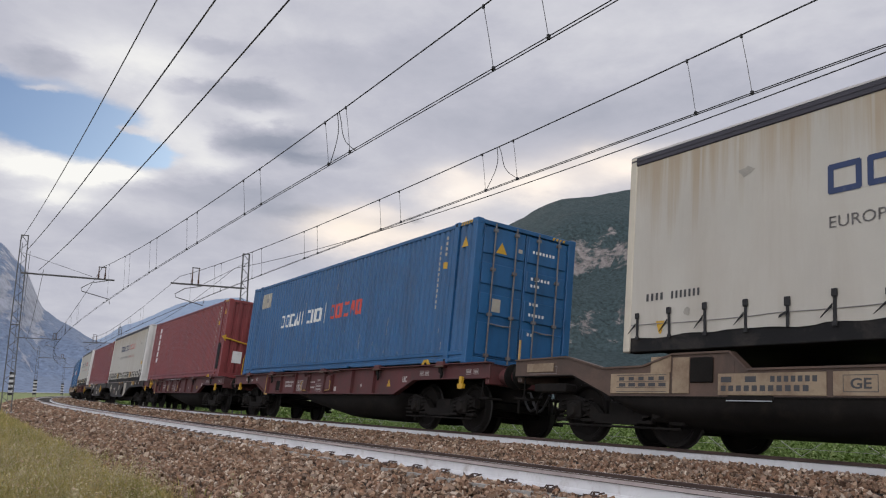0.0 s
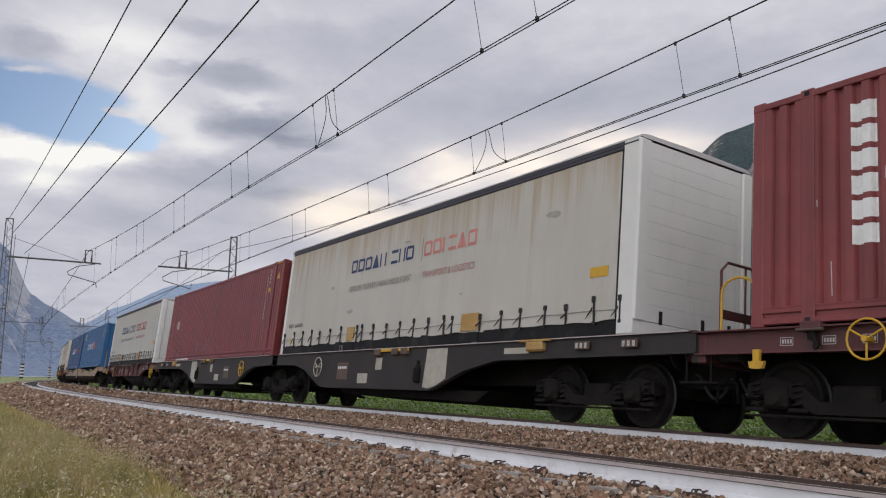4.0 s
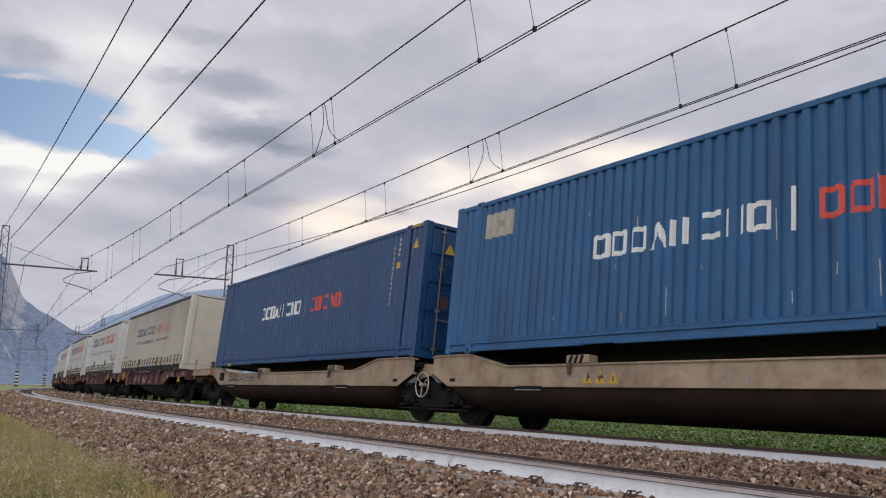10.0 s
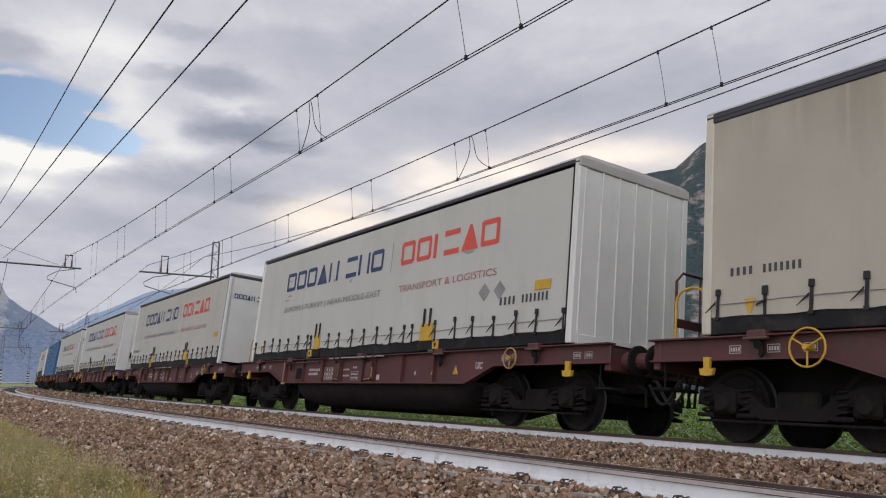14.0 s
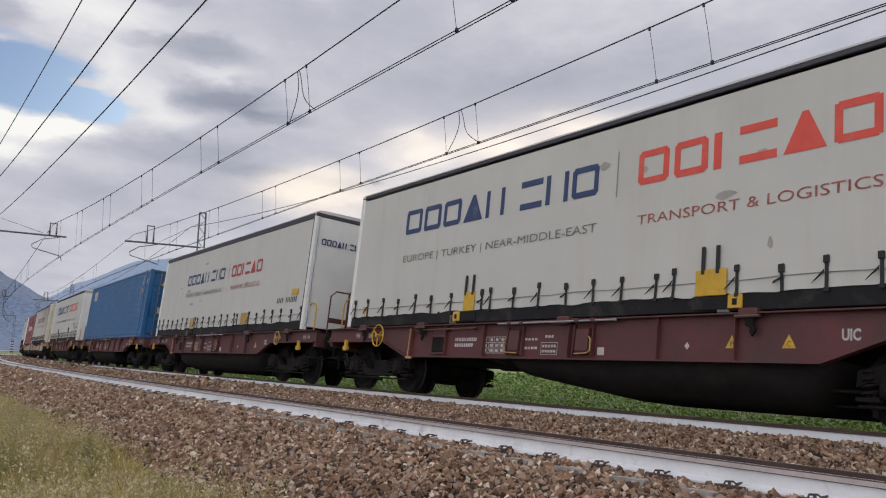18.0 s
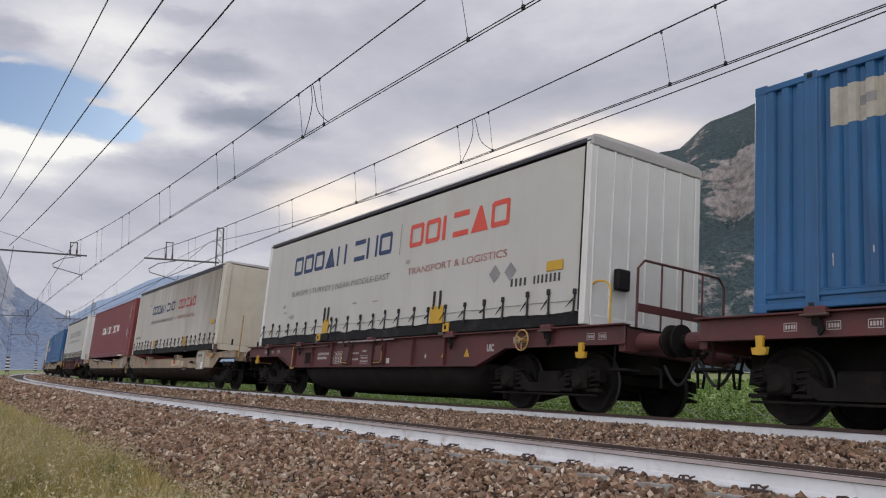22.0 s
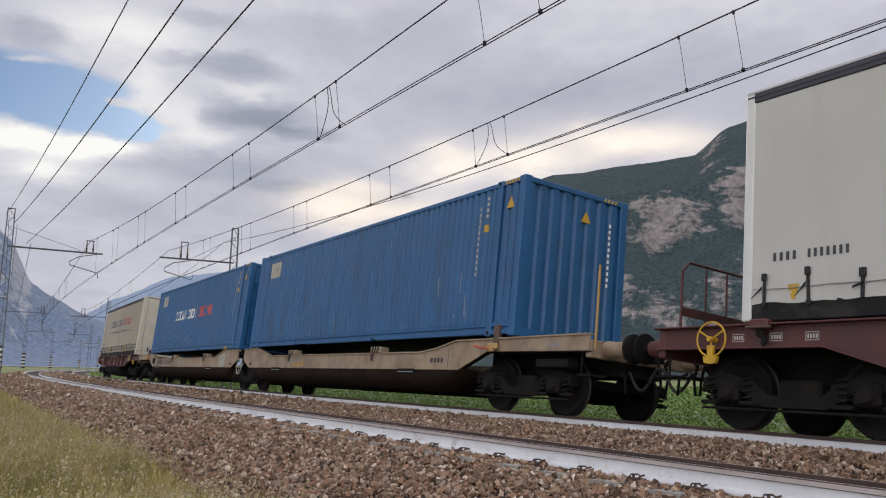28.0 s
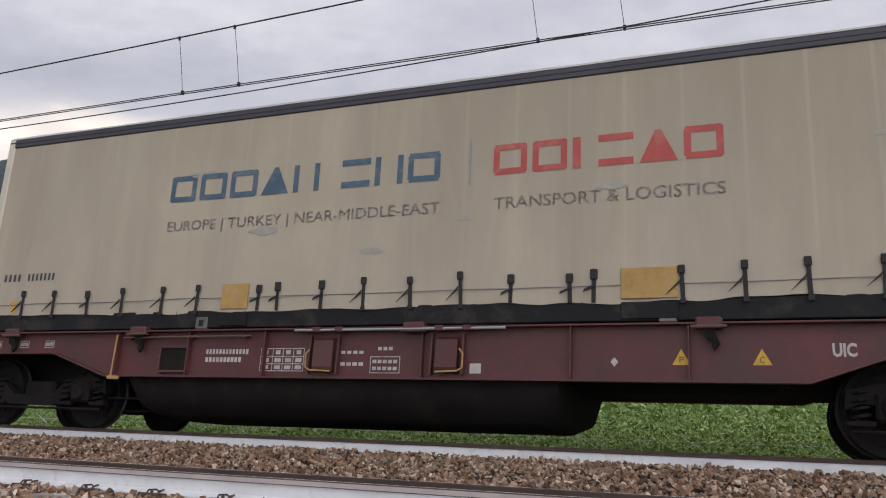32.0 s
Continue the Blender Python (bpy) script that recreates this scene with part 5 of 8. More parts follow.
        for k in range(6):
            y = -1.14 + k * 0.38
            part("panel", Geo().box(HL - 0.06, HL - 0.01, y + 0.005, y + 0.372, 0.16, 2.86, 0.012), board, c)
            part("seam", Geo().box(HL - 0.03, HL + 0.015, y - 0.018, y + 0.018, 0.16, 2.86, 0.006), board, c)
        part("front_header", Geo().box(HL - 0.05, HL + 0.02, -1.275, 1.275, 2.86, 3.02, 0.014), M_ROOF, c)
        part("front_sill", Geo().box(HL - 0.06, HL + 0.01, -1.14, 1.14, 0.02, 0.18, 0.01), board, c)
    else:
        for y in (-1, 1):
            part("front_door", Geo().box(HL - 0.05, HL - 0.005, *sorted((y * 0.012, y * 1.14)), 0.10, 2.9, 0.008), board, c)
        g = Geo().tube([(HL + 0.02, -0.03, 0.1), (HL + 0.02, -0.03, 2.88)], 0.013, 6)
        part("locking_bar", g, M_GALV, c)
        part("locking_bar", Geo().tube([(HL + 0.03, -1.2, 0.1), (HL + 0.03, -1.2, 2.88)], 0.02, 8), M_GALV, c, "zinc locking bar")
        part("front_header", Geo().box(HL - 0.05, HL + 0.012, -1.275, 1.275, 2.9, 3.0, 0.014), rail_mat, c)
    for k in range(peel):
        y, z = rnd.uniform(0.1, 1.0), rnd.uniform(0.35, 1.5)
        w, h = rnd.uniform(0.06, 0.14), rnd.uniform(0.05, 0.16)
        g = Geo().add([(HL - 0.0065, y + w * math.cos(a) * rnd.uniform(0.4, 1), z + h * math.sin(a) * rnd.uniform(0.4, 1)) for a in [i * math.pi / 5 for i in range(10)]], [tuple(range(10))])
        part("peeled_patch", g, M_BROWN, c, "dark patch of peeled paint")
    if window:
        part("tool_box", Geo().box(HL + 0.02, HL + 0.14, -0.72, -0.45, 0.62, 0.95, 0.02), M_CHASSIS, c, "small black tool box")
    if frontlogo:
        emblem_parts(emblem("fffwt stf", -1.05, 0.15, 2.20, 2.36, 0, False), M_SIGNBLUE, c, "small navy block shape", end=HL + 0.012)
        emblem_parts(emblem("fflswf", 0.30, 1.05, 2.16, 2.30, 0, False), M_SIGNRED, c, "small red block shape", end=HL + 0.012)
    # straps and lifting plates
    meshes = strap_mesh()
    n = 23
    step = (2 * HL - 0.5) / (n - 1)
    gaps = [-2.42, 2.72]
    for k in range(n):
        x = -HL + 0.28 + step * k + rnd.uniform(-0.05, 0.05)
        if any(abs(x - q) < 0.30 for q in gaps):
            x += 0.33 if x > min(gaps, key=lambda q: abs(q - x)) else -0.33
        ob = part("strap", meshes["a" if rnd.random() < 0.75 else "b"], M_STRAP, c)
        ob.location = (x, -1.262, 0.24)
        ob.rotation_euler = (0, rnd.uniform(-0.06, 0.06), 0)
        ob.scale = (1, 1, rnd.uniform(0.9, 1.08))
    g = Geo()
    g.tube([(-HL + 0.15 + i * 0.5, -1.266, 0.40 + 0.012 * rnd.uniform(-1, 1)) for i in range(28)], 0.006, 5)
    part("strap_cord", g, M_FADED, c)
    for x, w in ((-2.42, 0.20), (2.72, 0.29)):
        if plates == "flat":
            part("lifting_plate", Geo().box(x - w, x + w, -1.276, -1.258, 0.25, 0.58, 0.006), M_PLATE, c, "worn yellow lifting plate")
        else:
            part("lifting_plate", Geo().box(x - w * 0.8, x + w * 0.8, -1.278, -1.258, 0.22, 0.56, 0.006), M_YELLOW, c, "yellow lifting plate")
            for q in (-0.12, 0.1):
                p = part("strap", Geo().box(x + q - 0.025, x + q + 0.025, -1.29, -1.262, 0.5, 0.86, 0.006), M_STRAP, c)
        if plates != "flat":
            q = x + (0.36 if x > 0 else -0.36)
            lock = part("lock_plate", Geo().box(q - 0.10, q + 0.10, -1.272, -1.24, 0.05, 0.22, 0.006), M_YELLOW, c, "yellow lock plate with a dark hole")
            part("lock_hole", Geo().box(q - 0.035, q + 0.035, -1.2745, -1.2715, 0.09, 0.17, 0.0), M_CHASSIS, lock)
        part("plate_frame", Geo().box(x - w, x + w, -1.262, -1.15, 0.04, 0.22, 0.008), M_CHASSIS, c)
    if logo:
        ma, mb, mi = logo_mats or (M_SIGNBLUE, M_SIGNRED, M_FADED)
        y = -1.290
        big = logo == 1.1
        h = 0.50 if big else 0.37 * logo
        z0 = 1.88 if big else 1.75 if logo == 1 else 1.92
        xa, xb, xc, xd = (-4.88, 0.60, 1.39, 4.87) if big else (-2.78, 0.29, 0.74, 2.70) if logo < 1 else (-3.67, 0.30, 0.97, 3.51)
        emblem_parts(emblem("fffwt stf", xa, xb, z0, z0 + h, y, False), ma, c, "bold navy block shape", seed=sd)
        g = Geo()
        patch(g, xb + 0.37, xb + 0.395, z0 - 0.10, z0 + h + 0.10, y, False)
        part("printed_line", drape(g, sd), M_FADED, c)
        emblem_parts(emblem("fflswf", xc, xd, z0, z0 + h, y, False), mb, c, "bold red block shape", seed=sd)
        if sub:
            words("slogan", "EUROPE | TURKEY | NEAR-MIDDLE-EAST", 0.2, xa, 1.30 if big else 1.34 if logo == 1 else 1.45, None, mi, c, xb - xa, "grey printed words", sd=sd)
            words("slogan", "TRANSPORT & LOGISTICS", 0.2, xc + 0.02, 1.30 if big else 1.34 if logo == 1 else 1.45, None, M_FADEDRED if mi is M_FADED else mi, c, xd - xc - 0.02, "printed words", sd=sd)
    for where in code.split("+"):
        x0 = -HL + 0.42 if where == "rear" else HL - 1.9
        hgt = 0.105 if where == "rear" else 0.14
        part("code_row", drape(code_bars(4, x0, 0.74, hgt * 0.85, 0, hgt * 0.42, hgt, -1.2895), sd), M_INK, c, "row of black code marks")
        part("code_row", drape(code_bars(7, x0 + hgt * 4.4, 0.74, hgt * 0.74, 0, hgt * 0.36, hgt, -1.2895), sd), M_INK, c, "row of black code marks")
    if diamonds:
        for x in (4.55, 5.0):
            g = Geo()
            tri(g, [(x - 0.17, 1.02), (x, 0.85), (x + 0.17, 1.02), (x, 1.19)], -1.29)
            part("faded_diamond", drape(g, sd, -1.258), M_FADED, c, "worn grey diamond mark")
    if rnd.random() < 0.8:
        part("yellow_label", Geo().box(HL - 0.95, HL - 0.55, -1.268, -1.258, 0.92, 1.08), M_YELLOW, c, "yellow label with worn print")
    g = Geo()
    tri(g, [(-HL + 0.62, 0.44), (-HL + 0.78, 0.44), (-HL + 0.72, 0.26), (-HL + 0.68, 0.26)], -1.29)
    part("wedge_mark", drape(g, sd, -1.256), M_YELLOW, c, "small yellow wedge mark")
    for k in range(6):
        g = Geo()
        x = rnd.uniform(-6, 5.5)
        z = rnd.uniform(0.5, 2.5)
        w, h = rnd.uniform(0.05, 0.30), rnd.uniform(0.02, 0.09)
        pts = [(x + w * math.cos(a) * rnd.uniform(0.5, 1), z + h * math.sin(a) * rnd.uniform(0.5, 1)) for a in [i * math.pi / 5 for i in range(10)]]
        tri(g, pts, -1.2885)
        part("smudge", drape(g, sd, -1.2555), M_SMUDGE, c, "small grey smudge")
    return c


# ---------- wagons ----------
WHEEL_R = 0.46
SHARED = {}


def wheel_mesh():
    if "wheel" not in SHARED:
        g = Geo()
        g.lathe([(-0.95, 0.055), (-0.75, 0.09), (0.75, 0.09), (0.95, 0.055)], (0, 0, 0), "y", 14)
        for c, e in ((-0.7525, 1), (0.7525, -1)):
            g.slot = 0
            g.lathe([(e * q, r) for q, r in ((-0.07, 0.10), (-0.09, 0.16), (-0.045, 0.20), (-0.03, 0.36), (-0.067, 0.40), (-0.067, WHEEL_R - 0.011), (0.067, WHEEL_R - 0.012), (0.067, 0.38), (0.03, 0.36), (0.03, 0.1))], (0, c, 0), "y", 28)
            g.slot = 1
            g.lathe([(e * q, r) for q, r in ((-0.0675, WHEEL_R - 0.010), (0.035, WHEEL_R), (0.05, WHEEL_R + 0.028), (0.068, WHEEL_R + 0.02))], (0, c, 0), "y", 28, False)
            g.slot = 0
            for k in range(3):
                a = k * 2.094
                g.box(0.25 * math.cos(a) - 0.03, 0.25 * math.cos(a) + 0.03, *sorted((c - e * 0.055, c - e * 0.03)), 0.25 * math.sin(a) - 0.03, 0.25 * math.sin(a) + 0.03)
        SHARED["wheel"] = g.mesh("wheelset", M_BLACK, M_TYRE)
        # side frame with its two axle-box arches
        g = Geo()
        g.prism([(-1.32, 0.44), (-1.30, 0.62), (-1.0, 0.70), (-0.55, 0.58), (-0.35, 0.42), (0.35, 0.42), (0.55, 0.58), (1.0, 0.70), (1.30, 0.62), (1.32, 0.44),
                 (1.18, 0.50), (0.72, 0.46), (0.42, 0.28), (-0.42, 0.28), (-0.72, 0.46), (-1.18, 0.50)], -0.06, 0.06)
        SHARED["side_frame"] = g.mesh("side_frame", M_BLACK)
        g = Geo()
        g.box(-0.16, 0.16, -0.09, 0.05, -0.13, 0.15, 0.03)
        g.lathe([(-0.14, 0.09), (-0.09, 0.12), (0.0, 0.12)], (0, 0, 0), "y", 14)
        g.box(-0.42, -0.16, -0.06, 0.04, -0.17, -0.12, 0.01)
        g.box(0.16, 0.42, -0.06, 0.04, -0.17, -0.12, 0.01)
        SHARED["axle_box"] = g.mesh("axle_box", M_BLACK)
        g = Geo()
        pts = [(0.075 * math.cos(a * 0.9), 0.075 * math.sin(a * 0.9), -0.13 + 0.30 * a / 28) for a in range(29)]
        g.tube(pts, 0.017, 5)
        SHARED["spring"] = g.mesh("spring", M_BLACK)
    return SHARED


def shared_part(name, key, parent, at, label="", turn=(0, 0, 0)):
    ob = new(name, SHARED[key])
    ob.parent, ob.location, ob.rotation_euler = parent, at, turn
    return tagged(ob, label=label)


def bogie(wagon, x):
    wheel_mesh()
    b = new("bogie")
    b.parent, b.location = wagon, (x, 0, 0)
    g = Geo().box(-0.28, 0.28, -0.95, 0.95, 0.38, 0.62, 0.03)
    g.box(-1.30, -1.18, -0.95, 0.95, 0.46, 0.60, 0.02)
    g.box(1.18, 1.30, -0.95, 0.95, 0.46, 0.60, 0.02)
    part("bolster", g, M_BLACK, b)
    for y in (-1, 1):
        shared_part("side_frame", "side_frame", b, (0, y * 1.0, 0))
        for a in (-0.9, 0.9):
            shared_part("axle_box", "axle_box", b, (a, y * 1.02, WHEEL_R), turn=(0, 0, 0 if y < 0 else math.pi))
            for q in (-0.28, 0.28):
                shared_part("spring", "spring", b, (a + q, y * 1.02, 0.46))
    part("brake_rod", Geo().tube([(-1.28, -1.08, 0.24), (1.28, -1.08, 0.24)], 0.016, 6), M_BLACK, b)
    for a in (-0.9, 0.9):
        shared_part("wheelset", "wheel", b, (a, 0, WHEEL_R))
    for y in (-0.7525, 0.7525):
        part("brake_block", Geo().box(-0.36, -0.30, y - 0.05, y + 0.05, 0.30, 0.60, 0.01).box(0.30, 0.36, y - 0.05, y + 0.05, 0.30, 0.60, 0.01), M_BLACK, b)
    return b


def buffer(wagon, x, sign, y, reach, paint):
    b = new("buffer")
    b.parent, b.location = wagon, (x, y, 1.03)
    part("casing", Geo().lathe([(0, 0.13), (0.02 * sign, 0.14), (0.10 * sign, 0.125), (0.42 * sign, 0.115), (0.42 * sign, 0.09)], (0, 0, 0), "x", 18), paint, b)
    part("plunger", Geo().lathe([(0.36 * sign, 0.085), ((reach - 0.06) * sign, 0.085)], (0, 0, 0), "x", 16), M_BLACK, b)
    g = Geo().lathe([((reach - 0.07) * sign, 0.10), ((reach - 0.05) * sign, 0.225), ((reach - 0.015) * sign, 0.225), (reach * sign, 0.18), (reach * sign, 0.02)], (0, 0, 0), "x", 22)
    part("buffer_plate", g, M_BLACK, b, "greasy round buffer plate")
    return b


def coupling(wagon, x, sign, hose=True):
    g = Geo().box(*sorted((x, x + 0.28 * sign)), -0.06, 0.06, 0.92, 1.06, 0.02)
    g.tube([(x + 0.28 * sign, 0, 0.99), (x + 0.38 * sign, 0, 1.05), (x + 0.44 * sign, 0, 0.97), (x + 0.36 * sign, 0, 0.90)], 0.035, 8)
    part("draw_hook", g, M_BLACK, wagon)
    g = Geo().tube([(x + 0.26 * sign, -0.07, 0.95), (x + 0.34 * sign, -0.08, 0.70), (x + 0.33 * sign, -0.05, 0.46), (x + 0.33 * sign, 0.05, 0.46), (x + 0.34 * sign, 0.08, 0.70), (x + 0.26 * sign, 0.07, 0.95)], 0.022, 7)
    g.tube([(x + 0.34 * sign, -0.12, 0.70), (x + 0.34 * sign, 0.12, 0.70)], 0.03, 7)
    part("screw_coupling", g, M_BLACK, wagon)
    if hose:
        for y in (-0.45,):
            pts = [(x + sign * (0.05 + 0.62 * k), y, 0.74 - 0.30 * math.sin(math.pi * min(1, k * 1.15)) + 0.05 * k) for k in [i / 10 for i in range(11)]]
            part("brake_hose", Geo().tube(pts, 0.024, 7), M_RUBBER, wagon, "black rubber brake hose")
        part("air_cock", Geo().tube([(x, -0.62, 0.70), (x + 0.14 * sign, -0.62, 0.66), (x + 0.16 * sign, -0.62, 0.40)], 0.022, 6), M_BLACK, wagon)
    part("step", Geo().box(*sorted((x - 0.30 * sign, x + 0.04 * sign)), -1.22, -0.92, 0.60, 0.63).tube([(x - 0.2 * sign, -1.2, 0.62), (x - 0.2 * sign, -1.2, 0.98)], 0.015, 6), M_BLACK, wagon)


def handwheel(wagon, x, y, z, paint, r=0.22):
    h = new("handbrake_wheel")
    h.parent, h.location = wagon, (x, y, z)
    part("rim", Geo().tube([(r * math.cos(a), 0, r * math.sin(a)) for a in [i * math.pi / 10 for i in range(20)]], 0.013, 7, closed=True), paint, h)
    for k in range(3):
        a = -math.pi / 2 + k * 2 * math.pi / 3
        part("spoke", Geo().tube([(0, 0, 0), (r * math.cos(a), 0, r * math.sin(a))], 0.012, 6), paint, h)
    part("hub", Geo().lathe([(-0.05, 0.035), (0.10, 0.035)], (0, 0, 0), "y", 10), paint, h)


def rope_hook(wagon, x, y, z):
    g = Geo().prism([(x - 0.05, z + 0.22), (x + 0.05, z + 0.22), (x + 0.04, z + 0.09), (x + 0.085, z + 0.07), (x + 0.11, z + 0.085), (x + 0.09, z), (x + 0.04, z - 0.01), (x - 0.04, z - 0.01), (x - 0.09, z), (x - 0.11, z + 0.085), (x - 0.085, z + 0.07), (x - 0.04, z + 0.09)], y - 0.025, y + 0.025)
    part("rope_hook", g, M_YELLOW, wagon, "yellow rope hook")


def loop_rail(wagon, x, y, paint, w=0.5, h=0.72, name="grab_rail", label="", along="x"):
    pts = [(-w / 2, 0), (-w / 2, h * 0.75)] + [(-w / 2 * math.cos(a), h * 0.75 + 0.25 * h * math.sin(a)) for a in [i * math.pi / 8 for i in range(1, 8)]] + [(w / 2, h * 0.75), (w / 2, 0)]
    pts = [(x + a, y, 1.24 + b) if along == "x" else (x, y + a, 1.24 + b) for a, b in pts]
    part(name, Geo().tube(pts, 0.017, 8), paint, wagon, label)


def end_railing(wagon, x, paint):
    """The tall railing of the end platform, across the wagon."""
    g = Geo()
    g.tube([(x, -0.95, 1.22), (x, -0.95, 2.12), (x, -0.82, 2.25), (x, 0.82, 2.25), (x, 0.95, 2.12), (x, 0.95, 1.22)], 0.02, 8)
    for y in (-0.45, 0.0, 0.45):
        g.tube([(x, y, 1.22), (x, y, 2.25)], 0.015, 6)
    part("end_railing", g, paint, wagon, "brown-red tubular end railing")
    part("kick_board", Geo().box(x - 0.015, x + 0.015, -0.93, 0.93, 1.48, 1.60), paint, wagon)


def side_beam(wagon, prof, paint, y=-1.30, name="side_beam"):
    """A solid side girder with a thin top flange, seen from the side as prof (pairs x, z)."""
    g = Geo().prism(prof, y + 0.03, y + 0.06)
    part(name, g, paint, wagon)


def trough(stations, top, side):
    """A rounded pan under the girders; stations: (x, depth)."""
    g = Geo()
    prof = [(-side, 0.0), (-side, 0.36), (-side + 0.05, 0.60), (-side + 0.18, 0.82), (-side + 0.42, 0.96), (-side + 0.7, 1.0)]
    prof += [(-a, b) for a, b in prof[::-1]]
    n = len(prof)
    v = [(x, a, top - depth * b) for x, depth in stations for a, b in prof]
    m = len(stations)
    g.add(v, [(i * n + j, (i + 1) * n + j, (i + 1) * n + j + 1, i * n + j + 1) for i in range(m - 1) for j in range(n - 1)] + [tuple(range(n)), tuple((m - 1) * n + j for j in range(n))])
    return g


def flat_wagon(flip, label, railing="both", number=0, pan=((-3.6, 0.1), (-3.4, 0.5), (-3.0, 0.57), (3.6, 0.57), (4.1, 0.45), (4.35, 0.1)), wheel_x=5.5, loop=True):
    """A brown-red four-axle flat wagon with low side girders."""
    w = thing("flat_wagon", label, "railway wagon", group="wagons of the train")
    k = -1 if flip else 1
    top, lo, hi = 1.24, 0.68, 0.98
    prof = [(-7.75, top), (-7.75, hi), (-5.30, hi), (-4.35, lo), (4.20, lo), (5.05, hi), (7.75, hi), (7.75, top)]
    for y, web in ((-1.30, -1.235), (1.24, 1.145)):
        side_beam(w, prof, M_WAGON, web)
        part("top_flange", Geo().box(-7.78, 7.78, *((y, y + 0.16) if y < 0 else (1.14, 1.30)), top, top + 0.022, 0.004), M_WAGON, w)
        low = Geo()
        for a, b in zip(prof[1:7], prof[2:7]):
            low.prism([(a[0], a[1]), (b[0], b[1]), (b[0], b[1] - 0.02), (a[0], a[1] - 0.02)], *((y + 0.01, y + 0.13) if y < 0 else (1.17, 1.29)))
        part("bottom_flange", low, M_WAGON, w)
    for x in (-4.2, -3.05, -1.9, 0.2, 1.9, 3.1):
        part("stiffener", Geo().box(x - 0.008, x + 0.008, -1.28, -1.20, lo + 0.01, top), M_WAGON, w)
    part("deck", Geo().box(-7.7, 7.7, -1.2, 1.2, 1.12, 1.2), M_WAGON, w)
    part("centre_sill", Geo().box(-7.6, 7.6, -0.35, 0.35, 0.62, 1.12), M_BLACK, w)
    part("pocket_trough", trough(pan, 0.72, 1.16), M_BLACK, w, "grimy black pocket under the deck", smooth=True)
    part("brake_pipe", Geo().tube([(3.3 * k, -0.9, 0.42), (4.7 * k, -0.9, 0.40)], 0.02, 6).tube([(3.0 * k, -0.7, 0.27), (4.7 * k, -0.7, 0.24)], 0.012, 6), M_BLACK, w)
    part("pipe_bracket", Geo().box(4.62 * k - 0.03, 4.62 * k + 0.03, -0.93, -0.87, 0.14, 0.6), M_BLACK, w)
    for x in (-7.75, 7.75):
        part("headstock", Geo().box(*sorted((x, x - math.copysign(0.12, x))), -1.22, 1.22, 0.86, 1.24, 0.015), M_WAGON, w)
        sg = 1 if x > 0 else -1
        for y in (-0.875, 0.875):
            buffer(w, x, sg, y, 0.60, M_WAGON)
        coupling(w, x, sg, hose=True)
        part("platform", Geo().box(*sorted((x, x - sg * 0.7)), -1.15, 1.15, 1.2, 1.235), M_BLACK, w)
    for x in (-5.8, 5.8):
        bogie(w, x)
    for x in (-6.8, 6.95):
        rope_hook(w, x, -1.30, 0.78)
    if wheel_x > 7:
        handwheel(w, wheel_x, -1.345, 0.86, M_YELLOW, 0.29)
    elif not number:
        handwheel(w, wheel_x, -1.305, 1.08, M_YELLOW if wheel_x < 0 else M_PLATE, 0.22 if wheel_x < 0 else 0.17)
    for x in (-6.1, -3.85, 0.1, 3.3, 6.1):
        pin = part("load_pin", Geo().box(x - 0.13, x + 0.13, -1.335, -1.16, 1.19, 1.31, 0.02), M_WAGON, w)
        part("pin_hinge", Geo().tube([(x - 0.17, -1.325, 1.21), (x + 0.17, -1.325, 1.21)], 0.018, 8), M_BROWN, pin)
        if abs(x) > 1:
            part("pin_handle", Geo().prism([(x - 0.05, 1.19), (x + 0.04, 1.19), (x + 0.10, 1.04), (x + 0.05, 0.97), (x + 0.02, 1.02), (x + 0.03, 1.07), (x - 0.04, 1.10)], -1.30, -1.265), M_BLACK, pin, "black hanging lock handle")
    part("locking_rod", Geo().tube([(-1.45, -1.325, 1.225), (1.2, -1.325, 1.225)], 0.016, 8), M_RAIL_RUST if number else M_GALV, w, "bare steel locking rod")
    for x in (-1.15, -0.85, 0.42, 0.75):
        part("rod_clamp", Geo().box(x - 0.05, x + 0.05, -1.348, -1.29, 1.20, 1.262, 0.008), M_WAGON, w)
    part("locking_rod", Geo().tube([(-4.1, -1.285, 1.165), (-2.1, -1.285, 1.175)], 0.013, 8), M_BROWN, w, "rusty locking rod")
    for x in (-4.0, -3.0, -2.2):
        part("rod_bracket", Geo().box(x - 0.02, x + 0.02, -1.30, -1.20, 1.15, 1.19, 0.004), M_WAGON, w)
    part("lever_rod", Geo().tube([(-4.2, -1.315, 0.66), (-4.18, -1.315, 1.2)], 0.011, 6), M_PLATE, w, "thin ochre lever rod")
    part("lever_foot", Geo().box(-4.25, -4.08, -1.33, -1.28, 0.62, 0.665, 0.008), M_PLATE, w)
    box = part("brake_box", Geo().box(-3.47, -3.07, -1.25, -1.19, 0.74, 1.04, 0.012), M_BLACK, w, "dark recessed box")
    for xa, xb, za, zb in ((-3.50, -3.04, 1.03, 1.06), (-3.50, -3.04, 0.72, 0.75), (-3.50, -3.47, 0.75, 1.03), (-3.07, -3.04, 0.75, 1.03)):
        part("box_frame", Geo().box(xa, xb, -1.268, -1.20, za, zb, 0.004), M_WAGON, box)
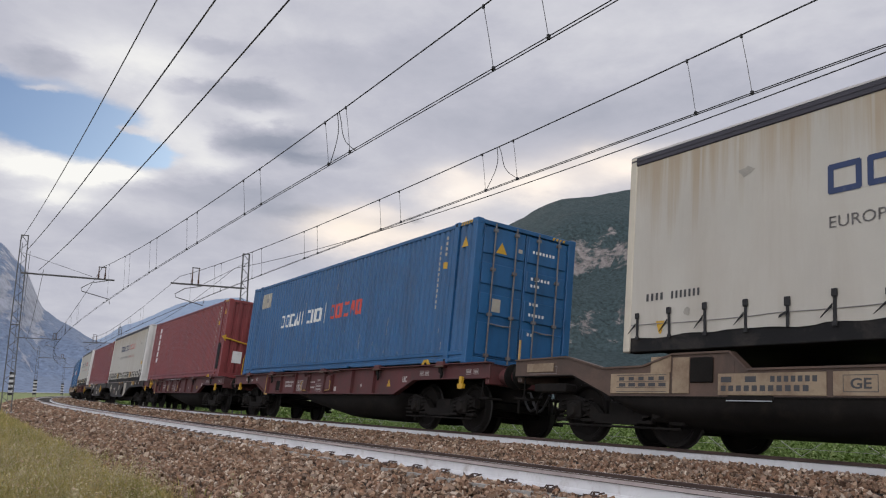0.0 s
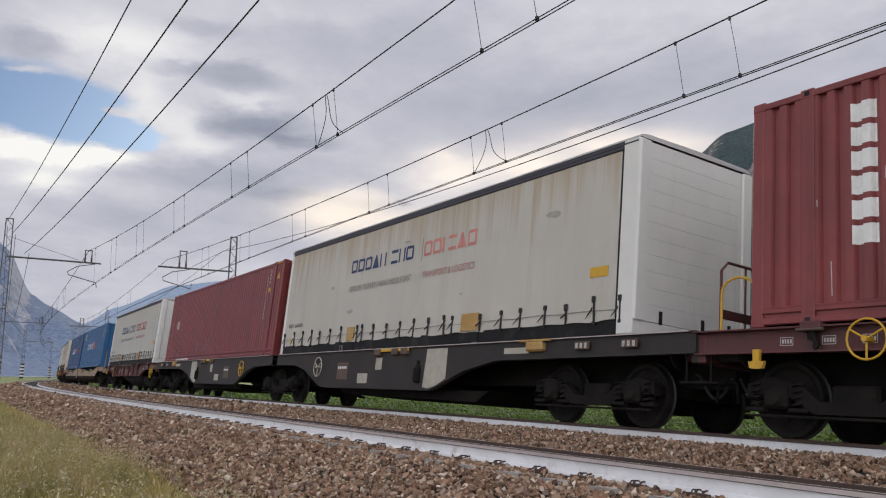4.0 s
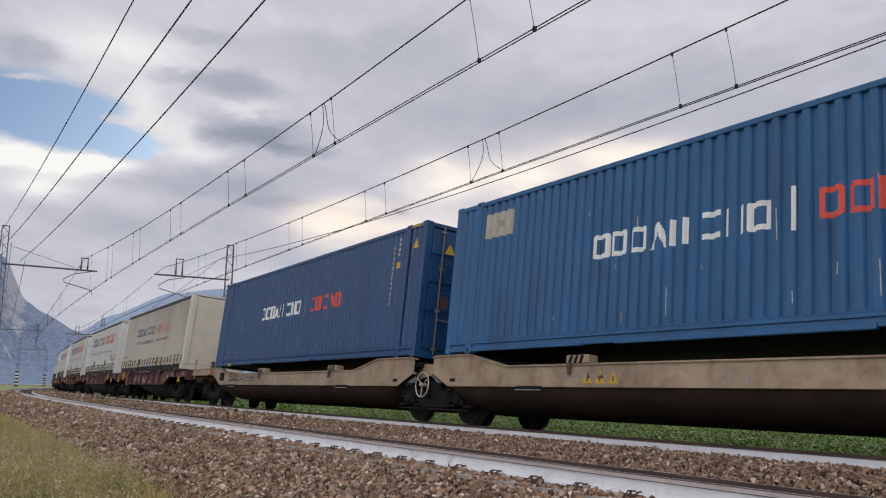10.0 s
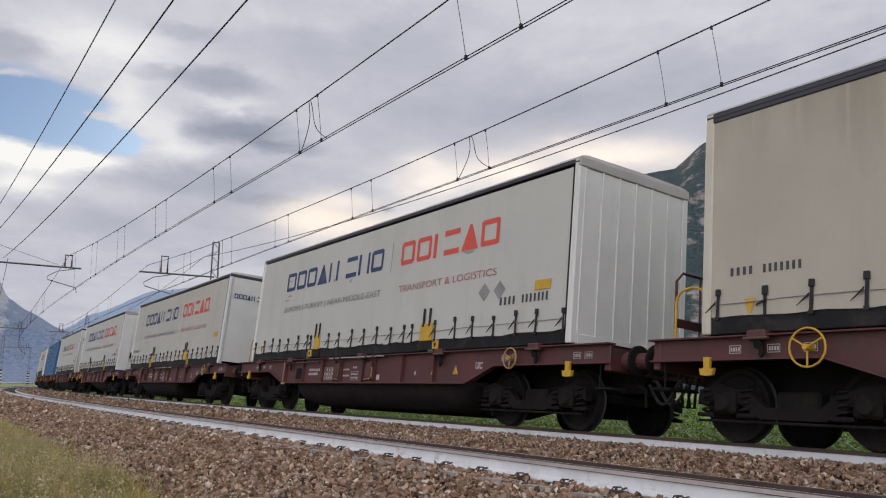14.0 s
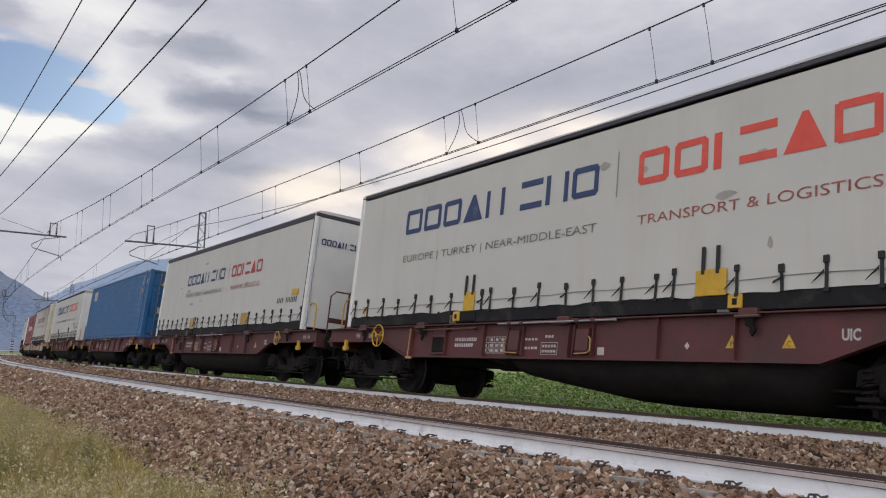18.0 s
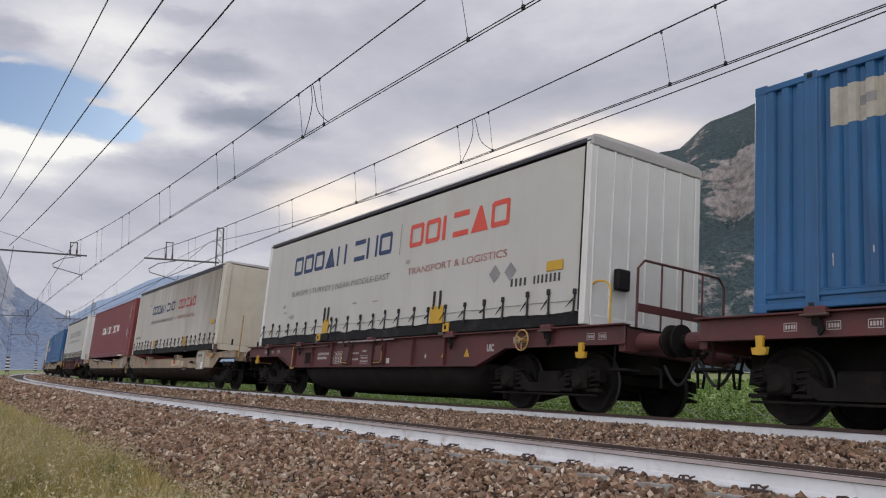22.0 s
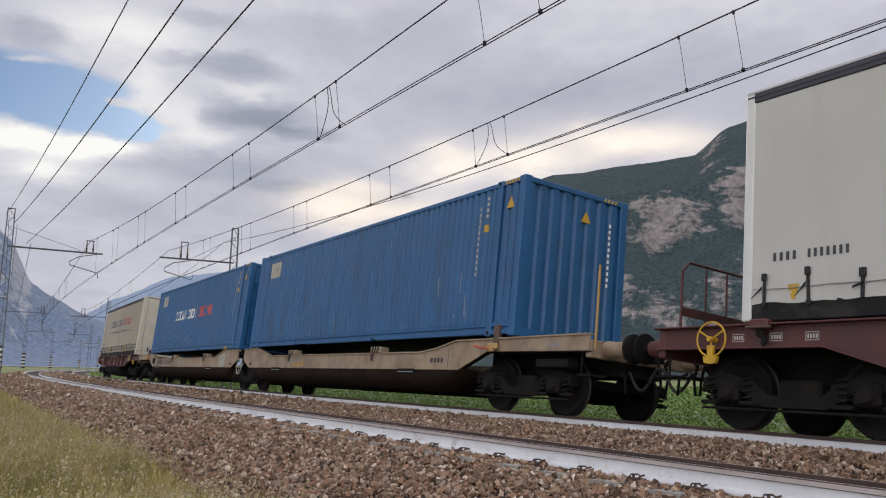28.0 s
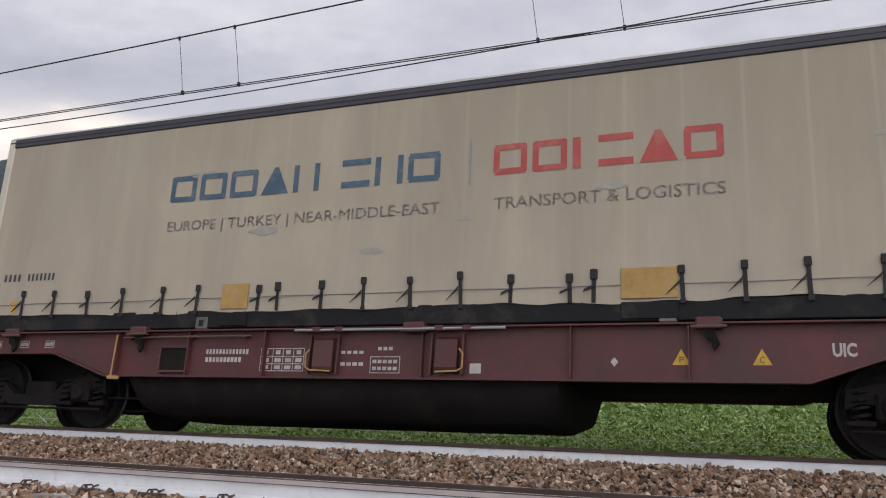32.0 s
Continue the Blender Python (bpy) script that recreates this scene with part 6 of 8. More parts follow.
    for x in (-1.07, 0.50):
        hatch = part("release_hatch", Geo().prism([(-1.20, 1.15), (-1.275, 1.11), (-1.292, 0.80), (-1.27, 0.75), (-1.20, 0.74)], x - 0.13, x + 0.13, "x"), M_WAGON, w)
        for q in (-0.20, 0.18):
            part("hatch_cheek", Geo().prism([(-1.20, 1.18), (-1.25, 1.18), (-1.285, 0.72), (-1.20, 0.72)], x + q, x + q + 0.02, "x"), M_WAGON, hatch)
        q = 1 if x > 0 else -1
        part("hatch_handle", Geo().tube([(x - q * 0.12, -1.30, 0.745), (x + q * 0.14, -1.305, 0.755), (x + q * 0.205, -1.31, 0.79), (x + q * 0.21, -1.31, 0.95), (x + q * 0.16, -1.30, 1.0)], 0.011, 6), M_PLATE, hatch, "worn bent handle")
    y = -1.2085
    g = Geo()
    xa, xb = -1.98, -1.37
    xs = [xa + (xb - xa) * q for q in (0, 0.28, 0.52, 0.76, 1.0)]
    for z in (1.02, 0.925, 0.835, 0.75):
        patch(g, xa, xb, z, z + 0.009, y, False)
    for x in xs:
        patch(g, x, x + 0.009, 0.75, 1.029, y, False)
    for x in xs[:-1]:
        patch(g, x + 0.045, x + 0.11, 0.955, 1.005, y, False)
        patch(g, x + 0.035, x + 0.125, 0.86, 0.91, y, False)
        patch(g, x + 0.035, x + 0.125, 0.775, 0.82, y, False)
    part("load_table", g, M_MARK, w, "white ruled load table")
    part("number_row", code_bars(13, -2.80, 0.96, 0.05, 0, 0.034, 0.06, y), M_MARK, w, "unreadable white number marks")
    part("number_row", code_bars(10, -2.80, 0.86, 0.055, 0, 0.04, 0.06, y), M_MARK, w, "unreadable white number marks")
    part("data_row", code_bars(4, -0.86, 0.96, 0.08, 0, 0.055, 0.035, y), M_MARK, w)
    part("data_row", code_bars(4, -0.86, 0.82, 0.08, 0, 0.06, 0.04, y), M_MARK, w)
    g = Geo()
    for a, b, c, d in ((-0.47, -0.09, 0.735, 0.743), (-0.47, -0.09, 0.92, 0.928), (-0.47, -0.462, 0.735, 0.928), (-0.098, -0.09, 0.735, 0.928)):
        patch(g, a, b, c, d, y, False)
    part("data_frame", g, M_MARK, w, "white outlined data box")
    part("data_row", code_bars(5, -0.44, 0.85, 0.066, 0, 0.05, 0.04, y), M_MARK, w)
    part("data_row", code_bars(5, -0.44, 0.77, 0.066, 0, 0.05, 0.04, y), M_MARK, w)
    part("data_row", code_bars(3, -0.38, 1.0, 0.07, 0, 0.05, 0.04, y), M_MARK, w)
    part("inspection_plate", Geo().box(0.76, 0.89, y, y + 0.003, 0.74, 0.85), M_MARK, w, "small white plate")
    g = Geo()
    tri(g, [(2.31, 0.87), (2.35, 0.82), (2.39, 0.87), (2.35, 0.92)], y)
    part("diamond_mark", g, M_MARK, w, "small white diamond")
    words("lettering", "UIC", 0.17, 4.4, 0.93, y, M_MARK, w, 0.21, "white letters", bold=0.006)
    for x, ch in ((3.02, "P"), (3.78, "C")):
        warn_triangle(w, x, 0.84, y, 0.18)
        words("lettering", ch, 0.09, x, 0.862, y - 0.002, M_INK, w, 0.045, "", "CENTER")
    for x in (5.15, 5.36, 6.95, 7.2, -6.55, -6.02, -5.55):
        g = Geo()
        for a, b, c, d in ((0, 0.17, 0, 0.008), (0, 0.17, 0.092, 0.10), (0, 0.008, 0, 0.10), (0.162, 0.17, 0, 0.10)):
            patch(g, x + a, x + b, 1.05 + c, 1.05 + d, y, False)
        for i in range(4):
            patch(g, x + 0.022 + 0.035 * i, x + 0.046 + 0.035 * i, 1.075, 1.125, y, False)
        part("data_frame", g, M_MARK, w, "small white outlined data mark")
    if railing in ("both", "front"):
        end_railing(w, 7.70, M_WAGON)
        loop_rail(w, 7.08, -1.12, M_YELLOW, label="yellow grab rail")
    if railing in ("both", "rear"):
        end_railing(w, -7.62, M_WAGON)
        if loop:
            loop_rail(w, -7.22, -1.12, M_YELLOW, label="yellow grab rail")
    return w


POCKET_TOP = ((3.9, 1.0), (4.5, 1.06), (5.2, 1.20), (8.9, 1.22))
POCKET_LOW = ((8.9, 0.97), (6.25, 0.99), (5.35, 0.66))
LONG_TOP = ((5.38, 1.0), (6.0, 1.18), (6.3, 1.22), (9.55, 1.2))
LONG_LOW = ((9.55, 0.99), (6.85, 0.98), (6.03, 0.66))
PANEL_TOP = ((4.3, 1.0), (4.76, 1.0), (5.02, 1.24), (6.12, 1.25), (6.42, 1.14), (7.7, 1.15), (9.3, 1.19))
PANEL_LOW = ((9.3, 0.97), (7.62, 0.99), (7.05, 0.66))
BROWN_TOP = ((4.75, 0.99), (5.02, 1.22), (5.95, 1.22), (6.5, 1.07), (7.3, 1.06), (8.15, 1.26), (9.48, 1.24))
BROWN_LOW = ((9.48, 0.98), (8.0, 0.98), (7.15, 0.66))


def outline(w, x0, x1, z0, z1, y, material, t=0.008, name="data_frame"):
    g = Geo()
    for a, b, c, d in ((x0, x1, z0, z0 + t), (x0, x1, z1 - t, z1), (x0, x0 + t, z0, z1), (x1 - t, x1, z0, z1)):
        patch(g, a, b, c, d, y, False)
    return part(name, g, material, w)


def pocket_unit(paint, trough_paint, flip, label, panel=False, plates=False, joint=7.27, ends=(POCKET_TOP, POCKET_LOW), neck=((-6.04, 1.23), (-4.9, 1.0)), data=False, frame_end=False, stop=6.45, signs=None, reds=(1.15, 1.5), red_z=0.80, pale=False):
    """One half of a two-part pocket wagon: low side girders that rise to the end platform; flip turns it round."""
    w = thing("pocket_wagon", label, "railway wagon", group="wagons of the train")
    k = -1 if flip else 1
    top = [(-joint, 1.20), (-joint + 0.12, 1.23), *neck, *ends[0]]
    low = [*ends[1], (-joint + 0.58, 0.66), (-joint, 0.90)]
    end, deck = ends[0][-1][0], ends[1][1][0] - 1.05
    prof = [(k * a, b) for a, b in top + low]
    for y in (-1.30, 1.24):
        side_beam(w, prof, paint, y)
        rim = Geo()
        for a, b in zip(top, top[1:]):
            a, b = sorted(((k * a[0], a[1]), (k * b[0], b[1])))
            rim.prism([(a[0], a[1] - 0.005), (b[0], b[1] - 0.005), (b[0], b[1] + 0.02), (a[0], a[1] + 0.02)], y, y + 0.15)
        part("top_flange", rim, paint, w)
        rim = Geo()
        for a, b in zip(low, low[1:]):
            a, b = sorted(((k * a[0], a[1]), (k * b[0], b[1])))
            rim.prism([(a[0], a[1] - 0.012), (b[0], b[1] - 0.012), (b[0], b[1] + 0.004), (a[0], a[1] + 0.004)], y + 0.02, y + 0.12)
        part("bottom_flange", rim, trough_paint, w)
    e = ends[1][2][0]
    pan = sorted((k * x, d) for x, d in ((0.68 - joint, 0.05), (0.95 - joint, 0.34), (1.4 - joint, 0.43), (e - 1.0, 0.43), (e - 0.4, 0.30), (e + 0.1, 0.05)))
    part("pocket_trough", trough(pan, 0.69, 1.262), trough_paint, w, "dark brown pocket trough", smooth=True)
    part("centre_sill", Geo().box(*sorted((k * deck, k * (end - 0.1))), -0.4, 0.4, 0.68, 1.1), M_BLACK, w)
    part("end_deck", Geo().box(*sorted((k * (deck + (2.0 if plates else 0.4)), k * (end - 0.1))), -1.2, 1.2, 1.06, 1.13), paint, w)
    part("joint_deck", Geo().box(*sorted((k * -joint, k * -5.7)), -1.2, 1.2, 1.06, 1.16), M_BLACK, w)
    part("joint_cheek", Geo().prism([(k * a, b) for a, b in ((-joint - 0.42, 1.12), (-joint + 0.3, 1.15), (-joint + 0.3, 0.80), (-joint - 0.42, 0.92))], -1.02, -0.98), paint, w, "shaded inner cheek plate")
    part("headstock", Geo().box(*sorted((k * end, k * (end - 0.12))), -1.22, 1.22, 0.88, 1.15, 0.015), paint, w)
    for y in (-0.875, 0.875):
        buffer(w, k * end, k, y, 0.58, paint)
    coupling(w, k * end, k)
    bogie(w, k * (7.0 + (end - 8.9) * 0.4))
    if not flip:
        bogie(w, -joint - 0.2)
        part("joint_link", Geo().box(-joint - 0.9, -joint + 0.1, -0.5, 0.5, 0.72, 1.05, 0.03), M_BLACK, w)
        if panel:
            part("joint_step", Geo().tube([(-joint - 0.75, -1.25, 1.2), (-joint - 0.75, -1.25, 0.72), (-joint - 0.3, -1.25, 0.72), (-joint - 0.3, -1.25, 1.2)], 0.018, 6).tube([(-joint - 0.75, -1.25, 0.97), (-joint - 0.3, -1.25, 0.97)], 0.015, 6), M_GREYWAGON, w)
        handwheel(w, -joint - (0.53 if panel else 0.32), -1.29, 0.69, M_CREAM if panel else M_PAPER, 0.24)
    part("end_post", Geo().tube([(k * (end + 0.05), -1.18, 1.0), (k * (end + 0.05), -1.18, 1.62 if flip else 2.3)], 0.021, 8), M_PLATE, w, "upright rusty ochre grab post")
    part("foot_step", Geo().box(*sorted((k * (end - 1.3), k * (end - 0.5))), -1.24, -1.0, 0.72, 0.86, 0.02), M_BLACK, w, "dark hanging step")
    for x in (-3.1, 1.95):
        rest = part("load_rest", Geo().box(k * x - 0.25, k * x + 0.25, -1.32, -1.10, 1.01, 1.15, 0.02), paint, w, "worn rest with dark hazard stripes")
        for q in (-0.15, -0.03, 0.09):
            part("hazard_stripe", Geo().add([(k * x + q - 0.04, -1.3225, 1.02), (k * x + q + 0.03, -1.3225, 1.02), (k * x + q + 0.08, -1.3225, 1.14), (k * x + q + 0.01, -1.3225, 1.14)], [(0, 1, 2, 3)]), M_BLACK, rest)
        part("rest_pin", Geo().prism([(k * x - 0.22, 1.03), (k * x - 0.12, 1.03), (k * x - 0.15, 0.84), (k * x - 0.18, 0.84)], -1.335, -1.30), M_BROWN, w)
    c = k * stop
    if not plates:
        st = part("corner_stop", Geo().box(c - 0.15, c + 0.15, -1.345, -1.28, 1.02, 1.13, 0.02).box(c - 0.06, c + 0.06, -1.36, -1.3, 0.98, 1.05, 0.01), M_PLATE, w, "folding ochre load stop")
        part("stop_plate", Geo().box(c - 0.02, c + 0.12, -1.30, -1.20, 1.13, 1.46, 0.01), M_BROWN, st, "upright rusty stop plate")
        part("pull_rod", Geo().tube([(c - k * 0.6, -1.31, 1.10), (c - k * 0.15, -1.32, 1.03)], 0.014, 6), M_SIGNRED, w, "thin red pull rod")
    for x in (4.72, -3.7) if flip else (3.35, -4.27):
        slot = part("slot_cover", Geo().box(k * x - 0.34, k * x + 0.34, -1.29, -1.25, 0.60, 0.68, 0.02), M_BLACK, w, "dark recessed slot")
        part("slot_lip", Geo().box(k * x - 0.33, k * x + 0.33, -1.296, -1.288, 0.606, 0.618), M_GALV, slot)
    y = -1.2735
    for x in reds:
        g = Geo()
        patch(g, k * x, k * x + 0.03, red_z, red_z + 0.15, y, False)
        part("red_mark", g, M_SIGNRED if flip or panel else M_FADED, w)
    a = -1.6 if signs is None else signs
    for i in range(3):
        g = Geo()
        tri(g, [(a + i * 0.27, 0.72), (a + 0.22 + i * 0.27, 0.72), (a + 0.11 + i * 0.27, 0.90)], y)
        sign = part("warning_triangle", g, M_FADED if signs is None else M_YELLOW, w, "worn warning triangle")
        if signs is not None:
            g = Geo()
            patch(g, a + 0.095 + i * 0.27, a + 0.125 + i * 0.27, 0.755, 0.83, y - 0.002, False)
            part("triangle_mark", g, M_INK, sign)
    outline(w, a - 0.05, a + 1.0, 0.70, 0.92, y, M_FADED, 0.005)
    if pale or frame_end:
        for xa in (-5.57,) if pale else (-5.92,):
            xa = k * xa
            xb = xa - 0.64
            part("pale_field", Geo().prism([(xb, 0.68), (xa, 0.68), (xa, 1.17), (xb, 1.06 if k < 0 else 1.17)], y, y + 0.002), M_PAPER, w, "pale painted field with worn grey lines")
            for n, z in ((6, 0.99), (5, 0.91), (4, 0.83)):
                part("field_row", code_bars(n, xb + 0.06, z, 0.085, 0, 0.06, 0.03, y - 0.002), M_FADED, w)
    part("lock_slot", Geo().box(k * (0.72 - joint) - 0.09, k * (0.72 - joint) + 0.09, y - 0.002, y + 0.01, 0.75, 0.81), M_BLACK, w, "small dark slot")
    part("data_row", code_bars(9, -3.4, 0.80, 0.10, 0, 0.06, 0.07, y), M_FADED, w, "faded number marks")
    part("data_row", code_bars(3, k * (end - 0.8) - 0.2, 1.04, 0.12, 0, 0.10, 0.06, y), M_FADED, w)
    outline(w, k * (end - 0.75) - 0.35, k * (end - 0.75) + 0.35, 1.01, 1.13, y, M_FADED, 0.006)
    part("maker_row", code_bars(4, k * 4.55 - 0.25, 0.80, 0.13, 0, 0.09, 0.09, y), M_INK, w, "small dark block mark")
    part("weld_seam", Geo().box(k * 4.95 - 0.004, k * 4.95 + 0.004, -1.274, -1.268, 0.68, 1.10), M_BROWN, w)
    if data:
        part("end_box", Geo().box(-6.02, -5.62, -1.30, -1.262, 0.80, 1.06, 0.012), M_BLACK, w, "dark square box")
        part("number_row", code_bars(9, -5.06, 0.89, 0.115, 0, 0.07, 0.075, y), M_INK, w, "row of dark number marks")
        part("number_row", code_bars(10, -5.06, 0.77, 0.105, 0, 0.07, 0.075, y), M_INK, w, "row of dark number marks")
        outline(w, -3.96, -3.66, 0.74, 0.95, y, M_INK)
        words("lettering", "GE", 0.13, -3.91, 0.80, y, M_INK, w, 0.20, "dark letters", bold=0.003)
        for z in (0.93, 0.85, 0.77, 0.69):
            part("table_line", Geo().box(-3.45, -2.55, y, y + 0.002, z, z + 0.007), M_INK, w)
        part("table_row", code_bars(6, -3.40, 0.865, 0.15, 0, 0.10, 0.05, y), M_INK, w)
        part("table_row", code_bars(4, -3.40, 0.785, 0.22, 0, 0.14, 0.05, y), M_INK, w)
        outline(w, -5.52, -5.28, 0.73, 0.93, y, M_FADED)
    if panel:
        pl = part("white_panel", Geo().box(5.03, 5.89, -1.312, -1.272, 0.61, 1.22, 0.01), M_PAPER, w, "pale sheet-metal panel")
        part("maker_row", code_bars(4, 5.18, 1.04, 0.13, 0, 0.09, 0.09, -1.3145), M_INK, pl, "bold black block mark")
        part("data_label", Geo().box(5.06, 5.24, -1.3155, -1.3135, 0.66, 0.84), M_CREAM, pl)
        part("data_label", Geo().box(5.62, 5.86, -1.3155, -1.3135, 0.64, 0.86), M_WHITE, pl, "small white table label")
        tb = part("load_table", Geo().box(5.93, 6.62, -1.284, -1.272, 0.69, 1.05, 0.004), M_PLATECREAM, w, "cream plate with a ruled load table")
        outline(tb, 5.97, 6.58, 0.73, 1.01, -1.2865, M_INK, 0.006, "table_frame")
        for z in (0.80, 0.87, 0.94):
            part("table_line", Geo().box(5.97, 6.58, -1.2865, -1.2845, z, z + 0.006), M_INK, tb)
        for z0, z1, x0, x1 in ((0.74, 0.98, 1.2, 1.9), (0.76, 0.96, 1.9, 2.5), (0.72, 0.92, 2.7, 3.1)):
            part("pale_label", Geo().box(x0, x1, -1.2755, -1.2725, z0, z1), M_PLATECREAM, w, "worn pale painted field")
        for x in (-3.1, 1.95):
            part("red_ring", Geo().tube([(x + 0.055 * math.cos(a), -1.335, 0.86 + 0.07 * math.sin(a)) for a in [i * math.pi / 6 for i in range(12)]], 0.012, 6, closed=True), M_SIGNRED, w, "small worn red ring")
        part("side_lock", Geo().box(4.02, 4.42, -1.30, -1.268, 0.83, 0.91, 0.02), M_BLACK, w, "small dark lock bar")
    if plates:
        for x0, x1, z0, z1 in ((-9.15, -8.46, 1.04, 1.18), (-7.13, -6.0, 0.70, 0.98), (-6.35, -5.98, 0.98, 1.20), (-5.19, -3.70, 0.68, 0.95), (-3.62, -2.2, 0.68, 0.95), (-5.95, -5.66, 0.70, 1.18)):
            part("number_plate", Geo().box(x0, x1, -1.285, -1.272, z0, z1, 0.004), M_CREAM, w, "cream painted data panel")
        part("end_box", Geo().box(-5.64, -5.27, -1.30, -1.262, 0.84, 1.17, 0.012), M_BLACK, w, "dark square box")
        part("number_row", code_bars(2, -5.14, 0.84, 0.36, 0, 0.16, 0.07, -1.2875), M_INK, w, "dark number marks")
        part("number_row", code_bars(7, -4.42, 0.84, 0.092, 0, 0.06, 0.07, -1.2875), M_INK, w, "row of dark number marks")
        part("number_row", code_bars(11, -5.14, 0.73, 0.115, 0, 0.075, 0.07, -1.2875), M_INK, w, "row of dark number marks")
        words("lettering", "GE", 0.16, -3.42, 0.76, -1.2875, M_INK, w, 0.24, "dark letters", bold=0.003)
        outline(w, -3.5, -3.1, 0.72, 0.91, -1.2875, M_INK)
        for z in (0.95, 0.86, 0.78, 0.72):
            part("table_line", Geo().box(-7.0, -6.05, -1.2875, -1.2855, z, z + 0.007), M_INK, w)
        part("table_row", code_bars(5, -6.95, 0.88, 0.19, 0, 0.10, 0.05, -1.2875), M_INK, w)
        part("table_row", code_bars(5, -6.95, 0.795, 0.19, 0, 0.13, 0.05, -1.2875), M_INK, w)
    return w


def dark_unit(flip, label):
    """One half of a dark two-part container wagon with deep bellied girders."""
    w = thing("articulated_wagon", label, "railway wagon", group="wagons of the train")
    k = -1 if flip else 1
    prof = [(k * a, b) for a, b in ((-7.05, 1.26), (-7.05, 1.0), (-5.6, 0.98), (-4.9, 0.85), (-3.9, 0.46), (-3.6, 0.42), (1.45, 0.42), (1.7, 0.47), (2.7, 0.80), (3.7, 0.97), (8.1, 1.0), (8.1, 1.26))]
    for y in (-1.30, 1.24):
        side_beam(w, prof, M_GREYWAGON, y)
        part("top_flange", Geo().box(*sorted((k * -7.05, k * 8.1)), y, y + 0.15, 1.26, 1.28, 0.004), M_GREYWAGON, w)
        low = Geo()
        for a, b in zip(prof[1:10], prof[2:11]):
            a, b = sorted((a, b))
            low.prism([(a[0], a[1]), (b[0], b[1]), (b[0], b[1] - 0.02), (a[0], a[1] - 0.02)], y, y + 0.12)
        part("bottom_flange", low, M_GREYWAGON, w)
    part("deck", Geo().box(*sorted((k * -7.0, k * 8.0)), -1.2, 1.2, 1.12, 1.2), M_BLACK, w)
    part("centre_sill", Geo().box(*sorted((k * -7.0, k * 8.0)), -0.35, 0.35, 0.6, 1.12), M_BLACK, w)
    part("brake_gear", Geo().prism([(k * a, b) for a, b in ((-3.4, 0.45), (-3.2, 0.30), (2.6, 0.24), (3.0, 0.45))], -0.9, 0.9), M_BLACK, w)
    part("headstock", Geo().box(*sorted((k * 8.1, k * 7.98)), -1.22, 1.22, 0.86, 1.26, 0.015), M_GREYWAGON, w)
    for y in (-0.875, 0.875):
        buffer(w, k * 8.1, k, y, 0.58, M_GREYWAGON)
    coupling(w, k * 8.1, k)
    bogie(w, k * 5.9)
    if not flip:
        bogie(w, -7.25)
    handwheel(w, k * -3.96 if not flip else 4.4, -1.335, 0.90, M_PAPER if not flip else M_YELLOW, 0.24)
    part("load_stop", Geo().box(k * 4.8 - 0.22, k * 4.8 + 0.22, -1.36, -1.2, 1.08, 1.25, 0.03), M_PLATE, w, "ochre folding load stop")
    part("stop_arm", Geo().box(k * 4.8 - 0.40, k * 4.8 + 0.40, -1.35, -1.3, 1.24, 1.275, 0.006), M_PLATE, w)
    for x in (-0.75, 0.05, 0.45):
        part("load_pin", Geo().box(k * x - 0.13, k * x + 0.13, -1.36, -1.25, 1.12, 1.26, 0.012), M_BROWN, w)
    y = -1.2735
    part("pale_patch", Geo().prism([(k * a, b) for a, b in ((1.22, 0.46), (1.45, 0.44), (1.72, 0.50), (2.06, 0.63), (2.06, 1.22), (1.30, 1.22))], y - 0.003, y + 0.001), M_PAPER, w, "pale bare patch of paint")
    for x in (5.95, 6.95):
        plate = part("hazard_plate", Geo().box(k * x - 0.16, k * x + 0.16, -1.34, -1.30, 1.08, 1.20, 0.006), M_BROWN, w, "small red and white plate")
        for q in (-0.10, 0.0, 0.10):
            part("plate_stripe", Geo().box(k * x + q - 0.025, k * x + q + 0.025, -1.343, -1.339, 1.10, 1.18), M_MARK, plate)
    part("edge_strip", Geo().box(*sorted((k * -6.9, k * 8.0)), -1.318, -1.296, 1.262, 1.280, 0.003), M_RAIL_SIDE, w, "bare worn deck edge")
    part("tool_bottle", Geo().lathe([(0.0, 0.06), (0.03, 0.085), (0.28, 0.085), (0.36, 0.03), (0.44, 0.03)], (k * 1.02, -1.30, 0.55), "z", 12), M_BLACK, w, "dark hanging cylinder")
    part("data_panel", Geo().box(*sorted((k * -2.9, k * -2.3)), y - 0.002, y + 0.001, 0.60, 1.0), M_BROWN, w, "brown data panel")
    part("data_row", code_bars(5, -2.85 if k > 0 else 2.35, 0.85, 0.1, 0, 0.07, 0.06, y - 0.004), M_WHITE, w)
    part("small_panel", Geo().box(*sorted((k * -1.75, k * -1.25)), y - 0.002, y + 0.001, 0.52, 0.74), M_PAPER, w)
    part("small_panel", Geo().box(*sorted((k * -0.9, k * -0.6)), y - 0.002, y + 0.001, 0.82, 1.08), M_PAPER, w)
    part("long_panel", Geo().box(*sorted((k * 3.9, k * 4.6)), y - 0.002, y + 0.001, 1.06, 1.16), M_PAPER, w)
    part("deck_plate", Geo().box(*sorted((k * -0.9, k * 0.6)), -1.33, -1.3, 1.20, 1.26), M_YELLOW, w, "worn yellow edge plate")
    return w


# ---------- the train put together ----------
MOVERS = []


def put(ob, rear, h, half=5.6):
    MOVERS.append((ob, rear + HL, h, half))
    ob.matrix_basis = rail_pose(rear + HL, h, half)
    return ob


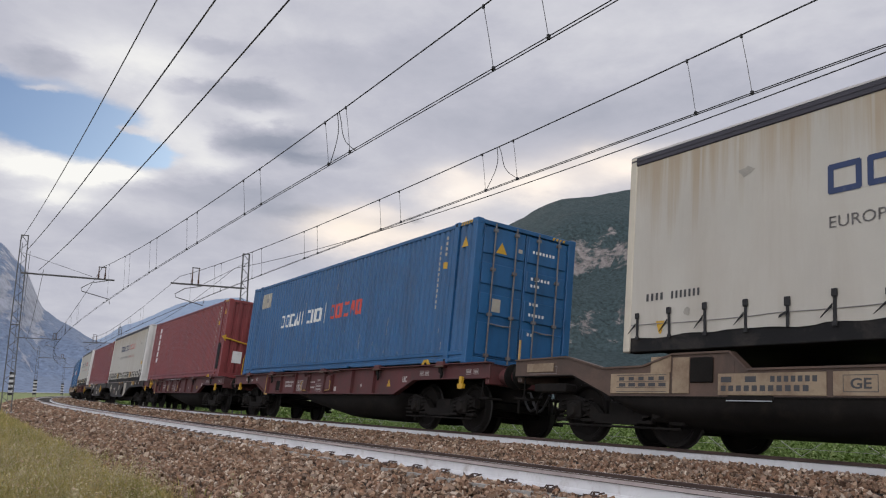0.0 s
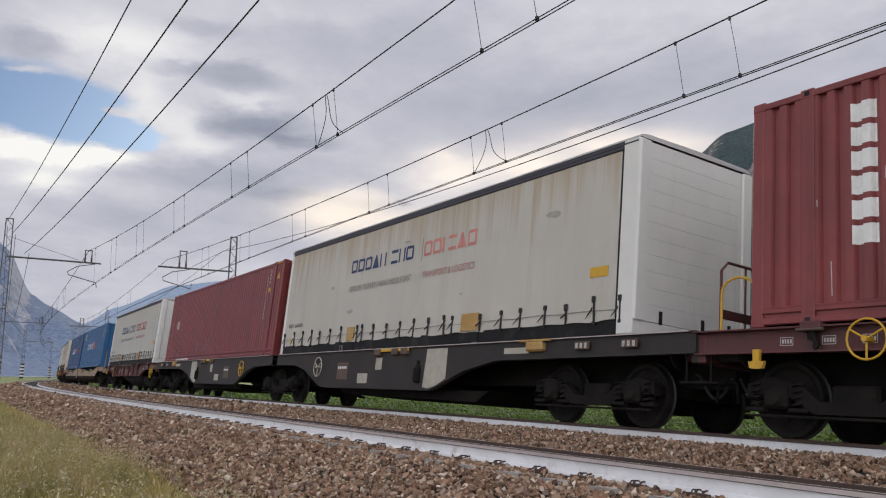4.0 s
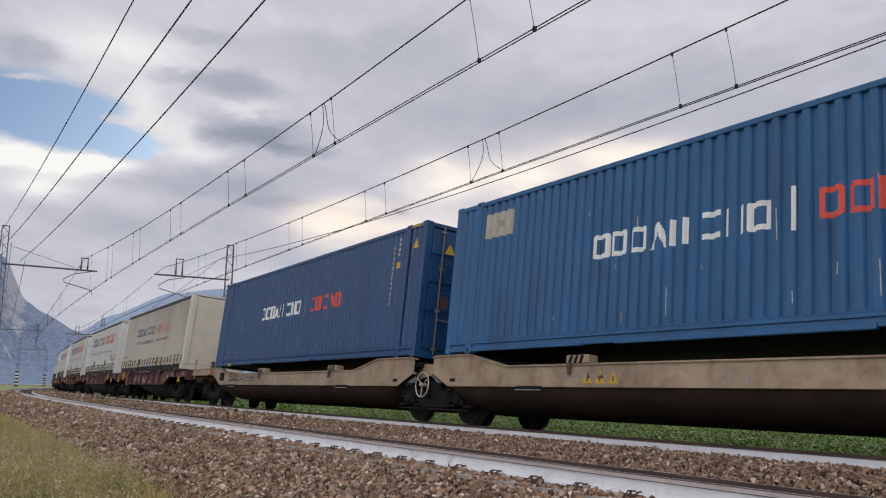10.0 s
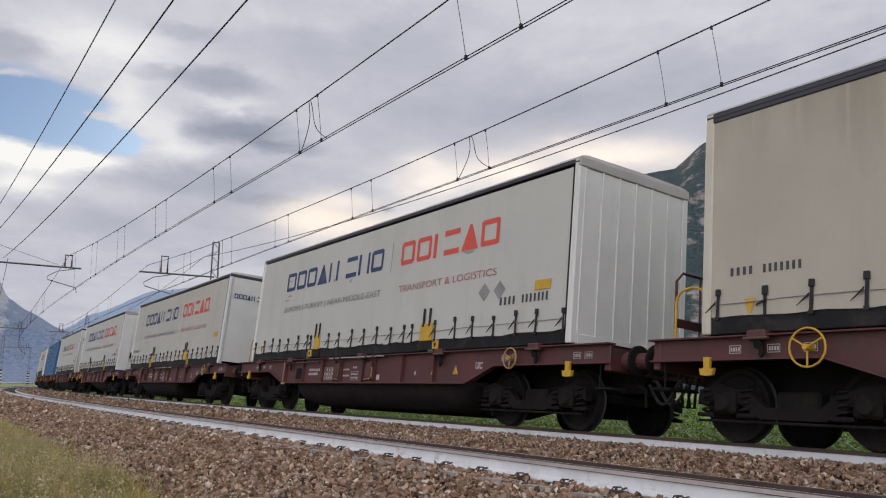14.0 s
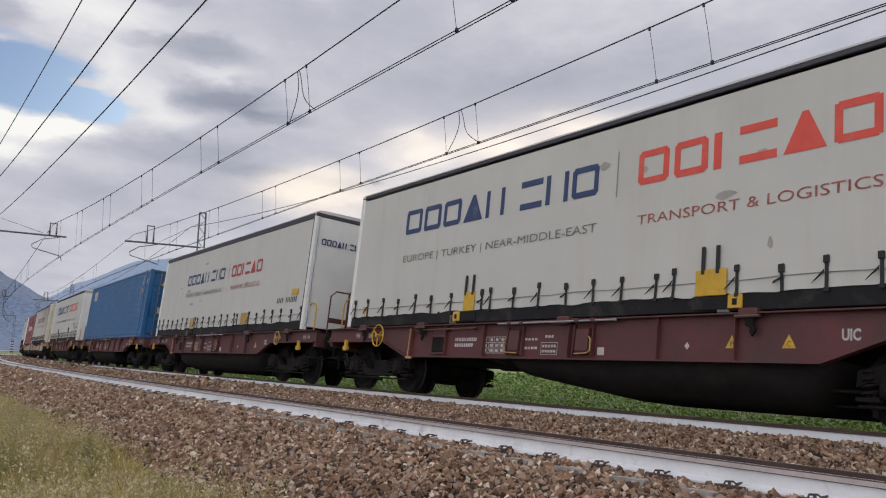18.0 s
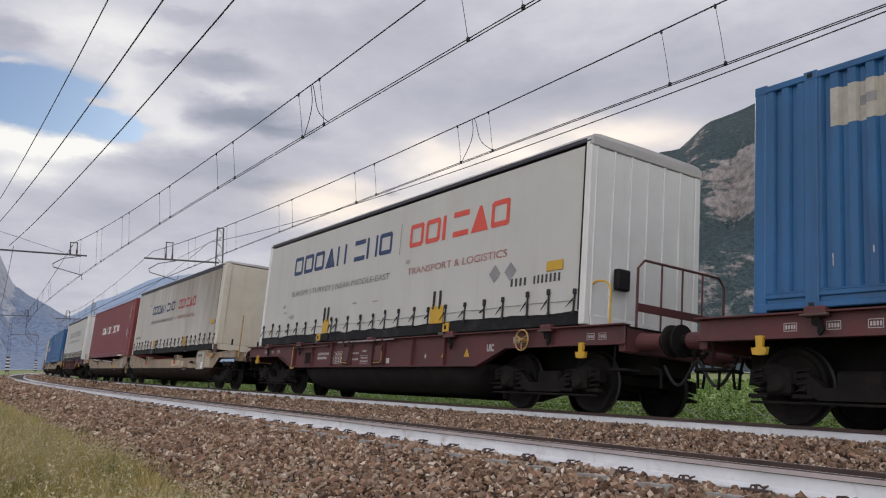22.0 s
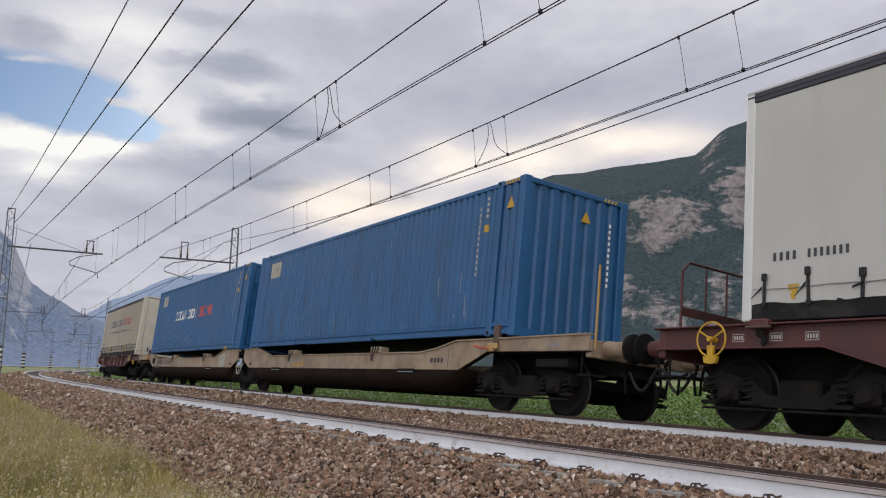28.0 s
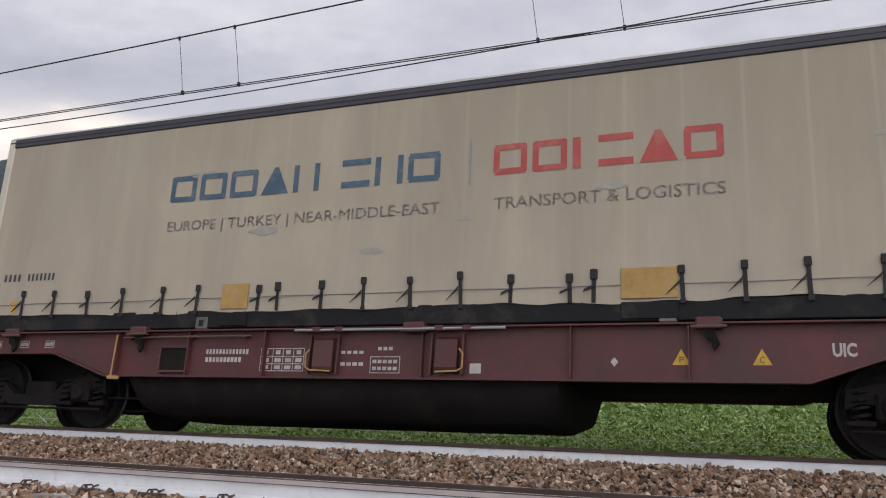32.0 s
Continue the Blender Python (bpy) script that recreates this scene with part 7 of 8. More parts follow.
def again(ob, rear, h, half=5.6):
    return put(copy_thing(ob, Matrix.Identity(4)), rear, h, half)


REARS = [-8.91, -27.03, -43.9, -59.74, -74.29, -90.57, -108.65, -123.71, -142.28, -158.59, -175.6, -192.92, -209.2, -225.74, -242.55, -260.77, -275.78, -293.39, -311.93, -326.88, -344.77]


def build_train():
    r = REARS
    red_label = "brown-red flat wagon with white data marks and yellow fittings"
    full = ((-3.6, 0.1), (-3.4, 0.5), (-3.0, 0.57), (3.6, 0.57), (4.1, 0.45), (4.35, 0.1))
    rear_pan = ((-4.05, 0.1), (-3.9, 0.5), (-3.6, 0.57), (1.5, 0.55), (1.72, 0.45), (1.78, 0.1))
    front_pan = ((-2.05, 0.05), (-1.8, 0.13), (-1.25, 0.15), (-1.12, 0.30), (-0.1, 0.43), (1.0, 0.56), (4.0, 0.57), (4.3, 0.1))
    put(flat_wagon(False, red_label, railing="rear", pan=front_pan, number=1), r[1], 0)
    put(flat_wagon(False, red_label, railing="rear", pan=full), r[9], 0)
    railed = put(flat_wagon(False, red_label, railing="both", pan=full, loop=False), r[12], 0)
    again(railed, r[14], 0)
    second = put(flat_wagon(False, red_label, railing="rear", pan=front_pan, wheel_x=-5.45), r[2], 0)
    again(second, r[11], 0)
    put(flat_wagon(False, red_label, railing="rear", pan=rear_pan, wheel_x=-6.8, loop=False), r[17] - 0.55, 0)
    put(flat_wagon(True, red_label, railing="rear", pan=front_pan, wheel_x=7.15), r[5], 0)
    put(flat_wagon(True, red_label, railing="rear", pan=rear_pan, loop=False), r[10], 0)
    put(flat_wagon(True, red_label, railing="none", pan=rear_pan), r[13], 0)
    put(flat_wagon(True, red_label, railing="none", pan=rear_pan), r[20], 0)
    put(flat_wagon(True, red_label, railing="rear", pan=front_pan, wheel_x=-5.45), r[8], 0)
    put(pocket_unit(M_BROWN, M_BLACK, True, "brown pocket wagon with cream data panels", plates=True, ends=(BROWN_TOP, BROWN_LOW)), r[0], 0)
    cream = "grimy cream pocket wagon with a dark brown trough"
    a = put(pocket_unit(M_CREAM, M_TROUGH, False, cream, signs=-3.0, reds=(-0.37, -0.06), red_z=0.72), r[6], 0)
    for rear, worn in ((r[7], False), (r[19], True)):
        put(pocket_unit(M_CREAM, M_TROUGH, True, cream, ends=(LONG_TOP, LONG_LOW), data=True, stop=7.25, joint=7.02, neck=((-5.42, 1.23), (-4.28, 1.0)), reds=(-6.21, -6.53), red_z=1.0, pale=worn), rear, 0)
    again(a, r[18], 0)
    put(pocket_unit(M_CREAM, M_TROUGH, False, "grimy cream pocket wagon with a pale data panel", panel=True, joint=7.12, neck=((-6.48, 1.24), (-3.9, 1.0)), ends=(PANEL_TOP, PANEL_LOW), stop=6.85), r[15], 0)
    put(pocket_unit(M_CREAM, M_TROUGH, True, "grimy cream pocket wagon with rust streaks", joint=7.02, neck=((-6.22, 1.24), (-3.82, 1.0)), frame_end=True, signs=3.1), r[16], 0)
    put(dark_unit(False, "sooty dark container wagon with a pale paint patch"), r[3], 0)
    put(dark_unit(True, "sooty dark container wagon with bellied girders"), r[4], 0)
    H = LOAD_H
    put(container(M_BLUE, True, "blue ribbed container with doors and white and red shapes", "", "two", back=1.03, arch=5.45), r[1], H)
    put(container(M_BLUE, False, "blue ribbed container with white and red painted shapes", "", "two", back=0.11), r[6], H)
    put(container(M_BLUE2, True, "dark blue ribbed container with worn red and white shapes", "", "two", sticker=False, arch=-5.29), r[7], H)
    put(container(M_BLUE, True, "plain blue ribbed container with a pale label", "", "", arch=5.66), r[13], H)
    put(container(M_BLUE, False, "plain faded blue ribbed container with a pale label", "", ""), r[18], H)
    put(container(M_BLUE, True, "blue ribbed container with bright red and white shapes", "", "two", back=0.19, arch=5.36), r[19], H)
    put(container(M_RED, False, "dark red ribbed container with a yellow locking bar", "", "", sticker=False, extra="lock", arch=5.45), r[2], H)
    put(container(M_RED, False, "plain dark red ribbed container with small labels", "", "", sticker=False, extra="label"), r[4], H)
    put(container(M_RED, True, "dark red ribbed container with white block shapes", "", "white", sticker=False, extra="column", arch=5.25), r[16], H)
    old = (M_SIGNBLUE, M_DARKRED, M_FADED)
    big = (M_SIGNBLUE, M_SIGNRED, M_FADED)
    pale = (M_SIGNBLUE, M_FADEDRED, M_FADED)
    new_ink = (M_SIGNBLUE, M_DARKRED, M_FADED)
    put(swap_body(1, M_CURTAIN4, "white curtain-sided swap body with streaked tarpaulin", "boards", code="rear", logo_mats=new_ink), r[0], H)
    put(swap_body(2, M_CURTAIN4, "white curtain-sided swap body with a tan upper stain", "boards", 0.85, logo_mats=pale), r[3], H)
    put(swap_body(3, M_CURTAIN, "off-white curtain-sided swap body with navy and red shapes", "boards", logo_mats=old), r[5], H)
    put(swap_body(4, M_CURTAIN6, "beige weathered curtain-sided swap body", "boards", logo_mats=(M_WEARBLUE, M_FADEDRED, M_FADED), peel=9), r[8], H)
    put(swap_body(5, M_CURTAIN3, "clean white curtain-sided swap body with ribbed front", "ribs", 1.1, rails="grey", plates="hung", code="front", diamonds=True, logo_mats=big), r[9], H)
    put(swap_body(6, M_CURTAIN, "white curtain-sided swap body with printed front doors", "doors", 1.1, rails="grey", plates="hung", frontlogo=True, logo_mats=big), r[10], H)
    put(swap_body(7, M_CURTAIN3, "white curtain-sided swap body with a black tool box", "ribs", 1.1, rails="grey", plates="hung", code="front", window=True, logo_mats=big), r[11], H)
    put(swap_body(8, M_CURTAIN3, "clean white curtain-sided swap body with dark roof rail", "doors", code="front", frontlogo=True, logo_mats=new_ink), r[12], H)
    put(swap_body(9, M_CURTAIN3, "white curtain-sided swap body with ribbed front wall", "ribs", 1.1, rails="grey", plates="hung", code="front", diamonds=True, window=True, logo_mats=big), r[14], H)
    put(swap_body(10, M_CURTAIN5, "streaked off-white curtain-sided swap body with board front", "boards", code="rear", logo_mats=new_ink), r[15], H)
    put(swap_body(11, M_CURTAIN3, "bright white curtain-sided swap body with dark roof rail", "boards", code="rear", logo_mats=(M_FADED, M_FADED, M_SMUDGE)), r[17], H)
    put(swap_body(12, M_CURTAIN2, "beige dirty curtain-sided swap body, last of the train", "boards", code="rear", logo_mats=(M_WEARBLUE, M_WEARRED, M_SMUDGE), peel=6), r[20], H)


build_train()


def motions():
    """The whole train rolls along the bend, gaining speed; its wheels turn while they pass the eye."""
    times = [0.5 * k for k in range(65)]
    for ob, s0, h, half in MOVERS:
        walk(ob, [(t, rail_pose(s0 + travel(t), h, half)) for t in times])
        wheels = [p for b in ob.children for p in b.children if p.name.startswith("wheel")]
        if not wheels:
            continue
        near = [t for t in times if -24 < s0 + travel(t) < 8]
        if not near:
            near = [0.0, 0.5]
        ta, tb = max(0.0, near[0] - 0.3), min(32.0, near[-1] + 0.3)
        steps = [0.0] if ta > 0 else []
        n = int((tb - ta) * FPS)
        steps += [ta + i / FPS for i in range(n + 1)]
        if steps[-1] < 31.9:
            steps.append(32.0)
        for p in wheels:
            place = Matrix.Translation(p.location)
            walk(p, [(t, place @ Euler((0, (travel(min(max(t, ta), tb)) / WHEEL_R) % (2 * math.pi), 0)).to_matrix().to_4x4()) for t in steps])


# ---------- masts and feeders ----------
M_PORC = mat("brown_insulator_glaze", (0.09, 0.045, 0.03), 0.3, vary=0.15, scale=6, fine=40, bump=0.0)


def lattice_mast(s, track, off, top, arm_z, arm_end, stay_z, mess_z, con_z, label):
    """A lattice mast with its cantilever, stay, insulators and steady arm. off: metres across from the track's middle; the arm reaches to arm_end."""
    m = thing("catenary_mast", label, "mast", group="catenary masts")
    base = flat(s, off, 0.0, track)
    ph = PSI0 + s / RAD
    ax, ac = Vector((math.cos(ph), math.sin(ph), 0)), Vector((-math.sin(ph), math.cos(ph), 0))
    sg = 1 if arm_end > off else -1
    part("footing", Geo().box(base.x - 0.4, base.x + 0.4, base.y - 0.4, base.y + 0.4, -0.3, 0.28, 0.03), M_CONCRETE, m, "concrete footing")
    legs = []
    for q in (-1, 1):
        g = Geo()
        a, b = base + ac * 0.24 * q, base + ac * 0.16 * q
        lo, hi = Vector((a.x, a.y, 0.2)), Vector((b.x, b.y, top))
        for e in (-0.05, 0.05):
            g.tube([lo + ax * e, hi + ax * e], 0.03, 4)
        g.tube([lo, hi], 0.035, 4)
        part("mast_leg", g, M_STEEL, m)
        legs.append((lo, hi))
    n = 22
    for i in range(n):
        k0, k1 = i / n, (i + 1) / n
        q = i % 2
        p0, p1 = legs[q][0].lerp(legs[q][1], k0), legs[1 - q][0].lerp(legs[1 - q][1], k1)
        part("lacing_bar", Geo().tube([p0, p1], 0.017, 4), M_STEEL, m)
    for z in (top - 0.02, top * 0.5):
        k = (z - 0.2) / (top - 0.2)
        p0, p1 = legs[0][0].lerp(legs[0][1], k), legs[1][0].lerp(legs[1][1], k)
        part("tie_plate", Geo().tube([p0, p1], 0.035, 4), M_STEEL, m)

    if track and s < -90:
        for i in range(9):
            part("warning_band", Geo().box(base.x - 0.12, base.x + 0.12, base.y - 0.29, base.y + 0.29, 0.9 + i * 0.28, 1.18 + i * 0.28), M_BAND_WHITE if i % 2 else M_WIRE, m, "black and white warning bands")

    def at(o, z):
        p = flat(s, o, z, track)
        return p

    part("cantilever", Geo().tube([at(off, arm_z), at(arm_end, arm_z - 0.02)], 0.045, 8), M_STEEL, m)
    part("stay", Geo().tube([at(off, stay_z), at(SHIFT - 0.45 * sg, arm_z + 0.08)], 0.012, 6), M_STEEL, m)
    for q in (-0.16, 0.16):
        o = SHIFT + q
        g = Geo().lathe([(0, 0.03), (0.02, 0.06), (0.06, 0.035), (0.10, 0.06), (0.14, 0.035), (0.18, 0.06), (0.22, 0.035), (mess_z - arm_z, 0.02)], tuple(at(o, arm_z + 0.03)), "z", 10)
        part("insulator", g, M_PORC, m)
    part("wire_saddle", Geo().tube([at(SHIFT - 0.2, mess_z), at(SHIFT + 0.2, mess_z)], 0.03, 6), M_STEEL, m)
    p = [at(SHIFT + 0.35 * 1, arm_z - 0.06), at(SHIFT - 0.5, arm_z - 0.25), at(SHIFT - 0.95, arm_z - 0.55), at(SHIFT - 0.9, arm_z - 0.72), at(SHIFT + 0.45, arm_z - 1.05), at(SHIFT + 0.5, con_z + 0.06)]
    part("steady_arm", Geo().tube(p, 0.022, 6), M_STEEL, m)
    return m


M_CONCRETE = mat("weathered_concrete", (0.30, 0.29, 0.27), 0.85, vary=0.2, scale=3, fine=60, bump=0.3, dirt=(0.14, 0.12, 0.10), dirt_amount=0.3, dirt_scale=2)
M_BAND_WHITE = mat("white_band_paint", (0.6, 0.6, 0.6), 0.6, vary=0.1, scale=4, fine=40, bump=0)
Z = EYE[2]
for k in range(5):
    lattice_mast(-46 - 56 * k, 1, -3.32, 7.92 + Z, 5.97 + Z, 1.15, 7.0 + Z, 6.6 + Z, 4.6 + Z, "grey lattice mast with a tubular arm over the free track")
    lattice_mast(-42 - 56 * k, 0, 3.05, 7.4 + Z, 5.55 + Z, -0.7, 6.9 + Z, 6.4 + Z, 4.7 + Z, "grey lattice mast with a tubular arm over the train")
lattice_mast(10, 1, -3.32, 7.92 + Z, 5.97 + Z, 1.15, 7.0 + Z, 6.6 + Z, 4.6 + Z, "grey lattice mast with a tubular arm over the free track")
lattice_mast(14, 0, 3.05, 7.4 + Z, 5.55 + Z, -0.7, 6.9 + Z, 6.4 + Z, 4.7 + Z, "grey lattice mast with a tubular arm over the train")


def feeder(a, b, low, r, label, more=()):
    """A free wire from mast to mast; a and b: (x, y, height above the eye)."""
    a, b = Vector(a) + Vector((0, 0, Z)), Vector(b) + Vector((0, 0, Z))
    pts = []
    for i in range(25):
        k = i / 24
        p = a.lerp(b, k)
        p.z -= low * 4 * k * (1 - k)
        pts.append(p)
    return single("feeder_wire", Geo().tube(pts, r, 6), M_WIRE, label, "wire", group="feeder wires")


feeder((-46, 2.55, 7.55), (10, 2.35, 7.3), 0.75, 0.012, "thin dark feeder wire hung between the masts")
feeder((-46, 2.90, 7.10), (10, 3.30, 7.0), 0.70, 0.015, "dark feeder wire hung between the masts")
feeder((-46, 3.55, 6.15), (10, 4.10, 6.9), 0.70, 0.015, "dark feeder wire hung below the mast tops")
for q in range(2):
    s0, s1 = -42 - 56 * q, 14 - 56 * q
    a, b = flat(s0, 2.6, 6.55), flat(s1, 2.5, 6.6)
    feeder((a.x, a.y, 6.6), (b.x, b.y, 6.6), 1.0, 0.012, "dark return wire beside the far masts")
for q in range(1, 3):
    a, b = flat(-46 - 56 * q, -3.4, 0, 1), flat(10 - 56 * q, -3.4, 0, 1)
    for o, h in ((0.0, 7.5), (0.4, 7.1), (1.1, 6.2)):
        feeder((a.x, a.y + o, h), (b.x, b.y + o, h), 0.7, 0.013, "thin dark feeder wire hung between the masts")


# ---------- sleepers and rail clips ----------
def build_sleepers():
    ends = Geo().prism([(-0.15, 0.0), (0.15, 0.0), (0.11, 0.20), (-0.11, 0.20)], -1.25, 1.25).mesh("sleeper_body", M_CONCRETE)
    clip = Geo()
    pts = [(-0.07, -0.06, 0.0), (-0.09, -0.02, 0.05), (-0.05, 0.035, 0.055), (0.0, 0.02, 0.035), (0.05, 0.035, 0.055), (0.09, -0.02, 0.05), (0.07, -0.06, 0.0)]
    pts = [(a * 0.62, b, c * 0.62) for a, b, c in pts]
    clip.tube(pts, 0.007, 6)
    clip.tube([(0, -0.05, -0.02), (0, -0.05, 0.03)], 0.011, 6)
    clip.box(-0.09, 0.09, -0.09, 0.0, -0.02, 0.012)
    clip = clip.mesh("rail_clip", M_RAIL_RUST)
    for track, lo, hi in ((1, -60, 14), (0, -30, 8)):
        s = lo
        while s < hi:
            m = rail_pose(s, 0, 0.1) if track == 0 else rail_pose(s, 0, 0.1)
            o = trk(s, 0, -0.392, track)
            m.translation = o
            sl = thing("sleeper", "concrete sleeper bedded in crushed stone", "sleeper", group="sleepers of the tracks")
            sl.matrix_basis = m
            b = part("sleeper_body", ends, M_CONCRETE, sl)
            for y in ((-0.7525,) if track == 0 else (-0.7525, 0.7525)):
                c = part("rail_clip", clip, M_RAIL_RUST, sl)
                c.location = (0, y - 0.085, 0.228)
            s += 0.6


build_sleepers()


# ---------- loose stone, grass, crop ----------
def island_mat(name, cols, rough=0.9, bump=0.3, fine=90.0, clump=None):
    """Each loose piece takes its own colour of a row."""
    m = bpy.data.materials.new(name)
    m.use_nodes = True
    nt = m.node_tree
    link = nt.links.new
    b = nt.nodes["Principled BSDF"]
    geo, tc = nn(nt, "ShaderNodeNewGeometry"), nn(nt, "ShaderNodeTexCoord")
    r = ramp(nt, [(i / max(1, len(cols) - 1), c) for i, c in enumerate(cols)])
    link(geo.outputs["Random Per Island"], r.inputs[0])
    n = nn(nt, "ShaderNodeTexNoise", Scale=fine, Detail=4.0, Roughness=0.65)
    link(tc.outputs["Object"], n.inputs["Vector"])
    mx = nn(nt, "ShaderNodeMix")
    mx.data_type, mx.blend_type = "RGBA", "OVERLAY"
    mx.inputs[0].default_value = 0.45
    bw = nn(nt, "ShaderNodeRGBToBW")
    link(n.outputs["Color"], bw.inputs[0])
    link(r.outputs[0], mx.inputs[6])
    link(bw.outputs[0], mx.inputs[7])
    colour = mx.outputs[2]
    if clump:
        big = nn(nt, "ShaderNodeTexNoise", Scale=clump, Detail=4.0, Roughness=0.6)
        link(tc.outputs["Object"], big.inputs["Vector"])
        tone = ramp(nt, [(0.34, (0.46, 0.50, 0.34)), (0.5, (0.85, 0.80, 0.66)), (0.66, (1.2, 1.02, 0.9))])
        link(big.outputs[0], tone.inputs[0])
        m2 = nn(nt, "ShaderNodeMix")
        m2.data_type, m2.blend_type = "RGBA", "MULTIPLY"
        m2.inputs[0].default_value = 1.0
        link(colour, m2.inputs[6])
        link(tone.outputs[0], m2.inputs[7])
        colour = m2.outputs[2]
    link(colour, b.inputs["Base Color"])
    b.inputs["Roughness"].default_value = rough
    b.inputs["Specular IOR Level"].default_value = 0.25
    if bump:
        bp = nn(nt, "ShaderNodeBump", Strength=bump, Distance=0.01)
        link(n.outputs[0], bp.inputs["Height"])
        link(bp.outputs[0], b.inputs["Normal"])
    return m


M_STONES = island_mat("crushed_stone", [(0.064, 0.038, 0.026), (0.230, 0.142, 0.091), (0.331, 0.215, 0.141), (0.101, 0.064, 0.044), (0.423, 0.301, 0.207), (0.258, 0.150, 0.098), (0.313, 0.241, 0.187), (0.078, 0.047, 0.032), (0.350, 0.211, 0.137), (0.156, 0.096, 0.064), (0.294, 0.168, 0.108), (0.570, 0.456, 0.349), (0.202, 0.129, 0.087), (0.699, 0.585, 0.473)])
M_GRASS = island_mat("dry_green_grass", [(0.38, 0.36, 0.14), (0.52, 0.45, 0.23), (0.31, 0.32, 0.105), (0.62, 0.52, 0.32), (0.42, 0.39, 0.16), (0.35, 0.34, 0.13)], 0.8, 0, clump=3.2)
M_SEED = island_mat("straw_seed_heads", [(0.40, 0.34, 0.20), (0.50, 0.43, 0.27), (0.34, 0.32, 0.16), (0.56, 0.48, 0.34), (0.42, 0.28, 0.20)], 0.85, 0)
M_CROP = island_mat("green_crop_leaves", [(0.07, 0.12, 0.025), (0.14, 0.22, 0.05), (0.22, 0.31, 0.09), (0.10, 0.17, 0.04), (0.34, 0.40, 0.17)], 0.6, 0)
M_SHRUB = island_mat("dark_shrub_leaves", [(0.05, 0.08, 0.03), (0.075, 0.115, 0.04), (0.11, 0.16, 0.06)], 0.7, 0)


def mesh_from_arrays(name, verts, faces, material):
    """Many alike pieces as one mesh. faces: equal sided."""
    me = bpy.data.meshes.new(name)
    nv, nf, k = len(verts), len(faces), faces.shape[1]
    me.vertices.add(nv)
    me.vertices.foreach_set("co", verts.astype(np.float32).ravel())
    me.loops.add(nf * k)
    me.loops.foreach_set("vertex_index", faces.astype(np.int32).ravel())
    me.polygons.add(nf)
    me.polygons.foreach_set("loop_start", np.arange(0, nf * k, k, dtype=np.int32))
    me.update(calc_edges=True)
    me.materials.append(material)
    me.shade_flat()
    return me


def line_xy(s, off):
    """The level plan of places off metres across from the free track's middle."""
    ph = PSI0 + s / RAD
    r = RAD - 1.25 * CC + TRACK_GAP - off + LOAD_H * SC
    return CEN.x + r * np.sin(ph), CEN.y - r * np.cos(ph)


def build_stones():
    rng = np.random.default_rng(5)
    ico = np.array([(x, y, z) for x in (-1, 1) for y in (-1, 1) for z in (-1, 1)]) * 0.62
    tris = np.array([(0, 1, 3), (0, 3, 2), (4, 6, 7), (4, 7, 5), (0, 4, 5), (0, 5, 1), (2, 3, 7), (2, 7, 6), (0, 2, 6), (0, 6, 4), (1, 5, 7), (1, 7, 3)])
    zones = [(-13, 8, -3.7, -0.86, 620, 0.0255), (-28, -13, -3.75, -0.86, 300, 0.032), (-60, -28, -3.75, -0.86, 70, 0.052), (-130, -60, -3.75, -0.9, 22, 0.085),
             (-20, 9, 0.86, 3.12, 520, 0.0255), (-45, -20, 0.86, 3.12, 120, 0.046), (-130, -45, 0.9, 3.1, 24, 0.085), (-14, 8, -0.64, 0.64, 60, 0.034),
             (-18, -2, -4.35, -3.6, 40, 0.028)]
    spots = []
    for s0, s1, o0, o1, dens, size in zones:
        n = int((s1 - s0) * (o1 - o0) * dens)
        spots.append(np.stack([rng.uniform(s0, s1, n), rng.uniform(o0, o1, n), np.full(n, size)], 1))
    spots = np.concatenate(spots)
    n = len(spots)
    x, y = line_xy(spots[:, 0], spots[:, 1])
    offs = np.array([a for a, _ in BED])
    zz = np.interp(spots[:, 1], offs, np.array([b for _, b in BED]), left=-0.60) + NEAR_TOP
    size = spots[:, 2] * np.clip(rng.lognormal(0, 0.30, n), 0.4, 1.75)
    zz = zz + rng.uniform(-0.75, 0.55, n) * size
    q = rng.normal(size=(n, 3, 3))
    q, _ = np.linalg.qr(q)
    shape = ico[None] * rng.uniform(0.62, 1.15, (n, 8, 1)) + rng.normal(size=(n, 8, 3)) * 0.15
    shape = shape * np.stack([rng.uniform(0.9, 1.5, n), rng.uniform(0.7, 1.1, n), rng.uniform(0.45, 0.85, n)], 1)[:, None, :]
    shape = np.einsum("nij,nkj->nki", q, shape) * size[:, None, None] + np.stack([x, y, zz], 1)[:, None, :]
    faces = (tris[None] + 8 * np.arange(n)[:, None, None]).reshape(-1, 3)
    ob = new("ballast_stones", mesh_from_arrays("ballast_stones", shape.reshape(-1, 3), faces, M_STONES))
    tagged(ob, "loose brown, grey and pale crushed stones between the rails", "gravel", kind="stuff")


def leaf_cloud(rng, centres, size, spread, count):
    """Small crossed leaves round each centre, as quads."""
    n = len(centres) * count
    c = np.repeat(centres, count, axis=0) + rng.normal(size=(n, 3)) * spread
    a = rng.normal(size=(n, 3))
    a /= np.linalg.norm(a, axis=1)[:, None]
    b = rng.normal(size=(n, 3))
    b -= a * (a * b).sum(1)[:, None]
    b /= np.linalg.norm(b, axis=1)[:, None]
    k = size * rng.uniform(0.5, 1.3, n)[:, None]
    v = np.stack([c - a * k, c + b * k * 0.55, c + a * k, c - b * k * 0.55], 1)
    return v.reshape(-1, 3), np.arange(4 * n).reshape(-1, 4)


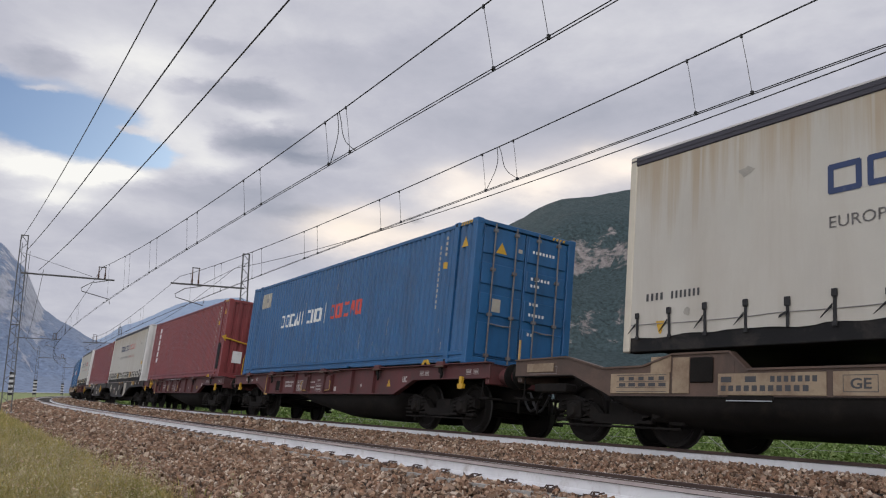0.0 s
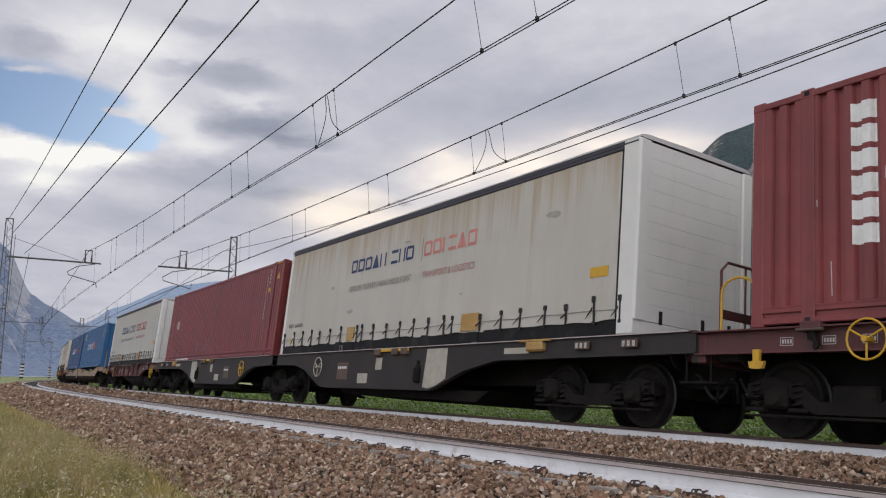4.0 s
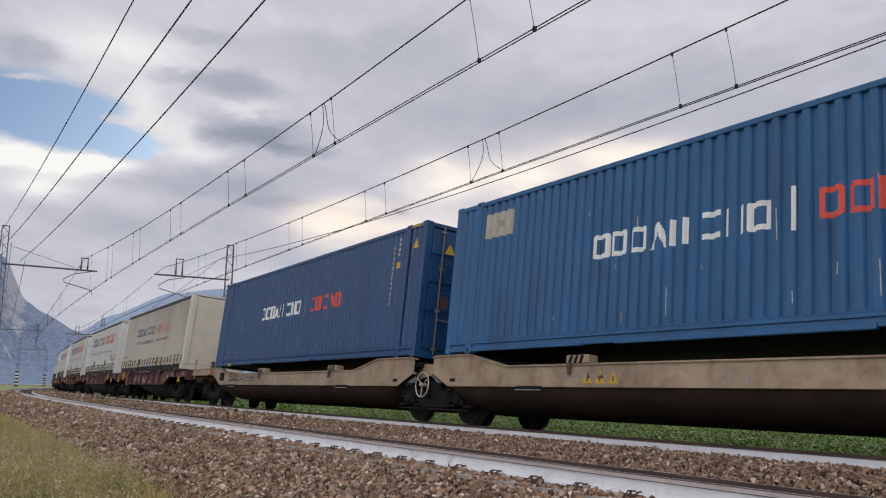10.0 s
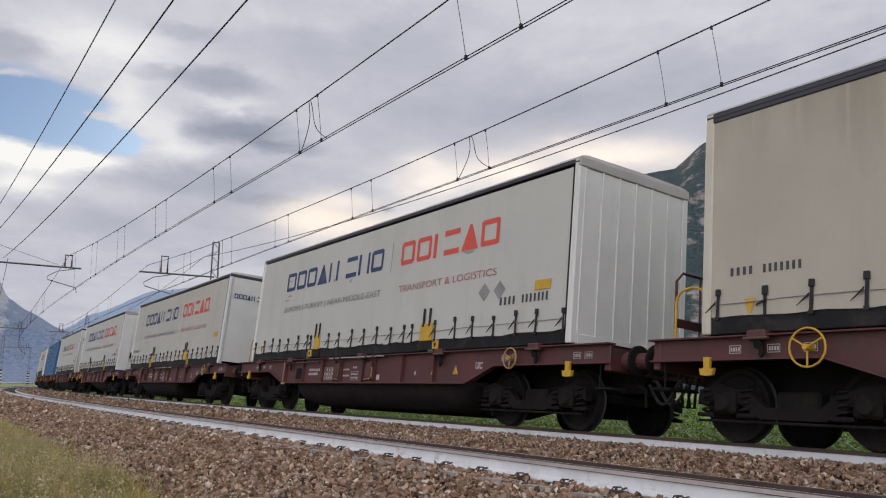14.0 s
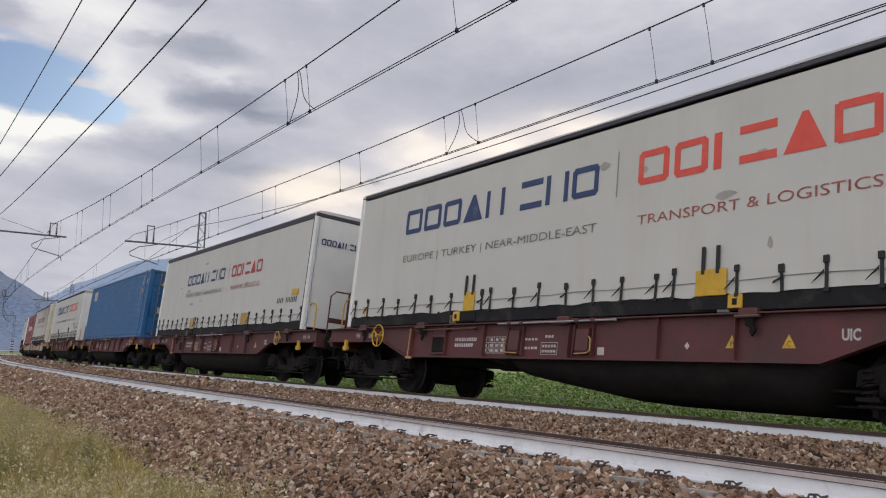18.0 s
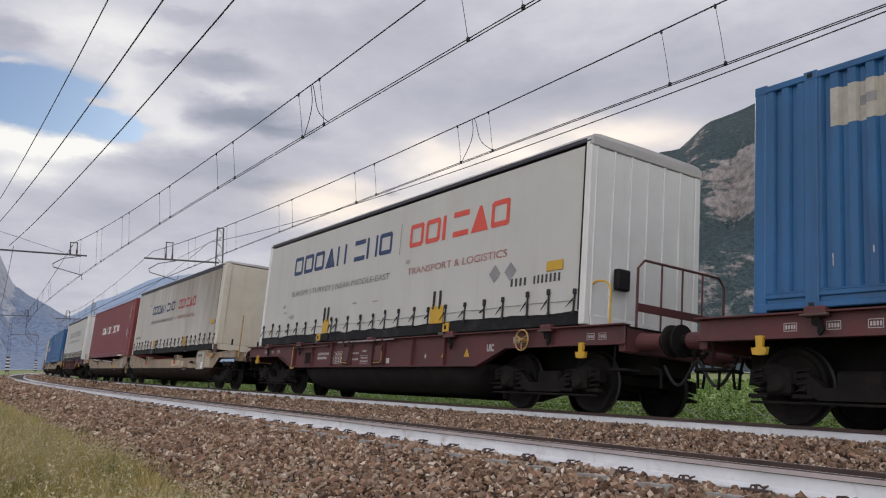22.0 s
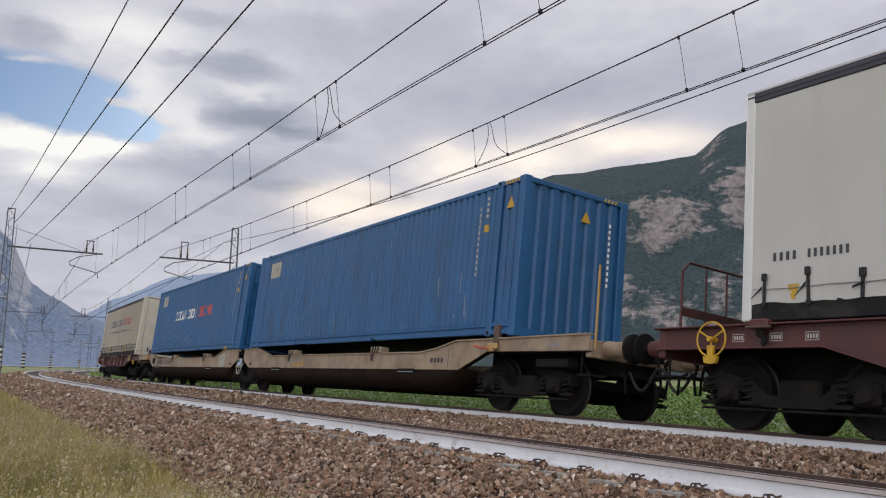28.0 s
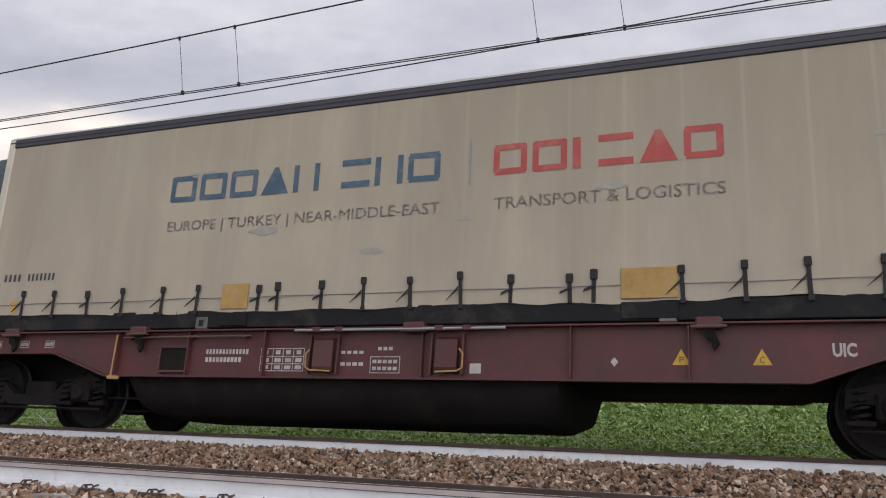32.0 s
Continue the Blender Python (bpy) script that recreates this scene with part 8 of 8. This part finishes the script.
def build_grass():
    rng = np.random.default_rng(8)
    verts, n_all = [], 0
    for s0, s1, o0, o1, dens, tall, wide in ((-15, -3.0, -6.2, -3.40, 2100, 0.30, 0.0028), (-34, -15, -6.4, -3.3, 600, 0.36, 0.006), (-15, -3.0, -6.2, -3.5, 200, 0.46, 0.0022), (-3.0, 14, -6.4, -3.5, 500, 0.28, 0.004), (-26, 14, -16, -6.2, 110, 0.18, 0.006), (-75, -34, -9, -3.4, 70, 0.5, 0.020), (-16, -2, -3.9, -3.1, 90, 0.26, 0.006)):
        n = int((s1 - s0) * (o1 - o0) * dens)
        s, o = rng.uniform(s0, s1, n), rng.uniform(o0, o1, n)
        x, y = line_xy(s, o)
        clump = 0.55 + 0.7 * (np.sin(x * 1.3 + 2 * np.sin(y * 1.1)) * 0.5 + 0.5) * rng.uniform(0.6, 1.2, n)
        edge = np.clip((-3.1 - o) / 0.7, 0.45, 1)
        h = tall * clump * edge * rng.uniform(0.5, 1.35, n)
        a = rng.uniform(0, 2 * np.pi, n)
        lean = h * rng.uniform(0.05, 0.55, n)
        dx, dy = np.cos(a), np.sin(a)
        b = rng.uniform(0, 2 * np.pi, n)
        wx, wy = wide * np.cos(b), wide * np.sin(b)
        z0 = np.interp(o, [a for a, _ in BED], [c for _, c in BED], left=-0.60) + NEAR_TOP - 0.03
        z0 = np.where(o < -3.75, -0.02, z0)
        p = np.stack([np.stack([x - wx, y - wy, z0], 1), np.stack([x + wx, y + wy, z0], 1),
                      np.stack([x + 0.35 * lean * dx + wx * 0.8, y + 0.35 * lean * dy + wy * 0.8, z0 + 0.6 * h], 1), np.stack([x + 0.35 * lean * dx - wx * 0.8, y + 0.35 * lean * dy - wy * 0.8, z0 + 0.6 * h], 1),
                      np.stack([x + lean * dx, y + lean * dy, z0 + h], 1)], 1)
        verts.append(p)
    p = np.concatenate(verts)
    n = len(p)
    base = 5 * np.arange(n)[:, None, None]
    faces = (np.array([(0, 1, 2), (0, 2, 3), (3, 2, 4)])[None] + base).reshape(-1, 3)
    # loose seed heads on the taller stalks
    tips = p[np.flatnonzero((p[:, 4, 2] - p[:, 0, 2]) > 0.22)][:, 4]
    near = tips[(tips[:, 0] > -22)]
    near = near[rng.permutation(len(near))[:11000]]
    v, f = leaf_cloud(rng, near, 0.011, np.array([0.016, 0.016, 0.045]), 7)
    ob = new("grass_seed_heads", mesh_from_arrays("grass_seed_heads", v, f, M_SEED))
    tagged(ob, "pale straw seed heads above the tall grass", "grass", kind="stuff")
    ob = new("tall_grass", mesh_from_arrays("tall_grass", p.reshape(-1, 3), faces, M_GRASS))
    tagged(ob, "tall dry green and straw grass beside the track bed", "grass", kind="stuff")


def build_crop():
    rng = np.random.default_rng(12)
    vs, fs, base = [], [], 0
    for s0, s1, o0, o1, dens, size in ((-30, 12, 7.4, 15, 36, 0.042), (-90, -30, 7.4, 17, 7, 0.10), (-40, 30, 15, 32, 9, 0.085), (-170, -90, 7.5, 20, 1.5, 0.2), (-60, 40, 32, 70, 0.8, 0.30)):
        n = int((s1 - s0) * (o1 - o0) * dens)
        s, o = rng.uniform(s0, s1, n), rng.uniform(o0, o1, n)
        x, y = line_xy(s, o)
        tall = 0.16 + 0.14 * (np.sin(o * 2.1) * 0.5 + 0.5) * rng.uniform(0.4, 1.3, n)
        v, f = leaf_cloud(rng, np.stack([x, y, tall], 1), size, np.array([0.13, 0.13, 0.09]), 9)
        vs.append(v)
        fs.append(f + base)
        base += len(v)
    ob = new("field_crop", mesh_from_arrays("field_crop", np.concatenate(vs), np.concatenate(fs), M_CROP))
    tagged(ob, "low leafy bright green crop and weeds beyond the line", "crop", kind="stuff")


def shrub(x, y, wide, tall, seed, label):
    rng = np.random.default_rng(seed)
    sh = thing("shrub", label, "shrub", group="shrubs along the line")
    g = Geo()
    tips = []
    for k in range(6):
        a = rng.uniform(0, 6.28)
        tip = (x + wide * 0.35 * math.cos(a), y + wide * 0.35 * math.sin(a), tall * rng.uniform(0.55, 0.85))
        g.tube([(x, y, -0.05), (x + (tip[0] - x) * 0.3, y + (tip[1] - y) * 0.3, tip[2] * 0.5), tip], 0.03, 5)
        tips.append(tip)
    part("stems", g, M_SHRUB, sh)
    n = 60
    a, r = rng.uniform(0, 6.28, n), np.sqrt(rng.uniform(0, 1, n)) * wide * 0.5
    c = np.stack([x + r * np.cos(a), y + r * np.sin(a), tall * (0.15 + 0.75 * rng.uniform(0, 1, n) * (1 - 0.5 * (r / wide * 2) ** 2))], 1)
    v, f = leaf_cloud(rng, c, 0.10, 0.16, 26)
    ob = new("foliage", mesh_from_arrays("foliage", v, f, M_SHRUB))
    ob.parent = sh


for i, (s, o, wide, tall) in enumerate(((-60, 9.0, 2.6, 1.7), (-64, 10.5, 3.0, 2.1), (-57, 9.8, 2.0, 1.3), (-70, 11.5, 3.2, 2.0), (-78, 10.0, 2.8, 1.4), (-88, 12, 4.0, 1.8), (-97, 10.5, 3.0, 1.5), (-110, 13, 4.5, 2.2), (-128, 12, 4.0, 1.8), (-150, 14, 5.5, 2.6))):
    q = flat(s, o, 0, 1)
    shrub(q.x, q.y, wide, tall, 100 + i, "dark green leafy shrub beside the line")


def low_fence():
    """A light fence of crossed white stakes with one wire, at the field's edge."""
    f = thing("stake_fence", "low white fence of crossed thin stakes", "fence")
    for i in range(26):
        s = -34 + i * 1.8
        a, b = flat(s, 8.6, 0.0, 1), flat(s + 0.9, 8.6, 0.55, 1)
        c, d = flat(s + 0.9, 8.62, 0.0, 1), flat(s, 8.62, 0.55, 1)
        part("stake", Geo().tube([a, b], 0.008, 4), M_STAKE, f)
        part("stake", Geo().tube([c, d], 0.008, 4), M_STAKE, f)
    part("fence_wire", Geo().tube([flat(-34 + i * 1.8, 8.61, 0.42, 1) for i in range(27)], 0.006, 4), M_STAKE, f)


M_STAKE = mat("weathered_white_stake", (0.42, 0.42, 0.40), 0.7, vary=0.15, scale=6, fine=60, bump=0.05)
low_fence()


def cable_cabinet():
    q = flat(-72, 6.9, 0, 1)
    c = thing("trackside_cabinet", "grey concrete trackside cabinet with a sloped lid", "cabinet")
    part("body", Geo().box(q.x - 0.5, q.x + 0.5, q.y - 0.35, q.y + 0.35, -0.1, 0.85, 0.03), M_CONCRETE, c)
    part("lid", Geo().prism([(q.x - 0.56, 0.85), (q.x + 0.56, 0.85), (q.x + 0.56, 0.93), (q.x - 0.56, 1.02)], q.y - 0.4, q.y + 0.4), M_CONCRETE, c)


cable_cabinet()
build_stones()
build_grass()
build_crop()


motions()
